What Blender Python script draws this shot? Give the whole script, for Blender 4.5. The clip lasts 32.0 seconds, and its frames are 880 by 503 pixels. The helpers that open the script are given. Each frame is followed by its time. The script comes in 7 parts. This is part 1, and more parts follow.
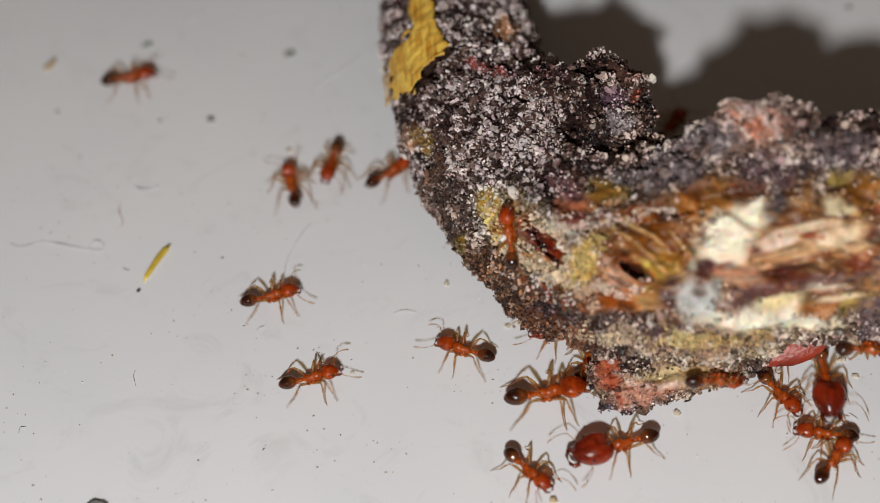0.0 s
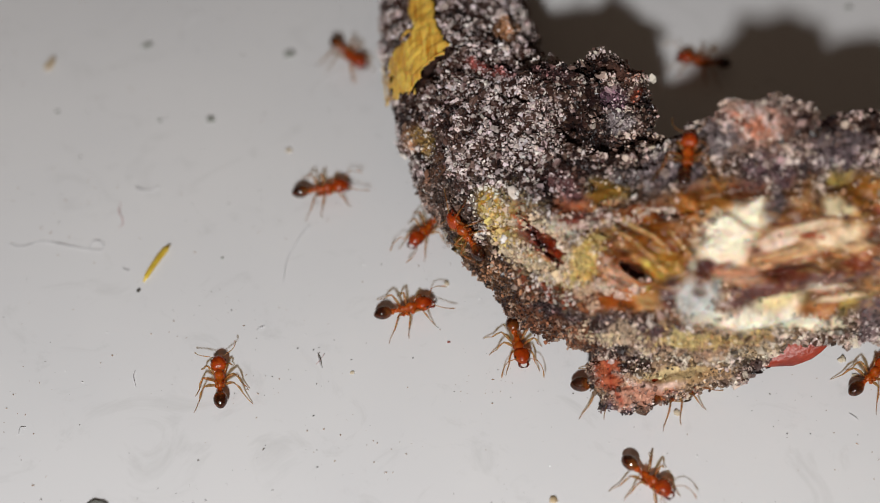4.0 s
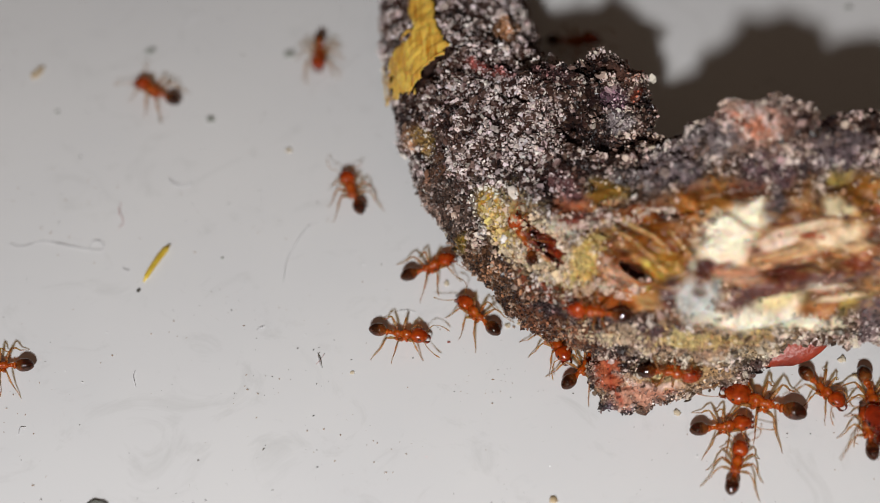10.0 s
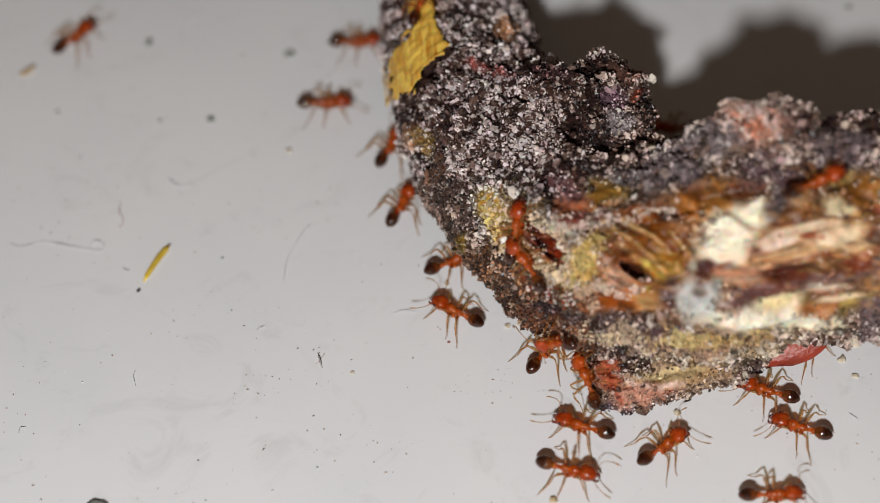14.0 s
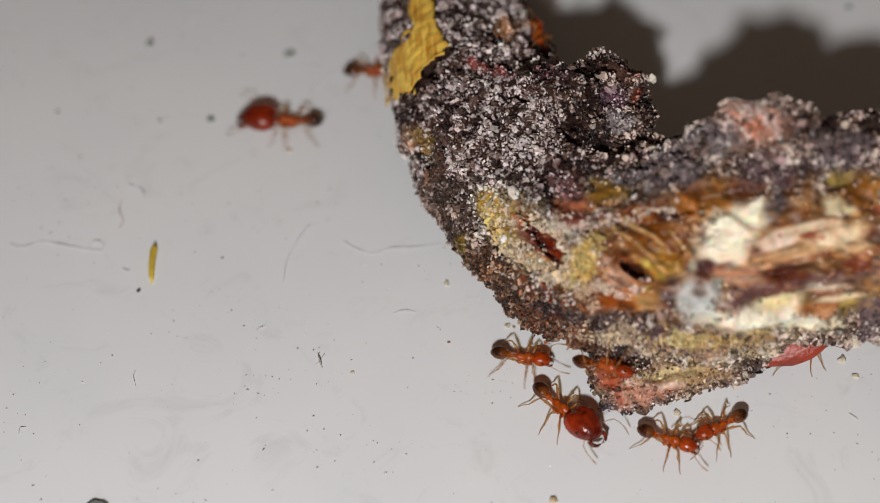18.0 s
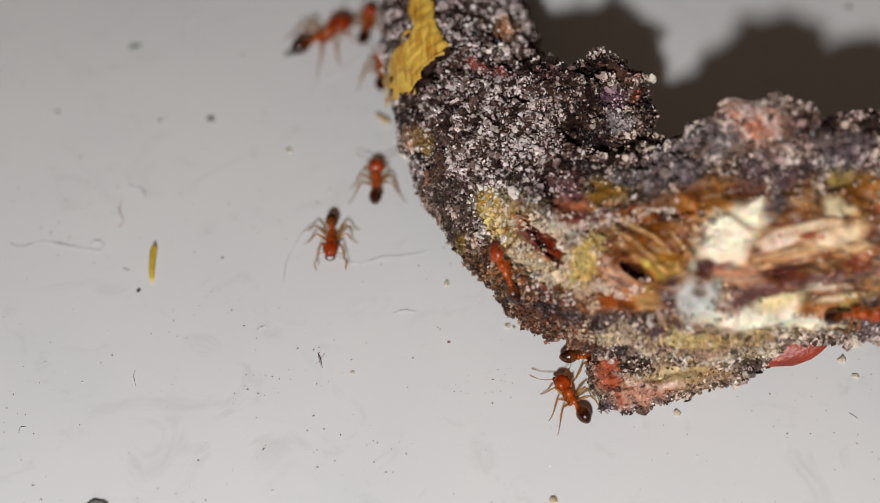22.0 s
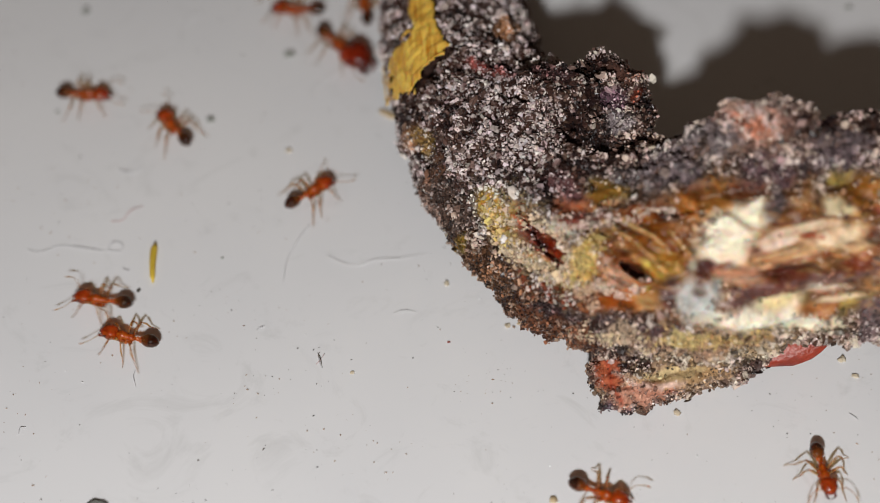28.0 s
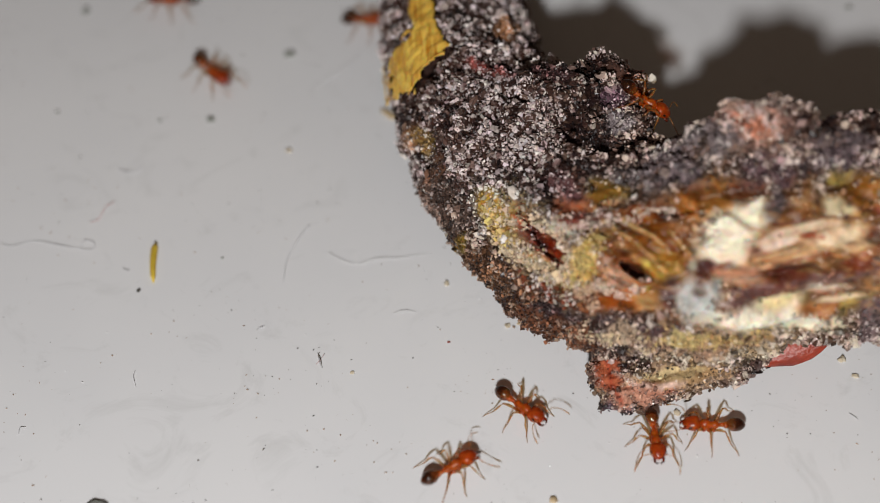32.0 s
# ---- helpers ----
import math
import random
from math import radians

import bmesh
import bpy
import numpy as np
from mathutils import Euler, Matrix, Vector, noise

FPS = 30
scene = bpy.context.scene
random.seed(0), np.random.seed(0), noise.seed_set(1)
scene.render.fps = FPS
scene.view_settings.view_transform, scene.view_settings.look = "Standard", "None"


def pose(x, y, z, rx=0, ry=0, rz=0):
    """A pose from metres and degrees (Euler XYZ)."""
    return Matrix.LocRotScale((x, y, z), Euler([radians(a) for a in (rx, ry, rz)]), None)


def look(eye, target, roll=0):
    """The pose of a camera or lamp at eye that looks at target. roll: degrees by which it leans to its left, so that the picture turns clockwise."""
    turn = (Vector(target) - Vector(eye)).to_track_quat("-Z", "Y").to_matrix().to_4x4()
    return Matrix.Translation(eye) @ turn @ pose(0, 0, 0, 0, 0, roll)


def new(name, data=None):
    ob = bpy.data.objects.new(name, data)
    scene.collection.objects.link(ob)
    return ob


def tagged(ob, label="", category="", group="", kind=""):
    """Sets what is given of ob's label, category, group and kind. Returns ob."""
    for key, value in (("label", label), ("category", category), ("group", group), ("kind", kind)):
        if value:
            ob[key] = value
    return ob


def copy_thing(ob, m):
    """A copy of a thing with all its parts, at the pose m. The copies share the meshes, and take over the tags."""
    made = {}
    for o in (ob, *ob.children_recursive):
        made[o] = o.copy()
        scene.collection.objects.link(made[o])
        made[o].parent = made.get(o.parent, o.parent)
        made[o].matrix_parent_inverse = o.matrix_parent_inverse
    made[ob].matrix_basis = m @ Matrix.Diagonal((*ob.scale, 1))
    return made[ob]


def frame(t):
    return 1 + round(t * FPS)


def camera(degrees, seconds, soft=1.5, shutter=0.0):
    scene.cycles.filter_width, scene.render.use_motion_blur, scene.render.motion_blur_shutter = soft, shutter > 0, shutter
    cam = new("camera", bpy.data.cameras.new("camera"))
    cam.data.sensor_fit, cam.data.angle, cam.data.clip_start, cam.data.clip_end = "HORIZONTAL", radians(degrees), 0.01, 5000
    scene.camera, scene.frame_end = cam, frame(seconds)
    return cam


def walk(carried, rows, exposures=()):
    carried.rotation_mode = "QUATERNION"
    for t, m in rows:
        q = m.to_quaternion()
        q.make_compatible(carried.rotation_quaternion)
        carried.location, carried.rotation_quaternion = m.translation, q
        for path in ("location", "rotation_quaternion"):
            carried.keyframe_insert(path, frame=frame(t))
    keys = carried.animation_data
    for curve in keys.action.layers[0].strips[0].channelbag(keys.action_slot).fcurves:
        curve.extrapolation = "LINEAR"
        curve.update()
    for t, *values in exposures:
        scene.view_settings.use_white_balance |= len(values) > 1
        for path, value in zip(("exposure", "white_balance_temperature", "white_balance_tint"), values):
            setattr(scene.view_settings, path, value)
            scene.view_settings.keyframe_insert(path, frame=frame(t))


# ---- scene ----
# All lengths below are written in millimetres; MM brings them to metres.
from mathutils.bvhtree import BVHTree

MM = 0.001
cam = camera(25.98, 32.0, 0.55, 0.2)
cam.data.dof.use_dof = True
cam.data.dof.focus_distance = 71.0 * MM
cam.data.dof.aperture_fstop = 35.0
walk(cam, [(0.0, look((0, -48.59 * MM, 57.91 * MM), (0, 0, 0))),
           (32.0, look((0, -48.59 * MM, 57.91 * MM), (0, 0, 0)))],
     exposures=[(0.0, -0.01), (1.0, 0.08), (2.0, -0.02), (3.0, 0.02), (6.0, 0.0), (7.0, 0.06), (8.0, 0.06), (9.0, 0.0), (10.0, 0.06),
                (11.0, 0.0), (12.0, 0.05), (13.0, 0.07), (14.0, 0.02), (17.0, -0.02), (18.0, -0.04), (19.0, -0.03), (20.0, -0.04),
                (21.0, 0.02), (22.0, 0.02), (23.0, 0.03), (24.0, 0.0), (25.0, 0.02), (28.0, 0.0), (29.0, 0.1), (30.0, 0.02), (31.0, 0.0), (32.0, -0.04)])

# ---- light: one small lamp low in front of the dish, a dim grey room round it ----
world = bpy.data.worlds.new("room")
scene.world = world
world.use_nodes = True
world.node_tree.nodes["Background"].inputs[0].default_value = (1.0, 0.72, 0.53, 1)
world.node_tree.nodes["Background"].inputs[1].default_value = 0.056
lamp_data = bpy.data.lights.new("lamp", "AREA")
lamp_data.shape, lamp_data.size, lamp_data.energy = "DISK", 5.6 * MM, 0.1025
lamp_data.color = (1.0, 0.985, 0.975)
lamp = new("lamp", lamp_data)
lamp.matrix_world = look((-6.9 * MM, -80.5 * MM, 64.0 * MM), (2 * MM, 2 * MM, 0))


# ---- materials ----
def shader(name, rough=0.5, **inputs):
    m = bpy.data.materials.new(name)
    m.use_nodes = True
    tree = m.node_tree
    bsdf = tree.nodes["Principled BSDF"]
    bsdf.inputs["Roughness"].default_value = rough
    for key, value in inputs.items():
        bsdf.inputs[key.replace("_", " ")].default_value = value
    return m, tree, bsdf


def node(tree, kind, **sets):
    n = tree.nodes.new(kind)
    for key, value in sets.items():
        n.inputs[key.replace("_", " ")].default_value = value
    return n


def ramp(tree, source, stops):
    r = tree.nodes.new("ShaderNodeValToRGB")
    els = r.color_ramp.elements
    while len(els) < len(stops):
        els.new(0.5)
    for e, (p, c) in zip(els, stops):
        e.position, e.color = p, (*c, 1)
    tree.links.new(source, r.inputs[0])
    return r.outputs[0]


def mixed(tree, a, b, factor, how="MIX"):
    x = tree.nodes.new("ShaderNodeMix")
    x.data_type, x.blend_type = "RGBA", how
    for sock, v in ((x.inputs[0], factor), (x.inputs[6], a), (x.inputs[7], b)):
        if isinstance(v, bpy.types.NodeSocket):
            tree.links.new(v, sock)
        else:
            sock.default_value = v
    return x.outputs[2]


def coords(tree):
    return tree.nodes.new("ShaderNodeTexCoord").outputs["Object"]


def bump(tree, bsdf, height, strength, distance):
    b = node(tree, "ShaderNodeBump", Strength=strength, Distance=distance)
    tree.links.new(height, b.inputs["Height"])
    tree.links.new(b.outputs[0], bsdf.inputs["Normal"])


def grained(name, low, high, scale, rough=0.6, relief=0.2, detail=6.0, **inputs):
    """A surface whose colour wanders between two tones, with fine relief. scale: per metre."""
    m, tree, bsdf = shader(name, rough, **inputs)
    xyz = coords(tree)
    a = node(tree, "ShaderNodeTexNoise", Scale=scale, Detail=detail, Roughness=0.65)
    b = node(tree, "ShaderNodeTexNoise", Scale=scale * 6, Detail=3.0)
    for n in (a, b):
        tree.links.new(xyz, n.inputs["Vector"])
    c = ramp(tree, a.outputs[0], [(0.35, low), (0.65, high)])
    tree.links.new(mixed(tree, c, b.outputs[1], 0.06, "OVERLAY"), bsdf.inputs["Base Color"])
    bump(tree, bsdf, b.outputs[0], relief, 0.00006)
    return m


def fibrous(name, low, high):
    """Torn fibre: fine lines drawn out along y, with broader stains."""
    m, tree, bsdf = shader(name, 0.42, Subsurface_Weight=0.2, Subsurface_Scale=0.0003)
    drawn = tree.nodes.new("ShaderNodeMapping")
    drawn.inputs["Scale"].default_value = (1.0, 0.10, 0.25)
    drawn.inputs["Rotation"].default_value = (0, 0, 0.12)
    xyz = coords(tree)
    tree.links.new(xyz, drawn.inputs[0])
    lines = node(tree, "ShaderNodeTexNoise", Scale=7000, Detail=4.0, Roughness=0.6)
    tree.links.new(drawn.outputs[0], lines.inputs["Vector"])
    broad = node(tree, "ShaderNodeTexNoise", Scale=1300, Detail=3.0)
    tree.links.new(xyz, broad.inputs["Vector"])
    c = ramp(tree, lines.outputs[0], [(0.34, low), (0.52, high)])
    tree.links.new(mixed(tree, c, ramp(tree, broad.outputs[0], [(0.35, (0.7, 0.55, 0.4)), (0.6, (1.1, 1.1, 1.15))]), 0.7, "MULTIPLY"), bsdf.inputs["Base Color"])
    bump(tree, bsdf, lines.outputs[0], 0.9, 0.00008)
    return m


def plate_material():
    m, tree, bsdf = shader("white_dish", 0.38)
    xyz = coords(tree)
    broad = node(tree, "ShaderNodeTexNoise", Scale=90, Detail=4.0)
    fine = node(tree, "ShaderNodeTexNoise", Scale=1500, Detail=4.0)
    smear = node(tree, "ShaderNodeTexNoise", Scale=320, Detail=6.0, Roughness=0.7, Distortion=1.5)
    for n in (broad, fine, smear):
        tree.links.new(xyz, n.inputs["Vector"])
    base = ramp(tree, broad.outputs[0], [(0.3, (0.73, 0.735, 0.75)), (0.7, (0.785, 0.785, 0.79))])
    dirt = ramp(tree, smear.outputs[0], [(0.56, (1, 1, 1)), (0.76, (0.82, 0.82, 0.81))])
    tree.links.new(mixed(tree, base, dirt, 0.7, "MULTIPLY"), bsdf.inputs["Base Color"])
    bump(tree, bsdf, fine.outputs[0], 0.04, 0.00004)
    return m


def bark_material():
    m, tree, bsdf = shader("bark", 0.7, Specular_IOR_Level=0.3)
    xyz = coords(tree)
    tone = node(tree, "ShaderNodeAttribute")
    tone.attribute_name = "tone"
    fine = node(tree, "ShaderNodeTexNoise", Scale=2600, Detail=6.0, Roughness=0.7)
    cells = node(tree, "ShaderNodeTexVoronoi", Scale=4500)
    flecks = node(tree, "ShaderNodeTexNoise", Scale=900, Detail=5.0, Roughness=0.75)
    for n in (fine, cells, flecks):
        tree.links.new(xyz, n.inputs["Vector"])
    much, gloss = tree.nodes.new("ShaderNodeMapRange"), tree.nodes.new("ShaderNodeMapRange")
    for n, wood, crust in ((much, 0.30, 0.85), (gloss, 0.38, 0.80)):
        tree.links.new(tone.outputs["Alpha"], n.inputs[0])
        n.inputs[3].default_value, n.inputs[4].default_value = wood, crust
    tree.links.new(gloss.outputs[0], bsdf.inputs["Roughness"])
    wet = tree.nodes.new("ShaderNodeMapRange")
    tree.links.new(tone.outputs["Alpha"], wet.inputs[0])
    wet.inputs[3].default_value, wet.inputs[4].default_value = 0.6, 0.0
    tree.links.new(wet.outputs[0], bsdf.inputs["Subsurface Weight"])
    bsdf.inputs["Subsurface Scale"].default_value = 0.0004
    a = mixed(tree, tone.outputs["Color"], ramp(tree, fine.outputs[0], [(0.3, (0.45, 0.42, 0.4)), (0.7, (1.5, 1.5, 1.5))]), much.outputs[0], "MULTIPLY")
    red = ramp(tree, flecks.outputs[0], [(0.56, (1, 1, 1)), (0.66, (0.7, 0.36, 0.2))])
    tree.links.new(mixed(tree, a, red, much.outputs[0], "MULTIPLY"), bsdf.inputs["Base Color"])
    bump(tree, bsdf, fine.outputs[0], 0.8, 0.00015)
    rub = tree.nodes.new("ShaderNodeMapRange")
    tree.links.new(tone.outputs["Alpha"], rub.inputs[0])
    rub.inputs[3].default_value, rub.inputs[4].default_value = 0.28, 0.8
    tree.links.new(rub.outputs[0], bsdf.inputs["Normal"].links[0].from_node.inputs["Strength"])
    return m


def grain_material():
    m, tree, bsdf = shader("bark_grains", 0.36, Specular_IOR_Level=0.5)
    tone = node(tree, "ShaderNodeAttribute")
    tone.attribute_name = "tone"
    fine = node(tree, "ShaderNodeTexNoise", Scale=7000, Detail=3.0)
    tree.links.new(coords(tree), fine.inputs["Vector"])
    tree.links.new(mixed(tree, tone.outputs["Color"], fine.outputs[0], 0.3, "OVERLAY"), bsdf.inputs["Base Color"])
    bump(tree, bsdf, fine.outputs[0], 0.5, 0.00004)
    return m


def chitin(name, front, rear, rough=0.22, clear=0.15, glow=(0.95, 0.45, 0.12)):
    """Glossy half-clear shell whose colour runs from its rear to its front. clear: the share of light that it lets through, tinted."""
    m, tree, bsdf = shader(name, rough, IOR=1.55, Subsurface_Weight=0.25, Subsurface_Scale=0.0004)
    gen = tree.nodes.new("ShaderNodeTexCoord")
    sep = tree.nodes.new("ShaderNodeSeparateXYZ")
    tree.links.new(gen.outputs["Generated"], sep.inputs[0])
    speck = node(tree, "ShaderNodeTexNoise", Scale=5000, Detail=4.0)
    blotch = node(tree, "ShaderNodeTexNoise", Scale=1600, Detail=2.0)
    for n in (speck, blotch):
        tree.links.new(gen.outputs["Object"], n.inputs["Vector"])
    c = ramp(tree, sep.outputs[0], [(0.45, rear), (0.95, front)])
    c = mixed(tree, c, ramp(tree, speck.outputs[0], [(0.35, (0.45, 0.35, 0.3)), (0.65, (1.3, 1.2, 1.1))]), 0.6, "MULTIPLY")
    tree.links.new(mixed(tree, c, ramp(tree, blotch.outputs[0], [(0.35, (0.55, 0.45, 0.4)), (0.65, (1.15, 1.15, 1.1))]), 0.7, "MULTIPLY"), bsdf.inputs["Base Color"])
    bump(tree, bsdf, speck.outputs[0], 0.75, 0.00004)
    through_it = node(tree, "ShaderNodeBsdfTransparent")
    through_it.inputs[0].default_value = (*glow, 1)
    both = tree.nodes.new("ShaderNodeMixShader")
    both.inputs[0].default_value = clear
    tree.links.new(bsdf.outputs[0], both.inputs[1])
    tree.links.new(through_it.outputs[0], both.inputs[2])
    tree.links.new(both.outputs[0], tree.nodes["Material Output"].inputs["Surface"])
    return m


PLATE = plate_material()
BARK = bark_material()
GRAINS = grain_material()
RESIN = fibrous("resin", (0.50, 0.20, 0.010), (0.86, 0.57, 0.10))
SCALE_RED = grained("red_scale", (0.15, 0.014, 0.006), (0.34, 0.042, 0.014), 900, 0.42, 0.8, Subsurface_Weight=0.2, Subsurface_Scale=0.0005)
STRAW = grained("straw", (0.50, 0.33, 0.03), (0.72, 0.52, 0.07), 1800, 0.45, 0.3)
HUSK = grained("husk", (0.40, 0.29, 0.16), (0.56, 0.44, 0.28), 1800, 0.6, 0.4)
CRUMB = grained("crumb", (0.50, 0.40, 0.26), (0.74, 0.68, 0.56), 2500, 0.6, 0.6)
GREY_CRUMB = grained("grey_crumb", (0.20, 0.21, 0.18), (0.42, 0.43, 0.40), 2500, 0.7, 0.6)
DUST = grained("dust", (0.02, 0.02, 0.02), (0.16, 0.14, 0.11), 4000, 0.8, 0.4)
CRUMB_BROWN = grained("brown_crumb", (0.22, 0.14, 0.09), (0.42, 0.32, 0.24), 1500, 0.8, 0.6)
SPARK = grained("white_spark", (0.75, 0.75, 0.75), (0.82, 0.82, 0.82), 2500, 0.12, 0.2)
HAIR_GREY = grained("grey_hair", (0.42, 0.42, 0.43), (0.64, 0.64, 0.65), 2500, 0.5, 0.1)
HAIR_RED = grained("red_hair", (0.42, 0.18, 0.17), (0.6, 0.36, 0.34), 2500, 0.5, 0.1)
HAIR_PALE = grained("pale_hair", (0.58, 0.58, 0.58), (0.74, 0.74, 0.73), 2500, 0.4, 0.1)
HEAD = chitin("head_shell", (0.34, 0.040, 0.005), (0.44, 0.070, 0.007), 0.26, 0.34, (1.0, 0.48, 0.14))
THORAX = chitin("thorax_shell", (0.46, 0.082, 0.007), (0.52, 0.118, 0.010), 0.28, 0.42, (1.0, 0.52, 0.15))
GASTER = chitin("gaster_shell", (0.24, 0.075, 0.015), (0.030, 0.010, 0.005), 0.12, 0.20, (0.95, 0.45, 0.15))
LEG = chitin("leg_shell", (0.36, 0.19, 0.065), (0.34, 0.15, 0.045), 0.3, 0.50, (0.98, 0.80, 0.52))
JAW = chitin("jaw_shell", (0.05, 0.010, 0.007), (0.17, 0.026, 0.010))
BIG_HEAD = chitin("soldier_head_shell", (0.09, 0.009, 0.005), (0.30, 0.030, 0.006), 0.20, 0.26, (1.0, 0.4, 0.1))
EYE = chitin("eye_shell", (0.012, 0.01, 0.01), (0.012, 0.01, 0.01), 0.2, 0.0)


# ---- building helpers ----
def part(name, bm, material, parent=None, label="", smooth=True):
    """Links a bmesh made in millimetres as one mesh object, under a parent."""
    me = bpy.data.meshes.new(name)
    for v in bm.verts:
        v.co *= MM
    for f in bm.faces:
        f.smooth = smooth
    bm.to_mesh(me)
    bm.free()
    me.materials.append(material)
    ob = new(name, me)
    ob.parent = parent
    if label:
        tagged(ob, label)
    return ob


def thing(name, label, category, m=None, group="", kind=""):
    ob = new(name)
    ob.empty_display_size = 0.5 * MM
    if m is not None:
        ob.matrix_basis = m
    return tagged(ob, label, category, group, kind)


def ball(bm, centre, radii, shape=None, seg=16, rings=10, turn=None):
    made = bmesh.ops.create_uvsphere(bm, u_segments=seg, v_segments=rings, radius=1)["verts"]
    # poles lie fore and aft
    for v in made:
        x, y, z = v.co.z, v.co.x, v.co.y
        if shape:
            x, y, z = shape(x, y, z)
        p = Vector((x * radii[0], y * radii[1], z * radii[2]))
        if turn:
            p = turn @ p
        v.co = p + Vector(centre)
    return made


def limb(bm, points, radii, sides=6):
    """A tapering tube through points."""
    rings = []
    for i, p in enumerate(points):
        p = Vector(p)
        a, b = Vector(points[max(i - 1, 0)]), Vector(points[min(i + 1, len(points) - 1)])
        d = (b - a).normalized()
        side = d.orthogonal().normalized()
        up = d.cross(side)
        rings.append([bm.verts.new(p + radii[i] * (math.cos(k * math.tau / sides) * side + math.sin(k * math.tau / sides) * up)) for k in range(sides)])
    for a, b in zip(rings, rings[1:]):
        # the nearest start keeps the skin untwisted
        s = min(range(sides), key=lambda k: (a[0].co - b[k].co).length)
        for k in range(sides):
            bm.faces.new((a[k], a[(k + 1) % sides], b[(k + 1 + s) % sides], b[(k + s) % sides]))
    bm.faces.new(rings[0][::-1])
    bm.faces.new(rings[-1])


def curve(points, steps):
    """Points along a smooth line through a few given ones."""
    pts = [Vector(p) for p in points]
    pts = [2 * pts[0] - pts[1]] + pts + [2 * pts[-1] - pts[-2]]
    out = []
    for i in range(1, len(pts) - 2):
        a, b, c, d = pts[i - 1:i + 3]
        for k in range(steps):
            t = k / steps
            out.append(0.5 * (2 * b + (c - a) * t + (2 * a - 5 * b + 4 * c - d) * t * t + (3 * b - a - 3 * c + d) * t ** 3))
    out.append(pts[-2])
    return out



# ---- the dish ----
def build_dish():
    bm = bmesh.new()
    bmesh.ops.create_grid(bm, x_segments=24, y_segments=24, size=150)
    made = bmesh.ops.extrude_face_region(bm, geom=bm.faces[:])["geom"]
    for v in made:
        if isinstance(v, bmesh.types.BMVert):
            v.co.z -= 3
    bmesh.ops.recalc_face_normals(bm, faces=bm.faces[:])
    ob = part("floor", bm, PLATE, None, "", False)
    return tagged(ob, "smooth white dish floor with dust and faint smears", "dish", "", "structure")


build_dish()


# ---- the piece of bark: a crooked branch with a torn, hollow front ----
VIEW_UP = Vector((0, 0.766, 0.643))

# the branch's own line: places and half widths
STEM = [((-0.49, 21.09, 3.00), 3.1), ((0.35, 14.56, 3.00), 3.0), ((0.52, 9.97, 3.00), 2.95), ((1.50, 4.66, 3.10), 3.2), ((3.22, 0.64, 3.30), 3.55), ((5.76, -2.75, 3.70), 3.75),
        ((8.95, -3.75, 4.40), 4.15), ((12.20, -3.50, 5.05), 4.0), ((15.48, -3.31, 5.00), 3.75), ((19.99, -3.08, 5.20), 3.9), ((24.97, -2.81, 5.20), 4.0)]
# lumps that stand out of it
LOBES = [[((3.00, 4.52, 4.50), 1.3), ((4.52, 1.45, 7.00), 1.15), ((6.10, 2.64, 6.30), 1.2), ((6.89, 2.73, 6.30), 1.05), ((6.69, 0.82, 6.30), 1.15), ((5.53, -0.95, 5.60), 1.6)],
         [((8.68, -2.32, 7.40), 1.0), ((9.85, -2.37, 8.75), 0.80), ((10.95, -2.55, 10.15), 0.62), ((11.95, -2.54, 9.50), 0.85), ((13.17, -2.65, 8.70), 1.0), ((15.36, -2.55, 8.70), 1.05), ((18.55, -2.44, 8.70), 1.1)],
         [((6.53, -6.22, 1.20), 0.9), ((6.44, -7.21, 0.80), 0.8), ((7.78, -7.03, 0.90), 0.9), ((9.47, -6.40, 1.10), 1.0), ((11.34, -5.92, 1.50), 0.95)],
         [((6.75, -7.66, 0.30), 0.35), ((6.92, -7.32, 0.60), 0.5)],
         [((2.75, -1.45, 1.20), 1.0), ((4.38, -3.30, 1.20), 0.95), ((6.02, -4.72, 1.30), 1.1), ((8.25, -5.24, 1.80), 1.3)],
         [((9.23, -5.78, 2.00), 1.2), ((12.71, -5.20, 2.90), 0.85), ((15.57, -4.70, 3.60), 0.75)]]


def hashed(p, scale, octaves=3):
    return noise.fractal(Vector(p) * scale, 0.9, 2.0, octaves)


def build_bark_shape():
    """One closed skin round the stem and its lumps, in millimetres."""
    bm = bmesh.new()
    for chain, steps in [(STEM, 9)] + [(c, 6) for c in LOBES]:
        line = curve([p for p, r in chain], steps)
        wide = curve([(r, 0, 0) for p, r in chain], steps)
        for p, w in zip(line, wide):
            made = bmesh.ops.create_icosphere(bm, subdivisions=3, radius=w.x)["verts"]
            for v in made:
                v.co += p
    me = bpy.data.meshes.new("bark_shape")
    bm.to_mesh(me)
    bm.free()
    ob = new("bark_shape", me)
    mod = ob.modifiers.new("skin", "REMESH")
    mod.mode, mod.voxel_size = "VOXEL", 0.085
    bpy.context.view_layer.update()
    skin = bpy.data.meshes.new_from_object(ob.evaluated_get(bpy.context.evaluated_depsgraph_get()))
    bpy.data.objects.remove(ob)
    return skin


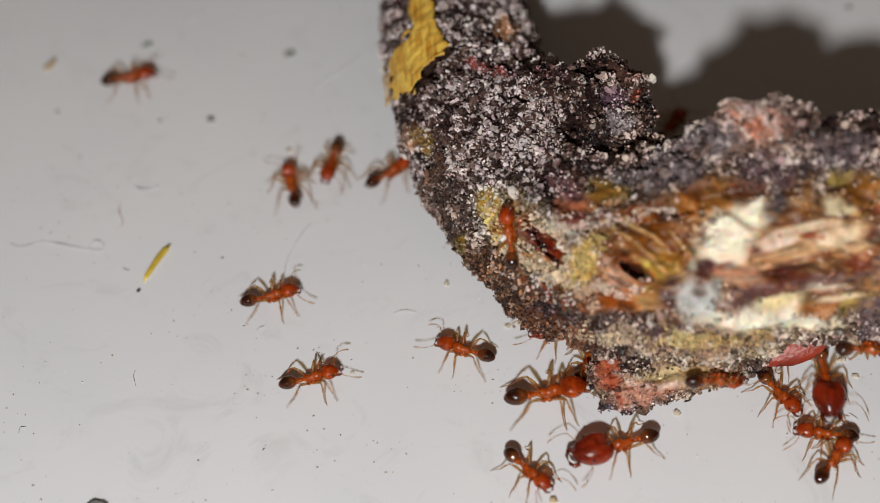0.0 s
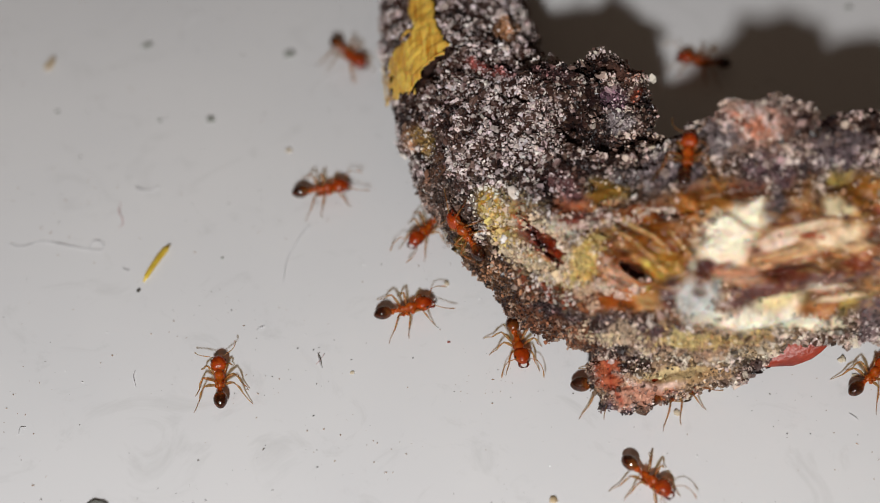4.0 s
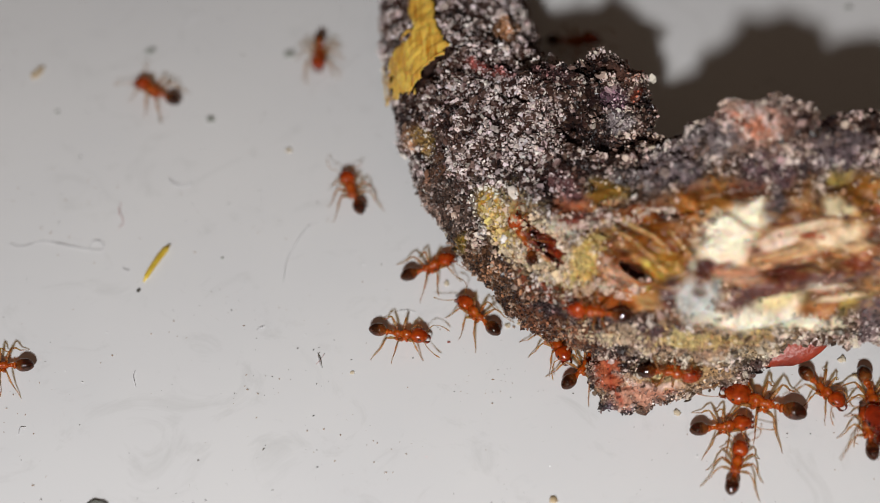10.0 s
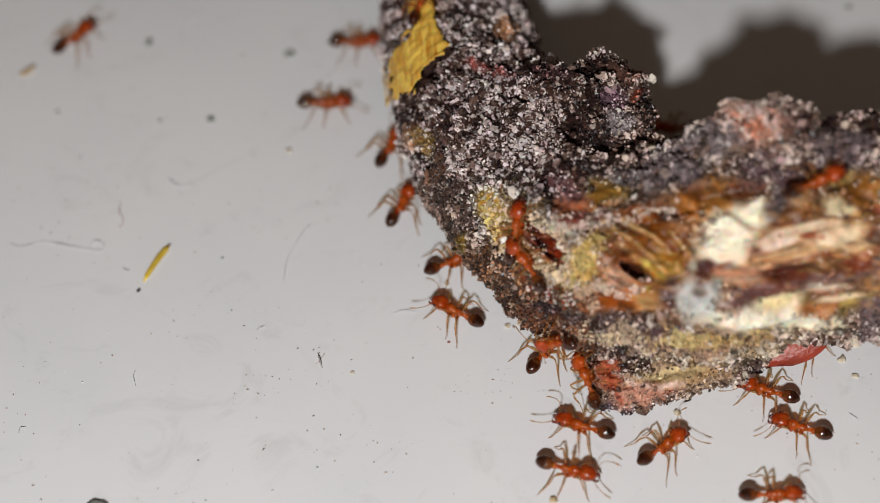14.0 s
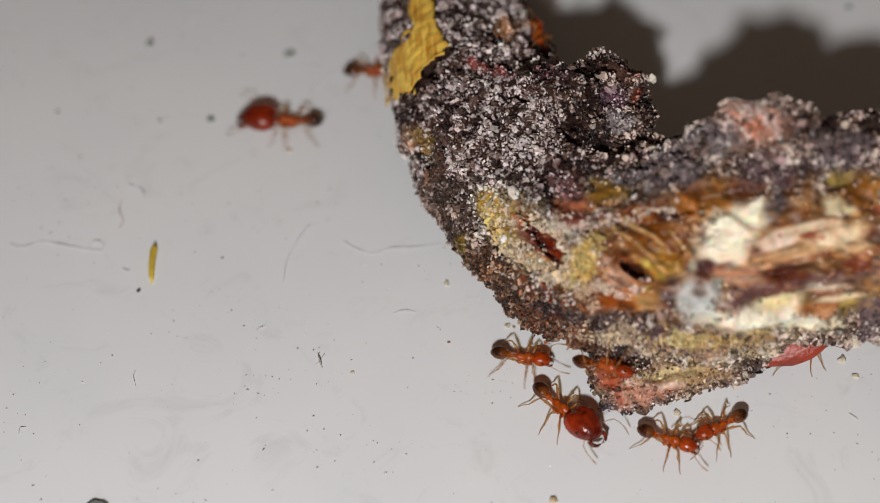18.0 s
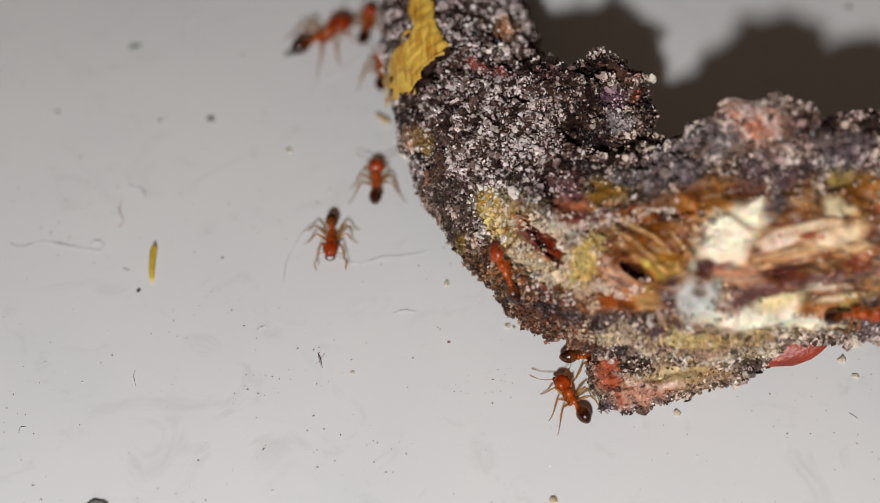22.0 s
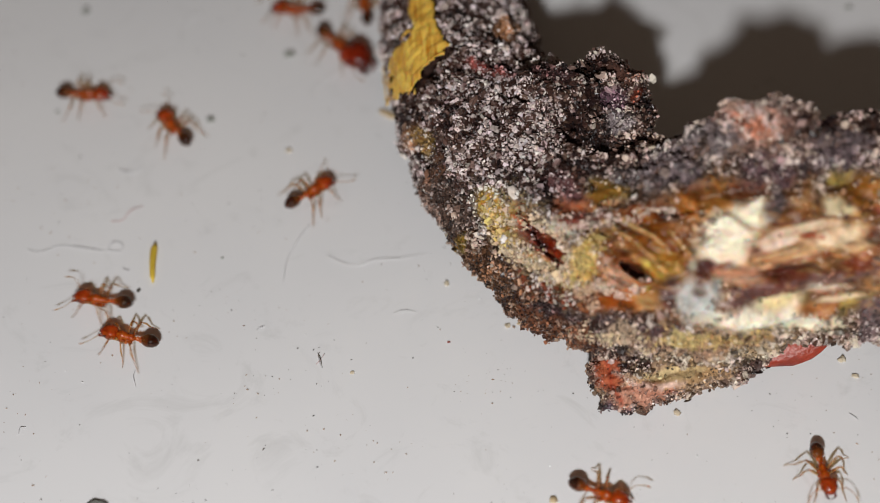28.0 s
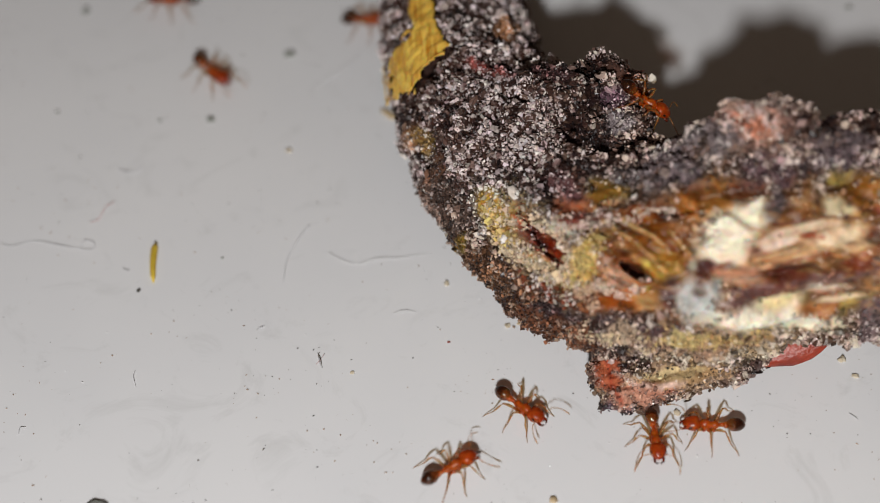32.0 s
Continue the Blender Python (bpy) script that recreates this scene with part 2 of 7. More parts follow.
# hollows: centre, half length, half width, turn, depth
HOLLOWS = [((6.81, -5.34, 5.27), 0.66, 0.24, -34, 1.7), ((5.95, -5.43, 6.38), 0.40, 0.11, -40, 0.5), ((3.69, -3.73, 4.96), 1.0, 0.36, -48, 0.9), ((4.34, -4.93, 5.44), 0.35, 0.14, -55, 0.6),
           ((5.62, -6.01, 5.87), 0.35, 0.22, -20, 0.3), ((7.34, -5.61, 7.38), 2.0, 0.9, 10, 0.3), ((6.57, -5.30, 5.39), 1.35, 0.75, -36, 0.35), ((2.08, -2.95, 4.73), 0.3, 0.2, -50, 0.5), ((2.97, -3.14, 5.74), 0.4, 0.15, -50, 0.4),
           ((10.71, -4.10, 8.19), 0.9, 0.3, -10, 0.12), ((4.55, 0.89, 5.92), 0.4, 1.2, -15, 0.6), ((4.35, 4.28, 6.27), 0.5, 0.3, 0, 0.5), ((10.76, -5.95, 7.84), 0.3, 0.15, 20, 0.4), ((7.79, -4.55, 7.51), 1.1, 0.2, 6, 0.5)]
# stains of the torn wood: centre, half length, half width, turn, colour
HOLLOW_FACE = [
    ((7.69, -6.72, 6.89), 4.2, 1.6, -8, (0.27, 0.09, 0.018)), ((11.94, -6.28, 7.42), 5.0, 3.0, -3, (0.38, 0.20, 0.08)),
    ((3.55, -4.42, 5.52), 2.6, 1.0, -48, (0.48, 0.38, 0.24)), ((1.97, -2.57, 5.4), 0.9, 0.5, -50, (0.5, 0.38, 0.13)),
    ((2.08, -2.95, 4.73), 0.35, 0.35, 0, (0.3, 0.16, 0.02)), ((7.43, -5.71, 7.36), 1.9, 1.15, -20, (0.23, 0.07, 0.01)),
    ((4.96, -5.78, 6.21), 1.25, 0.5, 62, (0.6, 0.45, 0.17)), ((5.88, -6.16, 5.99), 1.0, 0.42, -38, (0.62, 0.44, 0.34)),
    ((6.57, -5.59, 6.69), 0.8, 0.13, -40, (0.56, 0.38, 0.19)),
]
RIBBED_FACE = [
    ((5.62, -6.01, 5.87), 0.4, 0.25, -10, (0.36, 0.22, 0.05)), ((6.43, -6.83, 5.41), 1.7, 0.32, 4, (0.4, 0.125, 0.02)),
    ((7.45, -7.16, 5.88), 0.6, 0.3, 10, (0.6, 0.38, 0.17)), ((3.69, -3.74, 5.03), 1.15, 0.42, -48, (0.17, 0.018, 0.006)),
    ((4.07, -4.25, 5.32), 0.8, 0.16, -52, (0.28, 0.04, 0.012)), ((4.55, -3.71, 6.9), 0.9, 0.5, 80, (0.48, 0.2, 0.11)),
    ((5.72, -4.45, 7.63), 1.0, 0.28, 14, (0.56, 0.34, 0.19)), ((5.04, -4.66, 7.39), 0.8, 0.28, 5, (0.2, 0.075, 0.07)),
    ((5.78, -3.64, 7.52), 0.8, 0.3, 10, (0.34, 0.23, 0.05)),
]
TORN_EDGE = [
    ((4.21, -4.4, 6.42), 0.8, 0.25, -30, (0.54, 0.44, 0.37)), ((7.9, -4.56, 7.46), 1.2, 0.22, 4, (0.17, 0.045, 0.008)),
    ((8.69, -4.68, 8.25), 0.8, 0.5, 60, (0.36, 0.15, 0.025)), ((9.69, -4.47, 8.25), 0.9, 0.35, 35, (0.46, 0.24, 0.06)),
    ((9.81, -6.1, 7.82), 0.95, 0.95, 0, (0.8, 0.66, 0.48)), ((10.24, -5.72, 8.32), 1.0, 0.5, 32, (0.8, 0.66, 0.48)),
    ((10.82, -5.13, 8.47), 0.5, 0.25, 62, (0.8, 0.68, 0.5)), ((11.79, -5.62, 8.29), 0.6, 0.45, 0, (0.28, 0.16, 0.07)),
    ((11.33, -5.26, 8.47), 0.35, 0.5, 0, (0.2, 0.18, 0.165)),
]
CREAM_FACE = [
    ((11.67, -6.22, 8.01), 1.0, 0.3, 22, (0.7, 0.54, 0.44)), ((13.37, -5.82, 7.93), 1.1, 0.55, 6, (0.68, 0.5, 0.33)),
    ((12.41, -6.44, 7.32), 2.4, 0.3, 9, (0.5, 0.25, 0.1)), ((11.93, -6.83, 7.03), 1.1, 0.22, 8, (0.15, 0.036, 0.016)),
    ((12.31, -7.17, 6.76), 2.6, 0.2, 9, (0.15, 0.065, 0.055)), ((10.28, -6.91, 6.97), 0.8, 0.3, -10, (0.5, 0.34, 0.26)),
    ((10.83, -7.32, 6.09), 0.9, 0.35, 35, (0.17, 0.065, 0.055)), ((8.89, -7.23, 6.13), 0.85, 0.8, 0, (0.42, 0.4, 0.37)),
    ((9.22, -7.66, 5.41), 0.7, 0.25, 0, (0.48, 0.43, 0.36)),
]
MOTTLED_FACE = [
    ((8.01, -7.17, 6.21), 0.22, 0.6, 0, (0.13, 0.045, 0.03)), ((12.76, -7.37, 5.68), 0.5, 0.3, 20, (0.5, 0.35, 0.1)),
    ((11.69, -8.02, 5.62), 2.4, 0.42, -3, (0.8, 0.68, 0.49)), ((11.7, -7.62, 5.93), 1.1, 0.45, 12, (0.8, 0.67, 0.47)),
    ((13.71, -7.27, 4.53), 0.8, 0.2, -6, (0.76, 0.65, 0.46)), ((13.54, -7.22, 5.65), 0.6, 0.4, 10, (0.3, 0.095, 0.022)),
    ((14.61, -6.97, 5.33), 0.7, 0.3, 25, (0.5, 0.36, 0.11)), ((15.32, -6.81, 4.8), 0.4, 0.4, 20, (0.16, 0.1, 0.12)),
    ((13.03, -6.92, 6.06), 0.6, 0.2, 10, (0.62, 0.52, 0.42)),
]
LOWER_FACE = [
    ((10.71, -4.05, 8.27), 0.8, 0.35, -5, (0.11, 0.022, 0.008)), ((14.54, -4.38, 8.5), 0.9, 0.5, 10, (0.42, 0.19, 0.03)),
    ((13.97, -5.11, 8.38), 0.7, 0.3, -15, (0.6, 0.48, 0.36)), ((15.01, -4.97, 8.13), 0.6, 0.25, 10, (0.24, 0.05, 0.015)),
    ((8.69, -6.51, 7.1), 0.2, 0.35, -15, (0.17, 0.16, 0.14)), ((9.13, -6.68, 7.0), 0.3, 0.7, -15, (0.15, 0.055, 0.03)),
    ((9.05, -5.49, 7.54), 0.16, 0.4, 0, (0.16, 0.06, 0.04)), ((15.05, -5.67, 7.31), 0.5, 0.5, 30, (0.24, 0.07, 0.03)),
]
PALE_WOOD = [
    ((10.07, -5.75, 8.14), 1.21, 0.74, 35, (0.82, 0.74, 0.58)), ((9.78, -6.33, 7.63), 0.88, 0.55, 0, (0.82, 0.74, 0.58)),
    ((10.86, -5.11, 8.49), 0.43, 0.24, 60, (0.82, 0.74, 0.58)), ((11.76, -6.19, 8.07), 1.08, 0.27, 25, (0.72, 0.56, 0.44)),
    ((13.81, -5.93, 7.76), 0.99, 0.4, 15, (0.74, 0.58, 0.38)), ((13.83, -5.0, 8.44), 0.56, 0.36, -20, (0.70, 0.56, 0.36)),
    ((13.51, -6.97, 6.06), 0.8, 0.18, 12, (0.6, 0.46, 0.36)), ((11.69, -7.94, 5.71), 1.88, 0.34, -4, (0.82, 0.76, 0.62)),
    ((11.77, -7.41, 5.98), 0.63, 0.28, 10, (0.78, 0.64, 0.36)), ((14.4, -7.08, 5.37), 0.32, 0.2, 20, (0.6, 0.46, 0.14)),
]
HONEY_WOOD = [
    ((7.34, -5.69, 7.32), 1.18, 0.79, -25, (0.24, 0.088, 0.009)), ((7.78, -6.71, 7.03), 0.49, 0.68, 30, (0.48, 0.31, 0.05)),
    ((6.44, -6.7, 5.46), 1.09, 0.2, -4, (0.42, 0.12, 0.015)), ((7.18, -7.15, 5.69), 0.47, 0.18, -10, (0.6, 0.42, 0.2)),
    ((9.6, -4.35, 8.32), 0.49, 0.49, 60, (0.42, 0.2, 0.04)), ((12.27, -5.5, 8.45), 0.88, 0.27, 20, (0.36, 0.17, 0.05)),
    ((14.72, -4.51, 8.49), 0.7, 0.5, 0, (0.30, 0.13, 0.02)), ((13.94, -3.75, 8.82), 0.5, 0.28, 10, (0.55, 0.42, 0.1)),
    ((10.28, -6.82, 7.11), 0.82, 0.31, -5, (0.5, 0.27, 0.17)), ((13.27, -7.34, 5.45), 0.76, 0.24, 5, (0.36, 0.14, 0.03)),
]
DARK_WOOD = [
    ((10.62, -4.02, 8.25), 0.7, 0.28, -10, (0.15, 0.045, 0.012)), ((11.99, -6.94, 6.94), 0.83, 0.3, 8, (0.15, 0.035, 0.02)),
    ((13.9, -6.96, 6.72), 1.29, 0.2, 10, (0.2, 0.12, 0.11)), ((14.62, -6.4, 6.96), 0.7, 0.32, 30, (0.26, 0.07, 0.03)),
    ((10.46, -7.28, 6.03), 0.69, 0.3, 25, (0.19, 0.11, 0.11)), ((9.2, -6.62, 7.04), 0.31, 0.27, 0, (0.13, 0.05, 0.05)),
    ((7.9, -7.14, 6.33), 0.31, 0.59, -20, (0.14, 0.08, 0.09)), ((12.75, -5.94, 7.98), 0.24, 0.14, 0, (0.3, 0.08, 0.05)),
    ((10.79, -6.55, 7.89), 0.27, 0.16, 0, (0.25, 0.08, 0.05)), ((11.5, -5.19, 8.47), 0.28, 0.43, 10, (0.16, 0.12, 0.11)),
]
STONY_WOOD = [
    ((8.8, -7.35, 5.91), 0.79, 0.43, -35, (0.46, 0.45, 0.43)),
    ((9.31, -7.3, 6.53), 0.51, 0.33, 25, (0.42, 0.41, 0.395)),
    ((8.98, -7.24, 6.33), 0.27, 0.2, 0, (0.25, 0.25, 0.26)),
    ((8.7, -6.55, 7.01), 0.14, 0.29, 0, (0.38, 0.38, 0.34)),
    ((15.2, -6.92, 4.62), 0.41, 0.61, 30, (0.16, 0.1, 0.11)),
]
SALMON_WOOD = [
    ((4.71, -3.62, 7.05), 0.6, 0.44, -10, (0.48, 0.19, 0.11)), ((5.99, -4.28, 7.61), 0.63, 0.16, 8, (0.58, 0.36, 0.2)),
    ((5.91, -3.51, 7.68), 0.68, 0.32, -15, (0.34, 0.23, 0.05)), ((4.98, -4.77, 7.28), 0.59, 0.2, -10, (0.18, 0.06, 0.05)),
    ((5.8, -6.03, 6.08), 0.59, 0.22, -50, (0.62, 0.42, 0.33)), ((5.2, -5.8, 6.39), 0.24, 0.67, -5, (0.62, 0.5, 0.15)),
    ((2.08, -3.08, 4.85), 0.21, 0.19, 0, (0.3, 0.19, 0.02)), ((1.67, -2.26, 5.51), 0.33, 0.54, -30, (0.52, 0.37, 0.07)),
    ((0.86, -2.36, 3.33), 0.17, 0.34, 10, (0.34, 0.25, 0.03)),
]
RED_WOOD = [
    ((3.25, -4.18, 5.61), 0.81, 0.26, -57, (0.4, 0.085, 0.05)),
    ((4.04, -5.23, 5.54), 0.56, 0.12, -50, (0.38, 0.07, 0.045)),
    ((2.85, -3.64, 5.79), 0.24, 0.36, 0, (0.5, 0.2, 0.14)),
    ((1.87, -2.71, 5.24), 0.7, 0.23, -60, (0.46, 0.32, 0.04)),
    ((2.08, -3.09, 4.86), 0.23, 0.19, 0, (0.26, 0.16, 0.012)),
    ((1.53, -1.97, 5.5), 0.29, 0.21, -50, (0.54, 0.39, 0.07)),
]
CREAM_STREAKS = [
    ((12.33, -6.38, 7.3), 1.38, 0.26, 12, (0.68, 0.5, 0.31)),
    ((10.5, -7.01, 6.69), 0.75, 0.18, 0, (0.58, 0.4, 0.29)),
    ((14.57, -5.93, 7.31), 0.68, 0.26, 15, (0.7, 0.52, 0.32)),
    ((8.83, -7.69, 4.82), 1.43, 0.16, -3, (0.58, 0.45, 0.33)),
    ((12.68, -5.72, 8.12), 0.79, 0.18, 22, (0.74, 0.58, 0.4)),
    ((14.49, -5.23, 8.13), 0.6, 0.2, 10, (0.58, 0.38, 0.15)),
    ((13.98, -6.98, 5.57), 0.9, 0.12, 12, (0.7, 0.56, 0.36)),
    ((9.96, -6.63, 7.48), 0.51, 0.23, -10, (0.76, 0.63, 0.46)),
    ((7.82, -6.08, 7.04), 0.59, 0.18, -45, (0.46, 0.26, 0.045)),
]
STAINS = HOLLOW_FACE + RIBBED_FACE + TORN_EDGE + CREAM_FACE + MOTTLED_FACE + LOWER_FACE + PALE_WOOD + HONEY_WOOD + CREAM_STREAKS + DARK_WOOD + STONY_WOOD + SALMON_WOOD + RED_WOOD
# fine coloured veins and ribs of the wood: colour, half width, share, course
FOOT_VEINS = [
    ((0.7, 0.5, 0.42), 0.1, 0.8, ((6.38, -7.11, 1.64), (7.1, -7.44, 1.39), (8.12, -7.63, 1.32), (8.9, -7.61, 1.7))), ((0.34, 0.05, 0.02), 0.09, 0.8, ((6.09, -6.75, 1.74), (6.31, -7.61, 1.35), (6.63, -8.06, 1.11))),
    ((0.44, 0.12, 0.06), 0.08, 0.7, ((6.69, -7.55, 1.28), (7.52, -7.73, 1.0), (8.56, -7.6, 1.0))), ((0.66, 0.52, 0.28), 0.1, 0.7, ((7.5, -7.25, 1.63), (8.94, -7.04, 1.78), (10.25, -7.38, 2.59))),
    ((0.12, 0.035, 0.02), 0.07, 0.8, ((11.5, -5.71, 8.25), (12.28, -5.63, 8.3), (13.48, -5.33, 8.26), (14.86, -5.34, 8.11))),
]
DARK_VEINS = [
    ((0.14, 0.04, 0.02), 0.08, 0.8, ((10.01, -6.97, 6.73), (11.55, -6.94, 6.85), (12.96, -6.83, 6.57), (14.71, -6.61, 6.76))), ((0.14, 0.04, 0.02), 0.06, 0.8, ((12.7, -6.26, 7.55), (13.89, -6.08, 7.49), (15.15, -5.52, 7.43))),
    ((0.1, 0.03, 0.02), 0.07, 0.8, ((10.05, -7.49, 5.99), (10.99, -7.38, 6.31), (11.94, -7.3, 6.53), (13.61, -6.98, 6.07))), ((0.64, 0.44, 0.18), 0.11, 0.5, ((5.8, -5.01, 7.5), (6.67, -5.49, 7.24), (7.41, -6.25, 7.09), (7.77, -6.81, 7.0))),
    ((0.66, 0.47, 0.2), 0.11, 0.5, ((6.48, -5.0, 7.58), (7.42, -5.59, 7.51), (8.11, -6.08, 7.04), (8.21, -6.75, 7.08))),
]
RIB_VEINS = [
    ((0.62, 0.42, 0.16), 0.1, 0.5, ((7.18, -4.86, 7.5), (8.0, -5.53, 7.68), (8.59, -6.35, 7.51))), ((0.12, 0.03, 0.006), 0.09, 0.8, ((6.24, -4.82, 7.07), (7.15, -5.64, 7.21), (7.89, -6.5, 6.93))),
    ((0.12, 0.03, 0.006), 0.09, 0.8, ((6.88, -4.93, 7.55), (7.83, -5.52, 7.43), (8.47, -6.38, 7.09))), ((0.62, 0.46, 0.08), 0.16, 0.8, ((6.6, -5.62, 6.79), (7.19, -6.21, 6.74), (7.61, -6.46, 6.26), (7.19, -6.72, 5.88))),
    ((0.7, 0.56, 0.44), 0.09, 0.9, ((5.43, -6.48, 5.94), (6.25, -6.51, 5.45), (6.97, -6.55, 5.78), (7.37, -5.84, 5.42))),
]
RIM_VEINS = [
    ((0.66, 0.48, 0.38), 0.08, 0.9, ((5.68, -5.52, 6.52), (6.18, -5.92, 6.38), (6.62, -6.28, 5.98), (6.99, -6.56, 6.01))), ((0.2, 0.045, 0.02), 0.07, 0.8, ((5.77, -5.3, 6.5), (6.23, -5.56, 6.56), (6.09, -5.62, 6.27))),
    ((0.66, 0.52, 0.4), 0.1, 0.8, ((3.45, -3.5, 6.15), (4.07, -3.94, 5.42), (4.52, -5.4, 6.12))), ((0.4, 0.06, 0.03), 0.06, 0.9, ((2.91, -3.62, 5.99), (3.11, -4.04, 5.54), (3.04, -4.67, 5.34))),
    ((0.5, 0.2, 0.13), 0.05, 0.9, ((3.69, -3.74, 5.03), (4.06, -4.47, 5.27), (4.13, -5.25, 5.32))),
]
RED_VEINS = [
    ((0.24, 0.05, 0.02), 0.07, 0.7, ((9.39, -6.83, 7.18), (10.48, -6.86, 7.75), (11.9, -6.7, 7.33), (13.47, -6.39, 7.41))), ((0.7, 0.5, 0.34), 0.1, 0.7, ((10.67, -6.55, 8.04), (12.07, -5.98, 8.11), (13.85, -5.54, 8.19))),
    ((0.4, 0.11, 0.05), 0.1, 0.9, ((12.43, -6.12, 8.13), (12.99, -5.88, 7.85), (13.28, -5.92, 7.78))), ((0.16, 0.06, 0.05), 0.1, 0.8, ((9.66, -6.88, 6.48), (10.19, -7.35, 6.59), (10.05, -7.49, 5.99))),
    ((0.66, 0.4, 0.2), 0.08, 0.7, ((10.49, -6.91, 7.58), (11.89, -6.61, 7.46), (13.89, -6.08, 7.49))),
]
VEINS = FOOT_VEINS + DARK_VEINS + RIB_VEINS + RIM_VEINS + RED_VEINS
# crumbly pale rims: colour, spread, grains, course
HOLLOW_RIMS = [
    ((0.66, 0.58, 0.44), 0.16, 420, ((1.73, -2.17, 5.41), (2.37, -3.19, 5.48), (2.95, -3.59, 5.95), (3.55, -3.58, 6.24), (4.31, -4.66, 6.27), (4.57, -5.73, 6.15))), ((0.62, 0.54, 0.4), 0.22, 700, ((2.17, -3.46, 4.7), (3.05, -4.67, 5.19), (3.83, -5.29, 5.15), (4.48, -5.91, 5.75))),
    ((0.66, 0.54, 0.22), 0.2, 380, ((1.78, -2.31, 5.1), (2.07, -2.97, 5.23), (2.46, -4.12, 5.17))), ((0.62, 0.5, 0.2), 0.22, 420, ((5.36, -5.04, 6.72), (4.95, -5.78, 6.37), (4.69, -5.95, 5.49))),
    ((0.58, 0.5, 0.44), 0.13, 420, ((4.01, -4.27, 6.64), (5.24, -4.89, 7.24), (6.58, -4.87, 7.7), (7.46, -4.65, 7.85), (8.26, -4.62, 7.77))),
]
YELLOW_RIMS = [
    ((0.68, 0.54, 0.46), 0.09, 300, ((5.39, -6.45, 5.95), (6.25, -6.53, 5.45), (7.01, -6.57, 5.77), (7.39, -5.93, 5.52))), ((0.2, 0.05, 0.02), 0.22, 320, ((2.77, -4.88, 4.17), (3.94, -5.77, 4.62), (5.07, -6.54, 5.26))),
    ((0.56, 0.44, 0.2), 0.22, 600, ((7.68, -7.5, 4.07), (8.86, -7.6, 4.11), (10.24, -7.56, 4.26), (11.58, -7.7, 4.5))), ((0.6, 0.52, 0.38), 0.2, 420, ((4.59, -6.31, 3.19), (5.94, -7.06, 3.67), (7.47, -7.71, 4.03))),
    ((0.6, 0.5, 0.48), 0.14, 500, ((9.84, -2.78, 10.06), (10.44, -2.69, 10.8), (11.06, -2.9, 11.01), (11.61, -3.23, 10.25))),
]
LOWER_RIMS = [
    ((0.5, 0.36, 0.26), 0.16, 300, ((4.5, -5.89, 5.41), (5.26, -6.48, 5.5), (5.36, -6.95, 5.15))),
]
RIMS = HOLLOW_RIMS + YELLOW_RIMS + LOWER_RIMS
# tinted crust: the same numbers
FOOT_TINTS = [
    ((8.52, -7.48, 1.53), 2.8, 0.8, 8, (0.48, 0.32, 0.2)), ((10.44, -7.11, 2.89), 3.0, 0.5, 6, (0.42, 0.32, 0.2)),
    ((2.47, -3.19, 5.49), 1.1, 0.35, -50, (0.5, 0.4, 0.26)), ((4.03, -5.37, 5.25), 1.1, 0.3, -35, (0.5, 0.38, 0.24)),
    ((7.15, 3.07, 6.86), 0.8, 0.6, 10, (0.07, 0.03, 0.02)), ((6.63, -8.18, 0.93), 0.6, 0.3, 0, (0.08, 0.05, 0.07)),
    ((3.6, 2.59, 7.34), 1.6, 0.3, -10, (0.05, 0.02, 0.02)), ((10.77, -3.2, 10.77), 1.5, 0.9, -10, (0.34, 0.176, 0.136)),
    ((10.81, -2.65, 10.9), 1.0, 0.35, -10, (0.44, 0.304, 0.256)),
]
RIDGE_TINTS = [
    ((6.18, -7.14, 1.57), 0.5, 0.7, 10, (0.38, 0.095, 0.045)), ((7.71, -7.76, 1.22), 1.3, 0.6, 10, (0.5, 0.25, 0.17)),
    ((9.14, -7.23, 1.71), 1.6, 0.5, 12, (0.378, 0.234, 0.112)), ((8.86, -7.79, 3.96), 2.2, 0.5, 0, (0.4, 0.248, 0.16)),
    ((10.98, -7.88, 4.41), 1.4, 0.35, 10, (0.4, 0.248, 0.128)), ((-0.63, 2.11, 4.01), 0.4, 0.7, 15, (0.24, 0.144, 0.04)),
    ((2.67, 6.37, 6.08), 0.5, 0.7, 10, (0.27, 0.12, 0.048)), ((7.47, -7.32, 4.33), 2.0, 0.4, 4, (0.08, 0.04, 0.04)),
    ((2.42, -3.91, 2.81), 3.0, 0.8, -42, (0.08, 0.034, 0.014)),
]
STEM_TINTS = [
    ((0.13, -0.91, 3.67), 1.2, 0.7, -60, (0.08, 0.048, 0.036)), ((4.19, -6.23, 3.09), 2.0, 0.6, -25, (0.13, 0.048, 0.022)),
    ((8.82, -2.68, 8.67), 2.2, 0.8, 25, (0.19, 0.152, 0.152)), ((6.85, -3.52, 7.83), 1.6, 0.8, 10, (0.18, 0.144, 0.144)),
    ((1.85, 3.62, 6.47), 1.0, 0.18, -20, (0.21, 0.048, 0.04)), ((6.34, -7.05, 3.66), 0.7, 0.35, 0, (0.36, 0.26, 0.18)),
]
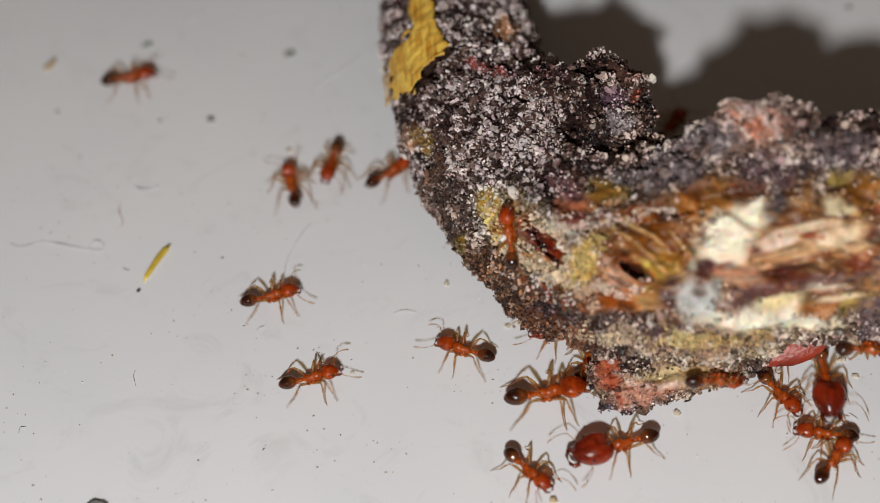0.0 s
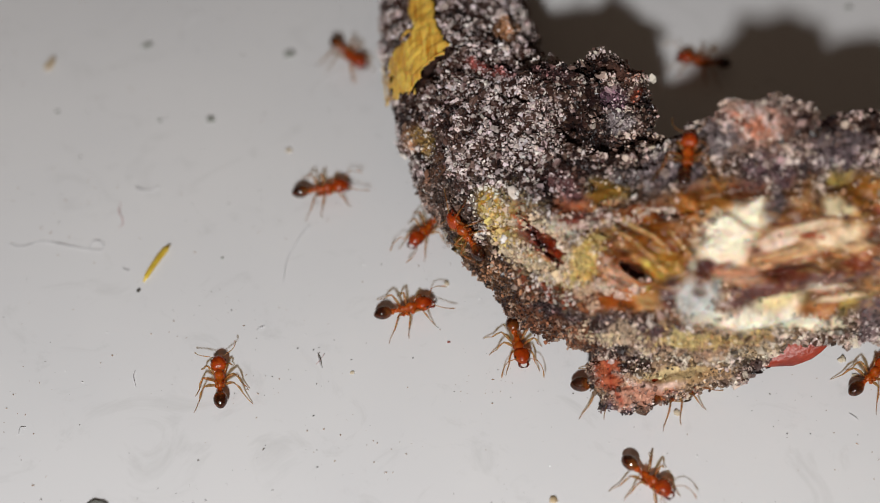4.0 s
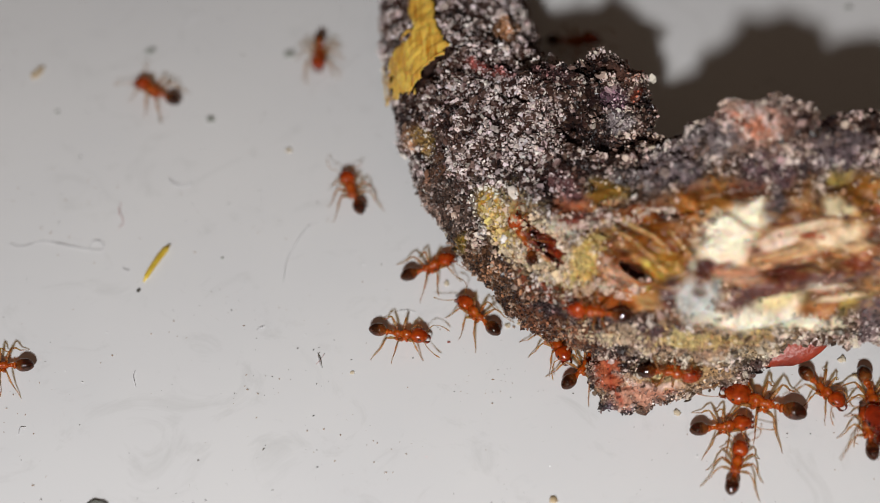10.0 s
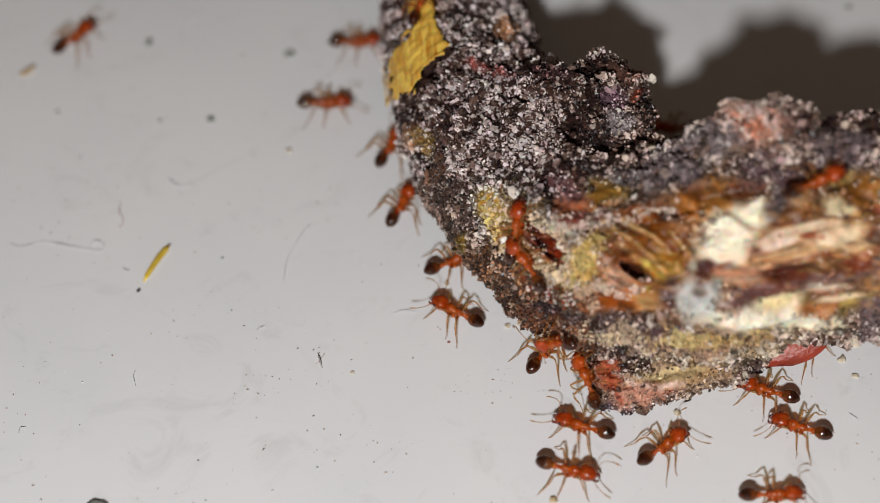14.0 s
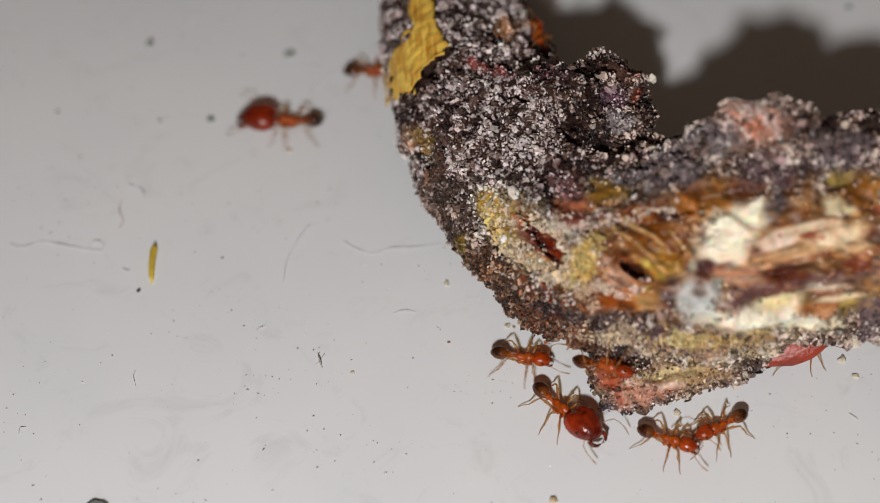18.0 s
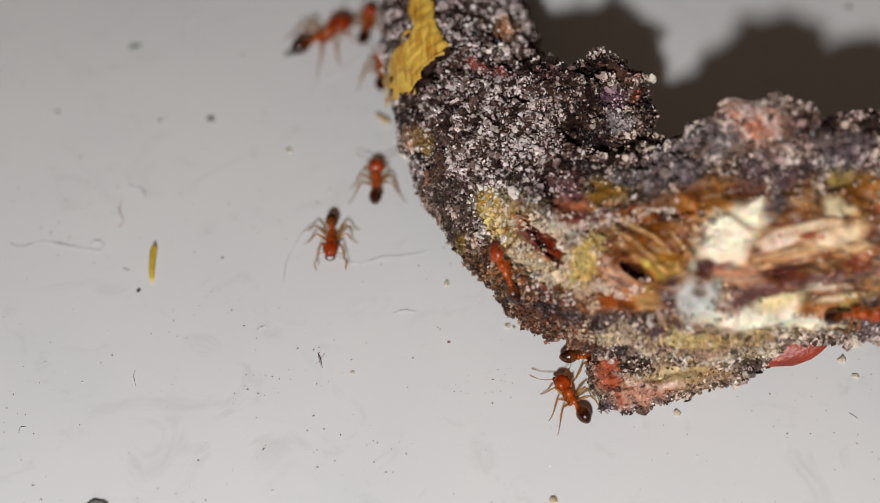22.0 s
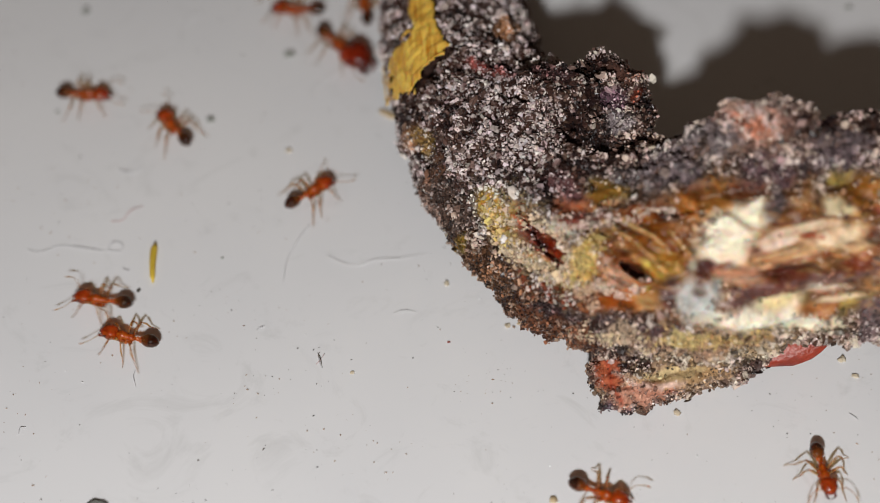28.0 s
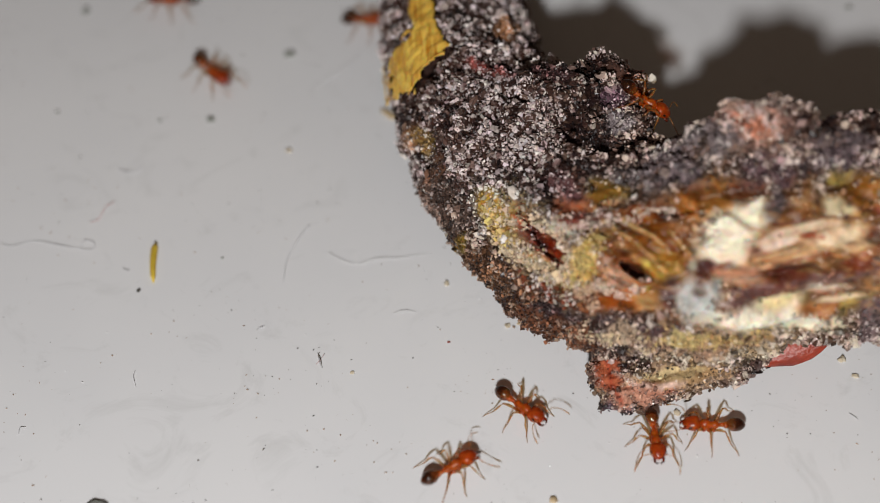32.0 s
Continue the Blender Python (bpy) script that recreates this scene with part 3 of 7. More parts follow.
STEM_HUES = [
    ((-0.51, 0.21, 3.69), 0.3, 1.29, -20, (0.1, 0.045, 0.025)),
    ((-1.06, 2.26, 4.17), 0.3, 0.65, -15, (0.16, 0.07, 0.03)),
    ((6.48, 1.32, 7.28), 0.63, 0.53, 0, (0.1, 0.05, 0.07)),
    ((7.49, 1.94, 6.95), 0.25, 0.3, 0, (0.1, 0.02, 0.008)),
    ((6.64, 0.3, 7.15), 0.58, 0.42, 0, (0.2, 0.165, 0.17)),
]
CRUST_HUES = [
    ((5.12, -6.6, 4.37), 2.21, 0.3, -8, (0.06, 0.03, 0.03)), ((11.44, -3.49, 9.11), 0.89, 0.56, 0, (0.12, 0.07, 0.075)),
    ((8.03, -2.97, 8.4), 1.1, 0.56, 25, (0.24, 0.185, 0.195)), ((13.81, -3.07, 9.32), 1.4, 0.56, 5, (0.13, 0.095, 0.1)),
    ((10.87, -3.15, 10.81), 0.82, 0.47, -15, (0.44, 0.16, 0.09)), ((7.1, -7.75, 1.13), 0.93, 0.46, 25, (0.5, 0.25, 0.17)),
    ((6.18, -7.14, 1.57), 0.29, 0.52, 30, (0.45, 0.12, 0.05)), ((8.55, -7.11, 1.53), 1.24, 0.27, 8, (0.45, 0.33, 0.17)),
    ((8.77, -7.63, 4.02), 0.9, 0.22, 3, (0.58, 0.48, 0.22)), ((10.99, -7.87, 4.4), 0.9, 0.16, 6, (0.6, 0.48, 0.2)),
]
TINTS = STEM_HUES + FOOT_TINTS + RIDGE_TINTS + STEM_TINTS + CRUST_HUES


# shade inside the pits of the torn wood, put into its colour: the same numbers
PIT_SHADE = [((6.81, -5.34, 5.27), 0.62, 0.24, -34, (0.050, 0.014, 0.007)), ((4.03, -5.23, 5.29), 0.3, 0.14, -50, (0.06, 0.015, 0.01)), ((3.27, -3.65, 5.39), 0.5, 0.2, -58, (0.08, 0.012, 0.006)),
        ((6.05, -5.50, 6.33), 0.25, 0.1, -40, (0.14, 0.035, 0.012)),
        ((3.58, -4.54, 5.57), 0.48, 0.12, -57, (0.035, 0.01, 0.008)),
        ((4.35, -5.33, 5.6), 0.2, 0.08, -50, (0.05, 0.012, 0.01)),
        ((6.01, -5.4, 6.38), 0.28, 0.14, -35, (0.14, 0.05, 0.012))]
# where pale grains gather (+) or are lacking (-): centre, half length, half width, turn, amount
STEM_DRIFTS = [
    ((5.48, -6.92, 4.79), 2.6, 0.9, -15, -0.25), ((11.61, -6.78, 1.96), 2.6, 0.6, 10, -0.05),
    ((7.18, -4.08, 8.16), 2.0, 0.8, 10, -0.35), ((2.78, -1.53, 6.54), 1.4, 1.4, 0, 0.2),
    ((4.91, -6.72, 4.54), 1.6, 0.5, -15, -0.3), ((1.97, -2.94, 5.19), 1.3, 0.5, -50, 0.5),
    ((3.54, -4.96, 5.23), 1.6, 0.4, -38, 0.35), ((1.68, 6.14, 5.99), 2.2, 2.5, 0, 0.22),
    ((2.43, 0.92, 6.34), 2.0, 2.2, -20, 0.22), ((5.51, 0.4, 7.04), 0.9, 2.0, 10, -0.3),
    ((6.71, 0.01, 7.29), 0.7, 1.2, 0, 0.25), ((0.02, 1.92, 5.0), 0.6, 2.2, 12, -0.3),
]
LOW_DRIFTS = [
    ((0.34, -0.3, 3.94), 1.0, 1.6, 25, 0.05), ((9.17, -2.85, 9.0), 2.4, 0.9, 25, -0.12),
    ((10.81, -2.65, 10.9), 1.2, 0.5, 0, 0.45), ((2.48, 2.76, 6.28), 0.9, 0.2, -15, 0.7),
    ((3.71, 2.56, 7.37), 1.5, 0.35, -10, -0.5), ((5.53, -6.96, 3.86), 1.4, 0.4, -10, 0.3),
    ((2.44, -4.01, 1.76), 2.6, 0.8, -40, -0.2), ((1.39, -2.56, 2.99), 1.4, 0.7, -50, -0.1),
    ((13.61, -2.67, 9.66), 2.2, 0.9, 0, -0.30), ((1.27, -2.61, 4.02), 0.5, 0.4, -50, 0.5),
]
EDGE_DRIFTS = [
    ((3.55, -2.96, 6.6), 1.42, 0.45, -40, -0.3),
    ((6.54, -2.47, 7.57), 2.22, 0.91, 10, -0.25),
    ((8.75, -3.5, 8.69), 0.99, 0.79, 20, -0.15),
]
DRIFTS = EDGE_DRIFTS + STEM_DRIFTS + LOW_DRIFTS
# ridges (+) and grooves (-) of the crust and the wood: height, half width, course
CRUST_SEAMS = [
    (0.4, 0.22, ((0.89, 4.48, 6.38), (2.05, 3.35, 6.53), (3.25, 1.72, 7.68), (4.43, 0.61, 8.08))), (-0.45, 0.2, ((1.1, 4.07, 5.94), (2.26, 2.77, 6.26), (3.66, 1.05, 7.17), (4.57, 1.46, 6.08))),
    (-0.9, 0.24, ((4.72, 1.55, 6.44), (4.39, 0.54, 5.52), (3.94, -2.39, 6.57))), (0.3, 0.25, ((5.08, 0.46, 7.42), (4.68, -1.54, 7.45), (4.33, -3.01, 7.26))),
    (0.4, 0.25, ((4.01, -4.27, 6.64), (5.42, -4.82, 7.45), (6.97, -4.76, 7.8), (8.89, -4.3, 8.55), (9.46, -4.2, 8.81))), (-0.35, 0.22, ((4.32, -4.43, 6.3), (5.65, -4.86, 6.96), (7.18, -4.92, 7.48), (9.12, -4.41, 8.09))),
]
RIB_SEAMS = [
    (0.26, 0.11, ((5.8, -5.01, 7.5), (6.67, -5.49, 7.24), (7.41, -6.25, 7.09), (7.77, -6.81, 7.0))), (0.26, 0.11, ((6.48, -5.0, 7.58), (7.42, -5.59, 7.51), (8.11, -6.08, 7.04), (8.21, -6.75, 7.08))),
    (0.22, 0.1, ((7.18, -4.86, 7.5), (8.0, -5.53, 7.68), (8.59, -6.35, 7.51))), (-0.24, 0.1, ((6.24, -4.82, 7.07), (7.15, -5.64, 7.21), (7.89, -6.5, 6.93))),
    (-0.24, 0.1, ((6.88, -4.93, 7.55), (7.83, -5.52, 7.43), (8.47, -6.38, 7.09))), (0.25, 0.1, ((5.43, -6.48, 5.94), (6.25, -6.51, 5.45), (6.97, -6.55, 5.78), (7.37, -5.84, 5.42))),
    (0.2, 0.1, ((6.6, -5.62, 6.79), (7.19, -6.21, 6.74), (7.61, -6.46, 6.26))),
]
WOOD_SEAMS = [
    (-0.5, 0.2, ((5.14, -6.56, 4.0), (6.88, -7.18, 4.38), (8.27, -7.51, 4.19), (10.24, -7.61, 4.19))), (0.3, 0.2, ((5.46, -6.86, 5.19), (6.79, -7.25, 5.47), (8.1, -7.49, 5.99))),
    (-0.4, 0.22, ((9.76, -6.88, 6.47), (11.94, -6.9, 6.9), (14.35, -6.32, 6.87))), (-0.3, 0.16, ((10.05, -7.49, 5.99), (12.02, -7.34, 5.96), (13.98, -6.99, 6.15))),
    (0.35, 0.25, ((9.84, -7.97, 5.66), (11.59, -7.95, 5.72), (13.44, -7.68, 5.28))), (-0.35, 0.18, ((8.86, -5.22, 7.68), (9.06, -6.45, 7.02), (9.73, -7.22, 6.43))),
    (0.3, 0.22, ((9.96, -5.55, 8.35), (10.76, -5.89, 7.86), (10.48, -6.83, 7.79))),
]
FAR_SEAMS = [
    (-0.3, 0.16, ((10.86, -6.54, 7.28), (12.5, -6.25, 7.54), (13.9, -6.2, 7.33))), (-0.35, 0.25, ((8.04, -4.64, 9.07), (10.13, -4.2, 8.0), (12.0, -4.25, 8.64), (14.43, -3.84, 8.48))),
    (-0.3, 0.15, ((2.47, -3.19, 5.49), (3.05, -4.27, 5.34), (4.03, -5.28, 5.29))), (0.25, 0.15, ((2.65, -3.43, 6.07), (3.68, -3.52, 5.4), (4.46, -5.75, 6.18))),
    (-0.3, 0.18, ((-0.19, 2.7, 5.42), (0.34, 0.82, 4.91), (0.76, -0.61, 4.6))), (-0.35, 0.2, ((2.13, 6.38, 5.76), (2.87, 5.22, 5.96), (3.28, 4.28, 5.97))),
    (0.3, 0.2, ((5.83, 3.03, 7.5), (6.87, 2.69, 7.39), (7.73, 2.15, 6.74))),
]
LOW_SEAMS = [
    (-0.18, 0.2, ((6.19, -6.99, 1.54), (7.14, -6.77, 1.43), (8.49, -6.98, 2.22), (10.45, -7.21, 2.79))), (-0.3, 0.16, ((6.48, -7.55, 1.28), (7.74, -7.17, 1.37), (9.38, -6.92, 1.63))),
]
SEAMS = CRUST_SEAMS + RIB_SEAMS + WOOD_SEAMS + FAR_SEAMS + LOW_SEAMS
# crust that has spread over the torn wood: the same numbers as the stains
OVERGROWN = [
    ((11.34, -3.73, 8.94), 1.23, 0.56, -8, (0.1, 0.055, 0.06)),
    ((13.61, -3.41, 9.05), 1.5, 0.44, 6, (0.11, 0.075, 0.08)),
    ((11.7, -4.58, 8.48), 0.26, 0.47, 15, (0.14, 0.1, 0.1)),
    ((8.42, -3.97, 8.68), 1.08, 0.39, 22, (0.22, 0.165, 0.175)),
    ((15.37, -6.64, 3.62), 0.46, 0.46, 30, (0.15, 0.1, 0.1)),
    ((4.43, -2.99, 7.24), 0.8, 0.44, -40, (0.12, 0.05, 0.05)),
]
CRUST = np.array((0.033, 0.012, 0.007))
STREAK = Vector((-0.80, 6.00, 5.06))


def patch_share(pts, stains, wander, edge=0.4):
    """For each stain, how far it covers each point, with torn edges."""
    for centre, a, b, turn, colour in stains:
        d = pts - np.array(centre)
        u, v = d[:, 0], d @ np.array(VIEW_UP)
        near = (np.hypot(u, v) < 1.7 * max(a, b) + 0.4) & (np.abs(d @ np.array((0, -0.643, 0.766))) < 1.7 * max(a, b) + 2.2)
        c, s = math.cos(radians(turn)), math.sin(radians(turn))
        r = np.hypot((u * c + v * s) / a, (v * c - u * s) / b) + wander * min(1.0, max(a, b) / 1.6)
        yield np.where(near, np.clip((0.95 + edge / 2 - r) / edge, 0, 1), 0), colour


def seam_push(pts, height, width, course):
    best = np.full(len(pts), 9.0)
    for a, b in zip(course, course[1:]):
        a, b = np.array(a), np.array(b)
        k = np.clip((pts - a) @ (b - a) / max((b - a) @ (b - a), 1e-6), 0, 1)
        gap = pts - a - k[:, None] * (b - a)
        deep = gap @ np.array((0, -0.643, 0.766))
        best = np.minimum(best, np.sqrt(np.maximum((gap ** 2).sum(axis=1) - 0.92 * deep ** 2, 0)))
    return height * np.exp(-(best / width) ** 2)


def streak_share(pts, wander):
    """Where the orange fibre sticks to the upper stem."""
    d = pts - np.array(STREAK)
    u, v = d[:, 0], d @ np.array(VIEW_UP)
    half = np.where(v > 0.9, 0.50, np.where(v > -0.2, 0.50 + 0.62 * np.clip(0.9 - v, 0, 1), 1.1 - 0.75 * (-0.2 - v) / 1.7))
    middle = np.where(v > 0, 0.24, 0.24 + 0.34 * v)
    front = d @ np.array((0, -0.643, 0.766)) > -2.2
    return (np.abs(u - middle) + wander * 0.4 < 0.92 * half) & (v > -1.8 + 0.8 * wander) & (v < 8) & front


def build_bark():
    twig = thing("bark_branch", "crooked grey-crusted bark piece with torn ochre wood on a dish", "bark")
    skin = build_bark_shape()
    smooth = BVHTree.FromPolygons([v.co for v in skin.vertices], [tuple(f.vertices) for f in skin.polygons])
    pts = np.array([tuple(v.co) for v in skin.vertices])
    nor = np.array([tuple(v.normal) for v in skin.vertices])
    big = np.array([hashed(v.co, 0.45, 3) for v in skin.vertices])
    mid = np.array([hashed(v.co + Vector((7, 3, 1)), 1.3, 3) for v in skin.vertices])
    fine = np.array([hashed(v.co + Vector((1, 9, 4)), 4.5, 3) for v in skin.vertices])
    wander = 0.42 * mid + 0.34 * fine
    tone = CRUST * (0.75 + 0.5 * np.clip(0.5 + big, 0, 1) + 0.3 * fine)[:, None]
    tinted = np.zeros(len(pts))
    for k, colour in patch_share(pts, TINTS, wander):
        tone += k[:, None] * (np.array(colour) - tone)
        tinted = np.maximum(tinted, k)
    wood, pith = np.zeros(len(pts)), np.zeros(len(pts))
    for k, colour in patch_share(pts, STAINS, 0.8 * wander, 0.75):
        tone += k[:, None] * (np.array(colour) - tone)
        wood = np.maximum(wood, k)
        pith += k * ((1.0 if min(colour) > 0.35 else 0.0) - pith)
    for k, colour in patch_share(pts, OVERGROWN, wander, 0.6):
        tone += k[:, None] * (np.array(colour) - tone)
        wood, pith = wood * (1 - k), pith * (1 - k)
        tinted = np.maximum(tinted, 0.8 * k)
    # dark veins and pale flecks in the torn wood, drawn out along its fibres
    drawn = [Vector((v.co.x * 0.55, v.co.dot(VIEW_UP) * 1.35 + 0.35 * v.co.x, v.co.z * 0.6)) for v in skin.vertices]
    vein = np.array([hashed(q, 1.5, 4) for q in drawn])
    fleck = np.array([hashed(q + Vector((5, 5, 5)), 2.6, 3) for q in drawn])
    dark = (wood - 0.9 * pith) * np.clip((vein - 0.12) / 0.25, 0, 1) * 0.85
    tone += 0.5 * dark[:, None] * (np.array((0.075, 0.018, 0.014)) - tone)
    pale = (wood - pith) * np.clip((fleck - 0.24) / 0.3, 0, 1) * 0.28
    tone += pale[:, None] * (np.array((0.60, 0.42, 0.20)) - tone)
    tone *= (1 + wood * np.clip(0.5 * fleck - 0.35 * vein, -0.5, 0.5) * (1 - 0.7 * pith))[:, None]
    tone *= 1 - ((wood - pith).clip(0, 1) * np.interp(pts[:, 0], [8.5, 10.5], [1.0, 0.6]))[:, None] * np.array((0.0, 0.21, 0.38))
    tone *= (1 - np.interp(pts[:, 0], [8.5, 10.0], [0.30, 0.24]) * (wood - pith).clip(0, 1))[:, None]
    for colour, width, share, course in VEINS:
        k = share * np.clip(2 * seam_push(pts, 1.0, width, course) * (1 + 0.6 * fine) - 0.3, 0, 1)
        tone += k[:, None] * (np.array(colour) - tone)
    # the pits' inner shade is painted over the wood's own tones
    for k, colour in patch_share(pts, PIT_SHADE, 0.5 * wander):
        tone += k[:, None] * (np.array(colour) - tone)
    drift = np.zeros(len(pts))
    for k, amount in patch_share(pts, DRIFTS, wander):
        drift += k * amount
    clump = np.array([noise.voronoi(v.co * 1.9)[0][0] for v in skin.vertices])
    push = (1 - wood) * 0.42 * (0.35 - clump) + 0.30 * big + (0.27 - 0.19 * wood) * mid + (0.10 - 0.07 * wood) * fine
    # fibres run along the torn wood
    along = pts @ np.array((0.5, -0.55, -0.45))
    push += wood * (0.03 * np.sin(along * 7.5 + 2.5 * mid) * (1 - 0.8 * pith) - 0.15 + (1 - 0.75 * pith) * (0.05 * fleck - 0.06 * np.clip(vein, 0, 1)))
    groove = np.zeros(len(pts))
    for height, width, course in SEAMS:
        rise = seam_push(pts, height, width, course)
        push += rise
        groove += np.minimum(rise, 0)
    sunk = np.zeros(len(pts))
    for (centre, a, b, turn, depth) in HOLLOWS:
        for k, deep in patch_share(pts, [(centre, a, b, turn, depth)], 0.3 * wander, 0.25):
            sunk = np.maximum(sunk, deep * k)
    facing = nor @ np.array((0, -0.643, 0.766)) > 0.1
    pts = pts + nor * push[:, None] - np.array((0, -0.643, 0.766)) * (sunk * facing)[:, None]
    pts[:, 2] = np.maximum(pts[:, 2], 0.03)
    streak = streak_share(pts, wander)
    me = bpy.data.meshes.new("bark")
    me.from_pydata((pts * MM).tolist(), [], [tuple(f.vertices) for f in skin.polygons])
    me.materials.append(BARK)
    layer = me.color_attributes.new("tone", "FLOAT_COLOR", "POINT")
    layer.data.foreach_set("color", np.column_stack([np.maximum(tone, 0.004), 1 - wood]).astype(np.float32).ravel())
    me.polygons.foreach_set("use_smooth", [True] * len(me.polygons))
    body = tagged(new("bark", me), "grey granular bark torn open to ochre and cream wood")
    body.parent = twig
    return twig, skin, smooth, pts, tone, wood, streak, mid, fine, tinted, drift, groove


twig, SKIN, SMOOTH, MOVED, TONES, WOOD, ON_STREAK, MID, FINE, TINTED, DRIFT, GROOVE = build_bark()
WALL = BVHTree.FromPolygons(MOVED.tolist(), [tuple(f.vertices) for f in SKIN.polygons])


def bare_share():
    """Smooth flesh of the foot, where no grit sticks."""
    left = np.ones(len(MOVED))
    for k, amount in patch_share(MOVED, [((8.9, -7.3, 1.6), 1.5, 0.45, 12, 1), ((7.61, -7.72, 1.23), 1.3, 0.5, 10, 1), ((6.19, -6.99, 1.54), 0.4, 0.6, 0, 1), ((4.90, -3.72, 7.10), 0.9, 0.4, 0, 1), ((5.96, -3.79, 7.68), 0.5, 0.35, 0, 1)], 0.3 * MID):
        left *= 1 - 0.8 * k
    return left


BARE = bare_share()


def bead(kinds):
    """Corner places of a crust grain on the unit ball and its triangles: a crumb of twenty faces or a shallow cup with a raised rim."""
    if kinds == "crumb":
        phi = (1 + 5 ** 0.5) / 2
        corners = np.array([(-1, phi, 0), (1, phi, 0), (-1, -phi, 0), (1, -phi, 0), (0, -1, phi), (0, 1, phi), (0, -1, -phi), (0, 1, -phi),
                            (phi, 0, -1), (phi, 0, 1), (-phi, 0, -1), (-phi, 0, 1)]) / 1.9
        return corners, np.array([(0, 11, 5), (0, 5, 1), (0, 1, 7), (0, 7, 10), (0, 10, 11), (1, 5, 9), (5, 11, 4), (11, 10, 2), (10, 7, 6), (7, 1, 8),
                                  (3, 9, 4), (3, 4, 2), (3, 2, 6), (3, 6, 8), (3, 8, 9), (4, 9, 5), (2, 4, 11), (6, 2, 10), (8, 6, 7), (9, 8, 1)])
    n = 6
    ring = [(math.cos(k * math.tau / n), math.sin(k * math.tau / n)) for k in range(n)]
    corners = np.array([(0, 0, -0.05)] + [(0.62 * x, 0.62 * y, 0.42) for x, y in ring] + [(x, y, 0.15) for x, y in ring] + [(0, 0, -0.7)])
    tris = []
    for k in range(n):
        q = (k + 1) % n
        tris += [(0, 1 + k, 1 + q), (1 + k, 7 + k, 7 + q), (1 + k, 7 + q, 1 + q), (7 + k, 13, 7 + q)]
    return corners, np.array(tris)


def build_grit(name, label, kinds, count, seed):
    """Tens of thousands of crust grains on the bark, as one mass."""
    rng = np.random.default_rng(seed)
    polys = np.array([tuple(f.vertices)[:3] for f in SKIN.polygons])
    nor = np.zeros_like(MOVED)
    a, b, c = MOVED[polys[:, 0]], MOVED[polys[:, 1]], MOVED[polys[:, 2]]
    face_n = np.cross(b - a, c - a)
    for k in range(3):
        np.add.at(nor, polys[:, k], face_n)
    nor /= np.maximum(np.linalg.norm(nor, axis=1, keepdims=True), 1e-9)
    weight = np.where((MOVED[:, 0] < 17.8) & (MOVED[:, 1] < 14.5), 1.0, 0.04) * (1 - WOOD * np.interp(MOVED[:, 0], [2.5, 7.0], [0.72, 0.985])) * np.exp(2.0 * GROOVE) * BARE * np.where(nor @ np.array((0, -0.643, 0.766)) > -0.25, 1, 0.05)
    weight *= np.where(ON_STREAK, 0, 1) * np.clip(0.9 + 0.5 * MID + 0.4 * FINE, 0.5, 1.3)
    if kinds == "cup":
        weight *= np.clip(1 - 0.8 * WOOD, 0, 1)
    pick = rng.choice(len(MOVED), count, p=weight / weight.sum())
    corners, tri = bead(kinds)
    n = len(corners)
    rim = np.maximum(TINTED, WOOD)[pick]
    if kinds == "cup":
        size = (0.034 + rng.gamma(2.2, 0.020, count)) * (1 - 0.22 * rim)
        size *= np.interp(MOVED[pick, 0], [6.5, 9.0], [1.0, 1.35]) * np.where((MOVED[pick, 1] < -0.5) & (MOVED[pick, 2] < 4.2) & (MOVED[pick, 0] < 6.5), 0.68, 1.0)
        offs = (rng.random((count, n, 3)) - 0.5) * 0.55
        stretch = np.array((0.6, 0.6, 0.5)) + np.array((0.7, 0.7, 0.6)) * rng.random((count, 1, 3))
    else:
        size = (rng.gamma(2.4, 0.0125, count) + 0.013) * (1 - 0.2 * rim)
        size *= np.where((rng.random(count) < 0.02) & (rim < 0.2), 1.6, 1.0)
        offs = (rng.random((count, n, 3)) - 0.5) * 0.8
        stretch = 0.35 + 1.05 * rng.random((count, 1, 3))
    grain = (corners[None] + offs) * stretch * size[:, None, None]
    # each grain's own axes: up along a loosened surface normal
    up = nor[pick] + rng.normal(0, 0.45, (count, 3))
    up /= np.maximum(np.linalg.norm(up, axis=1, keepdims=True), 1e-9)
    east = np.cross(up, rng.normal(0, 1, (count, 3)))
    east /= np.maximum(np.linalg.norm(east, axis=1, keepdims=True), 1e-9)
    axes = np.stack([east, np.cross(up, east), up], axis=1)
    grain = np.einsum("nij,njk->nik", grain, axes)
    spot = MOVED[pick] + nor[pick] * (size * rng.uniform(-0.6, 0.8, count) + (0.0 if kinds == "cup" else 0.03))[:, None] + (rng.random((count, 3)) - 0.5) * 0.10
    co = (spot[:, None, :] + grain).reshape(-1, 3)
    co[:, 2] = np.maximum(co[:, 2], 0.01)
    faces = (tri[None] + n * np.arange(count)[:, None, None]).reshape(-1, 3)
    # dark, grey, pale and white grains, in drifts, tinted like the crust under them
    shade = rng.random(count) + 0.6 * MID[pick] + 0.55 * FINE[pick] + 0.7 * DRIFT[pick]
    if kinds == "cup":
        grey = np.interp(shade, [0.0, 0.36, 0.62, 0.90, 1.25], [0.005, 0.016, 0.070, 0.27, 0.70])
    else:
        grey = np.interp(shade, [0.0, 0.36, 0.60, 0.84, 1.14], [0.005, 0.016, 0.085, 0.44, 0.90])
    base = TONES[pick]
    hue = base / np.maximum(base.mean(axis=1, keepdims=True), 0.01)
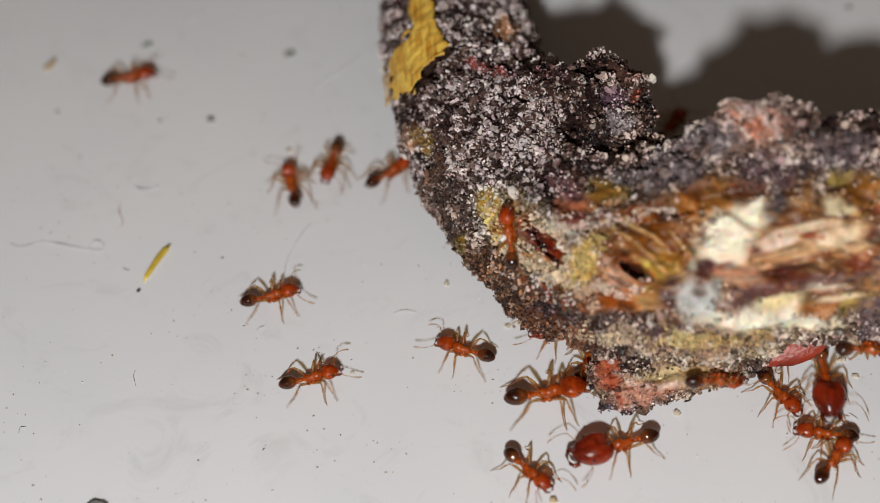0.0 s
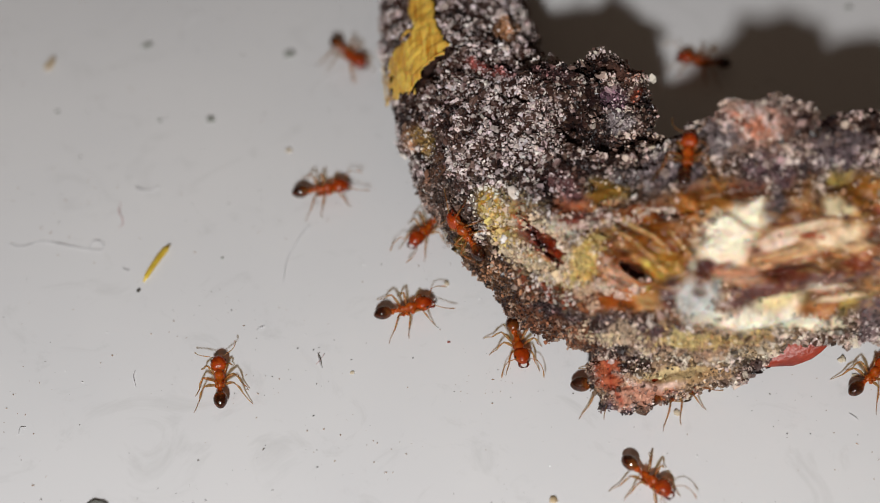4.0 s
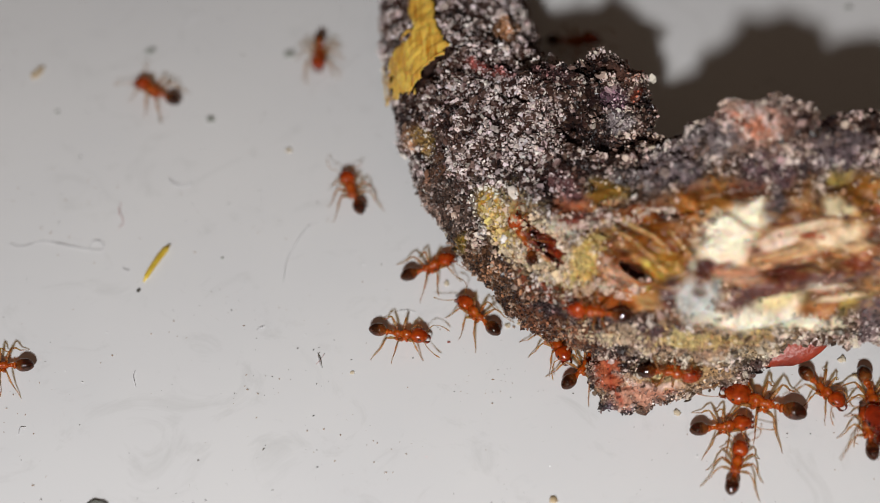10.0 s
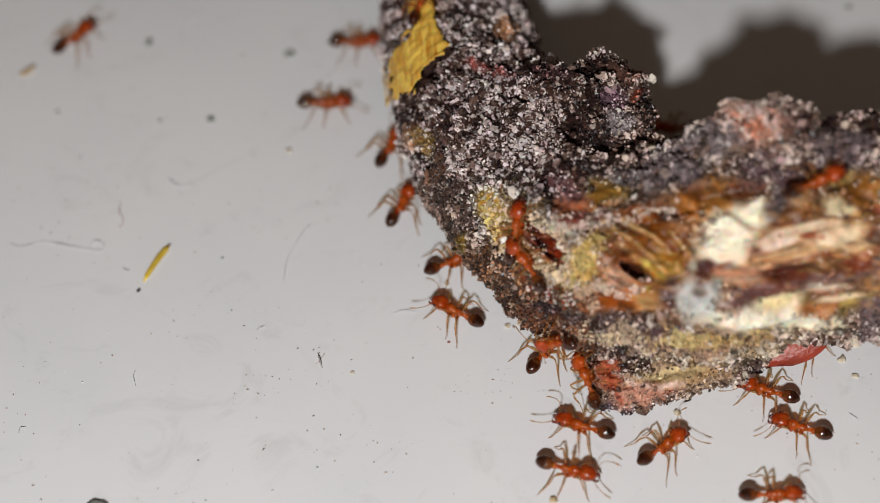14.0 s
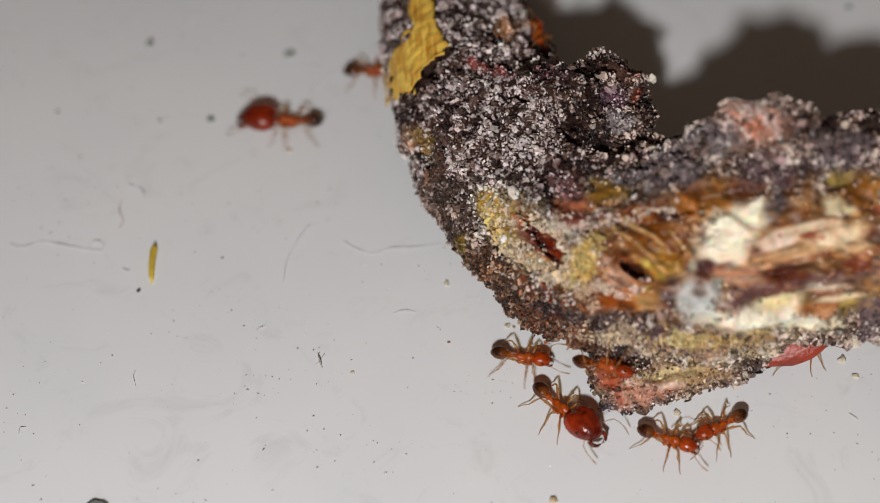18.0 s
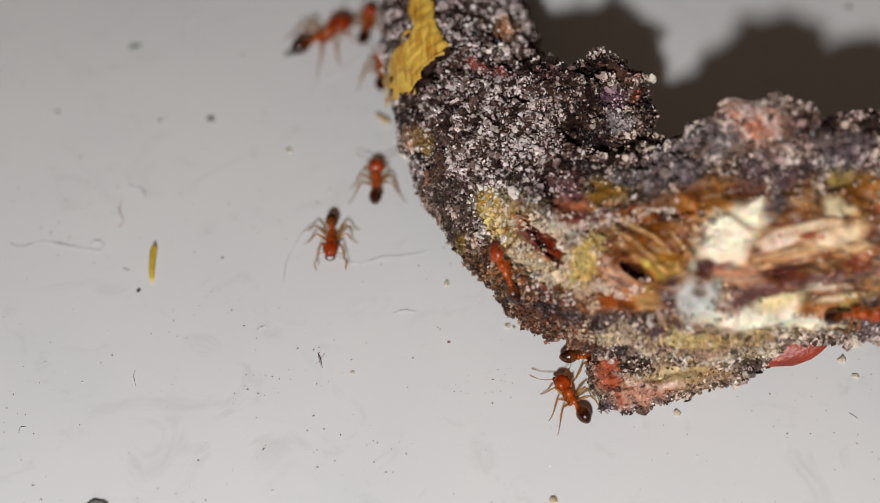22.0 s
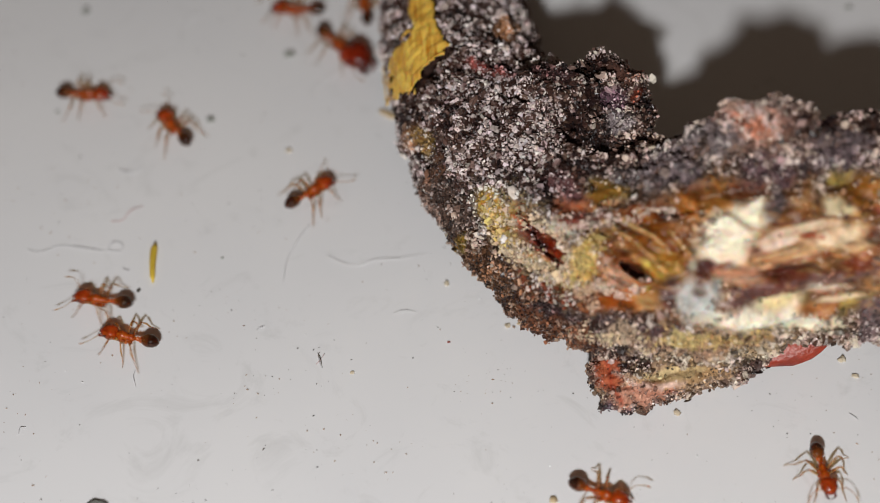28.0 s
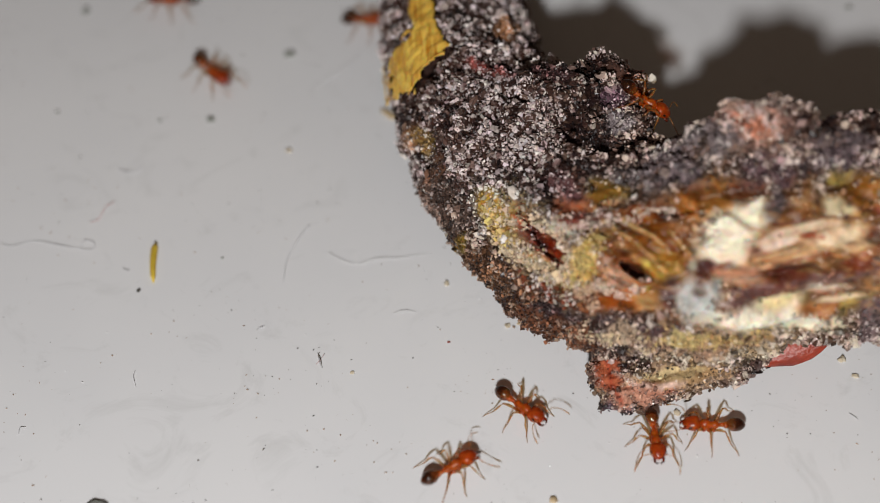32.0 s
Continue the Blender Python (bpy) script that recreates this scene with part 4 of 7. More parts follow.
    pull = np.maximum(0.22 + 0.2 * rng.random(count), 0.9 * np.maximum(TINTED, WOOD)[pick] * (rng.random(count) < 0.62))[:, None]
    light = np.clip(grey / 0.42, 0, 1)[:, None]
    warm = (np.interp(MOVED[pick, 0], [3, 7], [0, 1]) * np.interp(MOVED[pick, 1], [0.5, 4], [1, 0.55]))[:, None]
    cast = (1 - light) * np.array((1.0, 0.52, 0.40)) + light * (np.array((0.97, 0.97, 0.975)) + warm * np.array((0.03, -0.08, -0.19))) + 0.12 * (rng.random((count, 3)) - 0.5)
    # grains low on the left flank are darker and browner
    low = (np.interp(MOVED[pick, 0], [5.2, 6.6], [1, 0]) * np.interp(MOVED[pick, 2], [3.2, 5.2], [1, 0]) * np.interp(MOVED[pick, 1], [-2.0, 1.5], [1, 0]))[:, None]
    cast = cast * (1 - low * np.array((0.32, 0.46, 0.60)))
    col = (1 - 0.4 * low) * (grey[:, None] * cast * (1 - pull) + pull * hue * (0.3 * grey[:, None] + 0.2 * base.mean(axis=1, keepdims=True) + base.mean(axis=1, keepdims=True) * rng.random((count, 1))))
    me = bpy.data.meshes.new(name)
    me.vertices.add(len(co))
    me.vertices.foreach_set("co", (co * MM).astype(np.float32).ravel())
    me.loops.add(faces.size)
    me.loops.foreach_set("vertex_index", faces.astype(np.int32).ravel())
    me.polygons.add(len(faces))
    me.polygons.foreach_set("loop_start", np.arange(0, faces.size, 3, dtype=np.int32))
    me.update(calc_edges=True)
    me.polygons.foreach_set("use_smooth", [False] * len(faces))
    me.materials.append(GRAINS)
    layer = me.color_attributes.new("tone", "FLOAT_COLOR", "POINT")
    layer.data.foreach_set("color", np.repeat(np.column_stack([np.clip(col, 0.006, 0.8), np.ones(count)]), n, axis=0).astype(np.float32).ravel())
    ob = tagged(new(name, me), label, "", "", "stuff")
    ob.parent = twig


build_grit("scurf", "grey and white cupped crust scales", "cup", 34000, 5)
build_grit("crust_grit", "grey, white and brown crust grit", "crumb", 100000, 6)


def build_rims():
    """Pale crumbs that line the edges of the torn wood."""
    rnd = random.Random(12)
    verts, faces, tones = [], [], []
    for colour, spread, count, course in RIMS:
        lengths = [(Vector(b) - Vector(a)).length for a, b in zip(course, course[1:])]
        for i in range(count):
            k = rnd.choices(range(len(lengths)), lengths)[0]
            spot = Vector(course[k]).lerp(Vector(course[k + 1]), rnd.random()) + Vector([rnd.gauss(0, spread) for j in range(3)])
            place, normal, face, far = WALL.find_nearest(spot)
            if place is None or far > 1.2:
                continue
            size = 0.022 + rnd.gammavariate(2.2, 0.016)
            first = len(verts)
            for x, y, z in ((1, 0, 0), (-1, 0, 0), (0, 1, 0), (0, -1, 0), (0, 0, 1), (0, 0, -1)):
                w = Vector((x, y, z)) * size * rnd.uniform(0.6, 1.3) + Vector([rnd.uniform(-0.4, 0.4) * size for j in range(3)])
                verts.append((place + normal * size * 0.5 + w) * MM)
            faces += [tuple(first + q for q in f) for f in ((0, 2, 4), (2, 1, 4), (1, 3, 4), (3, 0, 4), (2, 0, 5), (1, 2, 5), (3, 1, 5), (0, 3, 5))]
            light = rnd.uniform(0.45, 1.2)
            tones += [(*[min(0.8, c * light * rnd.uniform(0.93, 1.07) * tint) for c, tint in zip(colour, (1.03, 0.92, 0.84))], 1)] * 6
    me = bpy.data.meshes.new("rim_grit")
    me.from_pydata(verts, [], faces)
    me.materials.append(GRAINS)
    layer = me.color_attributes.new("tone", "FLOAT_COLOR", "POINT")
    layer.data.foreach_set("color", np.array(tones, dtype=np.float32).ravel())
    ob = tagged(new("rim_grit", me), "cream and yellow crumbs along the torn edges", "", "", "stuff")
    ob.parent = twig


build_rims()


def build_streak():
    """A torn streak of orange fibre stuck to the upper stem, a thin shell over the crust."""
    bm = bmesh.new()
    index = {}
    for f in SKIN.polygons:
        if sum(ON_STREAK[i] for i in f.vertices) < 3:
            continue
        quad = []
        for i in f.vertices:
            if i not in index:
                p = Vector(MOVED[i])
                rib = math.sin(23 * (p.x + 0.16 * p.y) + 2 * MID[i])
                even = Vector(SKIN.vertices[i].co) + SKIN.vertices[i].normal * 0.24
                index[i] = bm.verts.new(p.lerp(even, 0.92) + SKIN.vertices[i].normal * (0.14 + 0.01 * rib + 0.03 * FINE[i]))
            quad.append(index[i])
        bm.faces.new(quad)
    made = bmesh.ops.extrude_face_region(bm, geom=bm.faces[:])["geom"]
    for g in made:
        if isinstance(g, bmesh.types.BMVert):
            g.co -= Vector((0, -0.643, 0.766)) * 0.22
    bmesh.ops.recalc_face_normals(bm, faces=bm.faces[:])
    part("fibre_streak", bm, RESIN, twig, "torn orange-yellow fibre streak")


build_streak()


def build_scale():
    """A dull red scale that hangs under the lower edge."""
    bm = bmesh.new()
    a, b = Vector((11.55, -6.30, 1.10)), Vector((14.65, -5.50, 2.20))
    axis = (b - a).normalized()
    up = Vector((0, -0.55, 0.83))
    side = axis.cross(up).normalized()
    ball(bm, (0, 0, 0), (1, 1, 1), seg=20, rings=14)
    half = (b - a).length / 2
    for v in bm.verts:
        x, y, z = v.co
        bend = 0.18 * math.sin(2.6 * x + 0.6)
        taper = (1 - 0.35 * x)
        wob = 0.06 * hashed(v.co, 2.2, 3)
        v.co = (a + b) / 2 + axis * x * half + side * (y * 0.62 * taper + bend + wob) + up * (z * 0.28 + wob)
    part("red_scale", bm, SCALE_RED, twig, "dull red leathery bark scale")


build_scale()



# ---- litter on the dish ----
def strand(name, points, radius, material, label, category, lift=0.06):
    """A fine hair or fibre lying in a loose line over a few places; it turns about its own middle."""
    mid = sum((Vector((x, y, 0)) for x, y in points), Vector()) / len(points)
    bm = bmesh.new()
    line = curve([(x - mid.x, y - mid.y, lift + 0.04 * math.sin(2.3 * i)) for i, (x, y) in enumerate(points)], 7)
    n = len(line) - 1
    limb(bm, line, [radius * (0.55 + 0.45 * math.sin(math.pi * min(max(i / n, 0.04), 0.96))) for i in range(n + 1)], 5)
    ob = part(name, bm, material)
    ob.matrix_basis = pose(mid.x * MM, mid.y * MM, 0)
    return tagged(ob, label, category, "litter on the dish")


def crumb(name, place, size, material, label, seed, flat=0.4, rough=0.55):
    """A small rough crumb with an uneven outline."""
    bm = bmesh.new()
    bmesh.ops.create_icosphere(bm, subdivisions=3, radius=1)
    off = Vector((seed * 3.7, seed * 1.3, 0))
    for v in bm.verts:
        k = 1 + rough * hashed(v.co + off, 1.5, 3)
        v.co = Vector((v.co.x * k * size, v.co.y * k * size * (0.6 + 0.4 * ((seed * 37) % 10) / 10), (v.co.z * k + 0.8) * size * flat))
        v.co.z = max(v.co.z, 0.0)
    ob = part(name, bm, material)
    ob.matrix_basis = pose(place[0] * MM, place[1] * MM, 0, 0, 0, seed * 71)
    return tagged(ob, label, "crumb", "litter on the dish")


def sliver(name, a, b, wide, material, label, category):
    """A flat straw-like sliver between two places, slightly arched, with a ragged end."""
    a, b = Vector((*a, 0)), Vector((*b, 0))
    half = (b - a).length / 2
    bm = bmesh.new()
    bmesh.ops.create_cube(bm, size=2)
    bmesh.ops.subdivide_edges(bm, edges=bm.edges[:], cuts=5, use_grid_fill=True)
    for v in bm.verts:
        x, y, z = v.co
        w = wide * (1 - 0.25 * x - 0.12 * abs(x) ** 3)
        tip = 1 - 0.8 * abs(x) ** 9
        r = math.hypot(y, z)
        k = max(abs(y), abs(z)) / r if r > 1e-6 else 1
        v.co = Vector((x * half * (1 + 0.06 * hashed(Vector((0, y, z)) * 2, 1.5, 2)), y * k * w * tip + 0.06 * half * (x * x - 0.4), (z * k * tip + 1.05) * wide * 0.6))
    bmesh.ops.recalc_face_normals(bm, faces=bm.faces[:])
    ob = part(name, bm, material)
    m = (a + b) / 2
    ob.matrix_basis = pose(m.x * MM, m.y * MM, 0, 0, 0, math.degrees(math.atan2(b.y - a.y, b.x - a.x)))
    return tagged(ob, label, category, "litter on the dish")


yellow_sliver = sliver("straw_sliver", (-10.75, 0.35), (-11.62, -1.60), 0.13, STRAW, "yellow straw sliver lying on the white dish", "straw")
husk = sliver("husk", (-17.00, 10.08), (-16.61, 10.84), 0.15, HUSK, "tan husk flake carried about by ants", "husk")

hair_loop = strand("hair", [(-16.59, 0.35), (-16.08, 0.17), (-15.39, 0.52), (-14.58, 0.32), (-13.89, 0.15), (-13.49, 0.12), (-13.26, 0.47), (-12.90, 0.41), (-12.88, 0.09), (-13.30, 0.00), (-13.41, 0.23)], 0.012, HAIR_GREY, "fine curled grey hair on the white dish", "hair")
red_hair = strand("hair", [(-12.90, 2.55), (-12.91, 2.01), (-12.70, 1.53), (-12.84, 1.11)], 0.015, HAIR_RED, "short faded red hair on the white dish", "hair")
strand("hair", [(-5.22, 1.35), (-5.59, 0.67), (-5.87, 0.00), (-6.06, -0.64), (-6.12, -1.55)], 0.012, HAIR_GREY, "thin bent grey hair on the white dish", "hair")
strand("hair", [(-10.48, 13.75), (-11.10, 13.46), (-11.39, 12.74), (-11.23, 11.82)], 0.019, HAIR_PALE, "pale curved hair on the white dish", "hair")
strand("hair", [(-3.50, 11.05), (-4.32, 10.08), (-5.09, 9.47), (-5.46, 9.00), (-5.43, 8.40)], 0.016, HAIR_PALE, "long pale hair on the white dish", "hair")
strand("hair", [(-11.47, -5.90), (-11.50, -6.21), (-11.37, -6.63)], 0.014, HAIR_GREY, "tiny dark bristle on the white dish", "bristle")
strand("bristle", [(-4.64, -5.06), (-4.52, -5.37), (-4.44, -5.74)], 0.014, DUST, "tiny dark bristle on the white dish", "bristle")
strand("bristle", [(-4.38, -5.11), (-4.54, -5.45), (-4.68, -5.58)], 0.009, HAIR_RED, "tiny dark bristle on the white dish", "bristle")
strand("bristle", [(15.13, -7.86), (15.27, -8.01), (15.42, -8.11)], 0.012, HAIR_GREY, "tiny dark bristle on the white dish", "bristle")
strand("bristle", [(-15.45, -8.78), (-15.43, -8.53), (-15.23, -8.43)], 0.012, HAIR_GREY, "tiny dark bristle on the white dish", "bristle")
strand("bristle", [(-1.82, -3.16), (-1.39, -3.03), (-0.91, -3.05)], 0.009, HAIR_PALE, "faint pale bristle on the white dish", "bristle")
strand("bristle", [(-12.49, -0.86), (-12.30, -1.04), (-12.18, -0.92)], 0.011, HAIR_GREY, "tiny dark bristle on the white dish", "bristle")
bent_fibre = strand("fibre", [(-11.12, 3.90), (-10.91, 3.59), (-10.51, 3.50), (-10.17, 3.59)], 0.019, HAIR_GREY, "short bent grey fibre on the white dish", "fibre")
long_fibre = strand("fibre", [(-4.31, -0.06), (-3.81, -0.46), (-3.18, -0.64), (-2.42, -0.40), (-1.51, -0.35), (-0.42, -0.12)], 0.012, HAIR_PALE, "long glassy fibre lying on the white dish", "fibre")

crumb("crumb", (-6.52, 11.12), 0.22, GREY_CRUMB, "dark olive crumb on the white dish", 1)
crumb("crumb", (-9.65, 7.21), 0.19, GREY_CRUMB, "small blue-grey crumb on the white dish", 2)
grey_flake = crumb("crumb", (-12.58, 11.36), 0.24, GREY_CRUMB, "flat grey flake on the white dish", 3, 0.2)
crumb("crumb", (-11.77, 7.18), 0.09, GREY_CRUMB, "tiny grey crumb on the white dish", 4)
crumb("crumb", (-16.13, 7.67), 0.09, GREY_CRUMB, "tiny grey crumb on the white dish", 5)
crumb("crumb", (-11.74, -2.00), 0.10, DUST, "tiny black crumb on the white dish", 6)
crumb("crumb", (2.60, -3.74), 0.11, CRUMB, "pale tan crumb beside the bark", 7)
crumb("crumb", (3.04, -3.63), 0.08, HUSK, "brown crumb beside the bark", 8)
crumb("crumb", (0.26, -1.63), 0.13, CRUMB, "pale crumb beside the bark", 9, 0.3)
crumb("crumb", (15.60, -6.14), 0.13, CRUMB, "pale tan crumb on the white dish", 10)
crumb("crumb", (15.20, -5.35), 0.15, CRUMB, "pale tan crumb beside the bark", 11)
crumb("crumb", (8.76, -7.80), 0.15, CRUMB, "pale crumb under the bark", 12, 0.3)
crumb("crumb", (0.34, -4.52), 0.06, SCALE_RED, "tiny red crumb on the white dish", 13)
crumb("crumb", (-12.19, -12.30), 0.62, GREY_CRUMB, "flat grey bark crumb on the white dish", 14, 0.25, 0.2)
crumb("crumb", (4.05, -11.61), 0.14, HUSK, "small brown crumb on the white dish", 15)
crumb("crumb", (-8.60, -0.35), 0.07, GREY_CRUMB, "tiny grey crumb on the white dish", 16)
crumb("crumb", (-6.26, 5.47), 0.12, CRUMB, "pale crumb on the white dish", 17, 0.3)
crumb("crumb", (18.13, 14.11), 0.14, GREY_CRUMB, "small grey crumb on the white dish", 18)


crumb("crumb", (2.83, -3.78), 0.07, CRUMB_BROWN, "tiny brown crumb beside the bark", 19)
crumb("crumb", (3.10, -3.35), 0.05, DUST, "tiny dark crumb beside the bark", 20)
crumb("crumb", (-3.30, -5.95), 0.09, CRUMB, "faint pale flake on the white dish", 21, 0.2)
strand("bristle", [(-7.02, -3.98), (-6.86, -3.86), (-6.72, -3.72)], 0.012, HAIR_GREY, "tiny grey bristle on the white dish", "bristle")
strand("bristle", [(-4.62, -5.18), (-4.56, -5.46), (-4.50, -5.66)], 0.011, HAIR_GREY, "tiny grey bristle on the white dish", "bristle")


def build_dust(name, label, material, count, seed, least, more):
    """Specks strewn over the dish, some in loose drifts, as one mass."""
    rng = np.random.default_rng(seed)
    oct_pts = np.array([(1, 0, 0), (-1, 0, 0), (0, 1, 0), (0, -1, 0), (0, 0, 1), (0, 0, -1)], float)
    tri = np.array([(0, 2, 4), (2, 1, 4), (1, 3, 4), (3, 0, 4), (2, 0, 5), (1, 2, 5), (3, 1, 5), (0, 3, 5)])
    spots = np.column_stack([rng.uniform(-20, 20, count), rng.uniform(-15, 15, count)])
    drifts = np.column_stack([rng.uniform(-18, 18, 26), rng.uniform(-13, 12, 26)])
    flock = rng.random(count) < 0.45
    spots[flock] = drifts[rng.integers(0, 26, flock.sum())] + rng.normal(0, 0.8, (flock.sum(), 2))
    size = np.minimum(least + rng.gamma(1.1, more, count), 0.034)
    body = oct_pts[None] * (0.6 + rng.random((count, 6, 1)) * 0.8) * size[:, None, None]
    turn = rng.random(count) * math.tau
    long = 1 + 1.6 * rng.random(count) ** 3
    x, y = body[:, :, 0] * long[:, None], body[:, :, 1].copy()
    body[:, :, 0] = x * np.cos(turn)[:, None] - y * np.sin(turn)[:, None]
    body[:, :, 1] = x * np.sin(turn)[:, None] + y * np.cos(turn)[:, None]
    co = body + np.column_stack([spots, size * 0.7])[:, None, :]
    faces = (tri[None] + 6 * np.arange(count)[:, None, None]).reshape(-1, 3)
    me = bpy.data.meshes.new(name)
    me.from_pydata((co.reshape(-1, 3) * MM).tolist(), [], faces.tolist())
    me.materials.append(material)
    tagged(new(name, me), label, "dust", "", "stuff")


build_dust("dust", "fine dark dust specks on the white dish", DUST, 520, 11, 0.009, 0.007)
build_dust("dust", "fine tan and grey dust on the white dish", CRUMB_BROWN, 420, 12, 0.008, 0.009)
build_dust("dust", "tiny white glinting dust on the white dish", SPARK, 120, 13, 0.010, 0.008)



# ---- ants ----
def head_shape(notch, square):
    def shape(x, y, z):
        x0 = x
        y = math.copysign(abs(y) ** square, y) if y else 0
        y *= 1.0 - 0.16 * x - 0.10 * x * x
        if x0 < -0.35:
            x += notch * math.exp(-(y / 0.35) ** 2)
        return x, y, z * (1.0 - 0.12 * x0)
    return shape


def thorax_shape(x, y, z):
    # a high rounded front, a dip, and a lower hind hump
    dip = 0.42 * math.exp(-((x + 0.22) / 0.16) ** 2)
    broad = 1 + 0.30 * math.exp(-((x - 0.38) / 0.34) ** 2) - 0.8 * dip
    rise = 0.35 * math.exp(-((x - 0.35) / 0.35) ** 2) + 0.12 * math.exp(-((x + 0.6) / 0.22) ** 2)
    return x, y * broad, z * (1 + 0.22 * x - dip) + (rise if z > 0 else 0) * z


def gaster_shape(x, y, z):
    # rounded in front, drawn to a blunt point behind, with faint rings
    r = 1 + 0.08 * x - 0.16 * max(-x - 0.45, 0)
    r *= 1 - 0.025 * math.exp(-((x - 0.05) / 0.05) ** 2) - 0.025 * math.exp(-((x + 0.5) / 0.05) ** 2)
    return x, y * r, z * r - 0.12 * max(-x, 0) ** 2


# place of each leg's hip, its knee, ankle and foot, for one side; forward is +x
LEGS = (((0.38, 0.14, 0.44), (0.63, 0.40, 0.76), (0.84, 0.56, 0.34), (1.00, 0.74, 0.02)),
        ((0.18, 0.15, 0.42), (0.21, 0.55, 0.82), (0.15, 0.78, 0.34), (0.08, 1.03, 0.02)),
        ((0.00, 0.14, 0.42), (-0.32, 0.50, 0.84), (-0.56, 0.73, 0.36), (-0.89, 0.96, 0.02)))
STAND = 0.15


def build_ant(name, label, big, k):
    """One ant that stands on z = 0 and faces +x: k = 1 is 2.4 mm long; a big one has a soldier's head."""
    ant = thing(name, label, "ant", None, "ants round the bark")

    bm = bmesh.new()
    if big:
        ball(bm, (1.38, 0, 0.66), (0.80, 0.62, 0.48), head_shape(0.30, 0.85), 24, 16)
    else:
        ball(bm, (0.79 * k + 0.12 * (k - 1), 0, 0.50 * k), (0.33 * k ** 1.45, 0.29 * k ** 1.45, 0.23 * k), head_shape(0.12, 0.9), 20, 12)
    head = part("head", bm, BIG_HEAD if big else HEAD, ant, "large dark red head" if big else "")
    front, wide, jaw_z = (2.12, 0.32, 0.50) if big else (1.08 * k + 0.45 * (k - 1), 0.15 * k, 0.42 * k)
    for s in (-1, 1):
        bm = bmesh.new()
        w = 0.095 if big else 0.05 * k
        limb(bm, [(front - 0.12, s * wide, jaw_z), (front + 0.8 * w, s * wide * 1.05, jaw_z - 0.03), (front + 1.9 * w, s * wide * 0.65, jaw_z - 0.06), (front + 2.2 * w, s * wide * 0.08, jaw_z - 0.08)],
             [w, w * 0.95, w * 0.7, w * 0.25], 8)
        part("mandible", bm, JAW, head, "dark mandible")
    for s in (-1, 1):
        bm = bmesh.new()
        ball(bm, (1.56, s * 0.565, 0.78) if big else (0.87 * k + 0.12 * (k - 1), s * 0.255 * k ** 1.45, 0.57 * k), (0.075, 0.045, 0.07) if big else (0.055, 0.03, 0.05), None, 10, 6)
        part("eye", bm, EYE, head, "small black eye")

    bm = bmesh.new()
    ball(bm, (0.20 * k, 0, 0.40 * k), (0.42 * k, 0.165 * k, 0.18 * k), thorax_shape, 18, 14)
    limb(bm, [(0.46 * k, 0, 0.44 * k), (0.62 * k, 0, 0.46 * k)], [0.12 * k, 0.08 * k], 8)
    for x, y, z in (l[0] for l in LEGS):
        for s in (-1, 1):
            ball(bm, (x * k * 0.95, s * y * k * 0.8, (z - STAND - 0.02) * k), (0.09 * k, 0.08 * k, 0.10 * k), None, 8, 6)
    for s in (-1, 1):
        limb(bm, [(-0.10 * k, s * 0.07 * k, 0.48 * k), (-0.17 * k, s * 0.09 * k, 0.56 * k)], [0.025 * k, 0.006 * k], 5)
    part("thorax", bm, THORAX, ant)

    bm = bmesh.new()
    limb(bm, [(-0.16 * k, 0, 0.35 * k), (-0.22 * k, 0, 0.37 * k), (-0.27 * k, 0, 0.42 * k), (-0.31 * k, 0, 0.38 * k), (-0.36 * k, 0, 0.36 * k)], [0.045 * k, 0.06 * k, 0.09 * k, 0.075 * k, 0.05 * k], 10)
    ball(bm, (-0.40 * k, 0, 0.39 * k), (0.09 * k, 0.13 * k, 0.12 * k), None, 12, 8)
    part("waist", bm, THORAX, ant)

    bm = bmesh.new()
    ball(bm, (-0.75 * k, 0, 0.42 * k), (0.34 * k, 0.25 * k, 0.24 * k), gaster_shape, 22, 16)
    part("gaster", bm, GASTER, ant, "glossy dark brown gaster with an amber base")

    for i, (hip, knee, ankle, foot) in enumerate(LEGS):
        for s in (-1, 1):
            bm = bmesh.new()
            h = Vector((hip[0], s * hip[1], hip[2])) * k
            q = [Vector((p[0], s * p[1], p[2])) * k - h for p in (hip, knee, ankle, foot)]
            a = q[0].lerp(q[1], 0.55)
            b = q[1].lerp(q[2], 0.5)
            limb(bm, [q[0], q[0].lerp(q[1], 0.3) + Vector((0, 0, 0.03)), a + Vector((0, 0, 0.05)), q[1]], [0.036 * k, 0.052 * k, 0.060 * k, 0.030 * k])
            limb(bm, [q[1], b + Vector((0, s * 0.04, 0.02)), q[2]], [0.026 * k, 0.037 * k, 0.022 * k])
            limb(bm, [q[2], q[2].lerp(q[3], 0.6), q[3] + Vector((0.05, 0, 0))], [0.019 * k, 0.015 * k, 0.010 * k], 5)
            leg = part("leg", bm, LEG, ant)
            leg.location = h * MM
    for s in (-1, 1):
        bm = bmesh.new()
        root = Vector((1.80, s * 0.28, 0.74)) if big else Vector((0.99 * k + 0.3 * (k - 1), s * 0.11 * k, 0.56 * k))
        bend = Vector((0.10, s * 0.62, 0.10)) if big else Vector((0.16, s * 0.40, 0.12)) * (0.5 + 0.5 * k)
        limb(bm, [(0, 0, 0), bend * 0.5 + Vector((-0.02, 0, 0.03)), bend], [0.020, 0.015, 0.019], 6)
        tip = bend + Vector((0.60, s * 0.20, -0.26)) * (1.15 if big else 0.5 + 0.5 * k)
        droop = Vector((0, s * 0.07, 0.02))
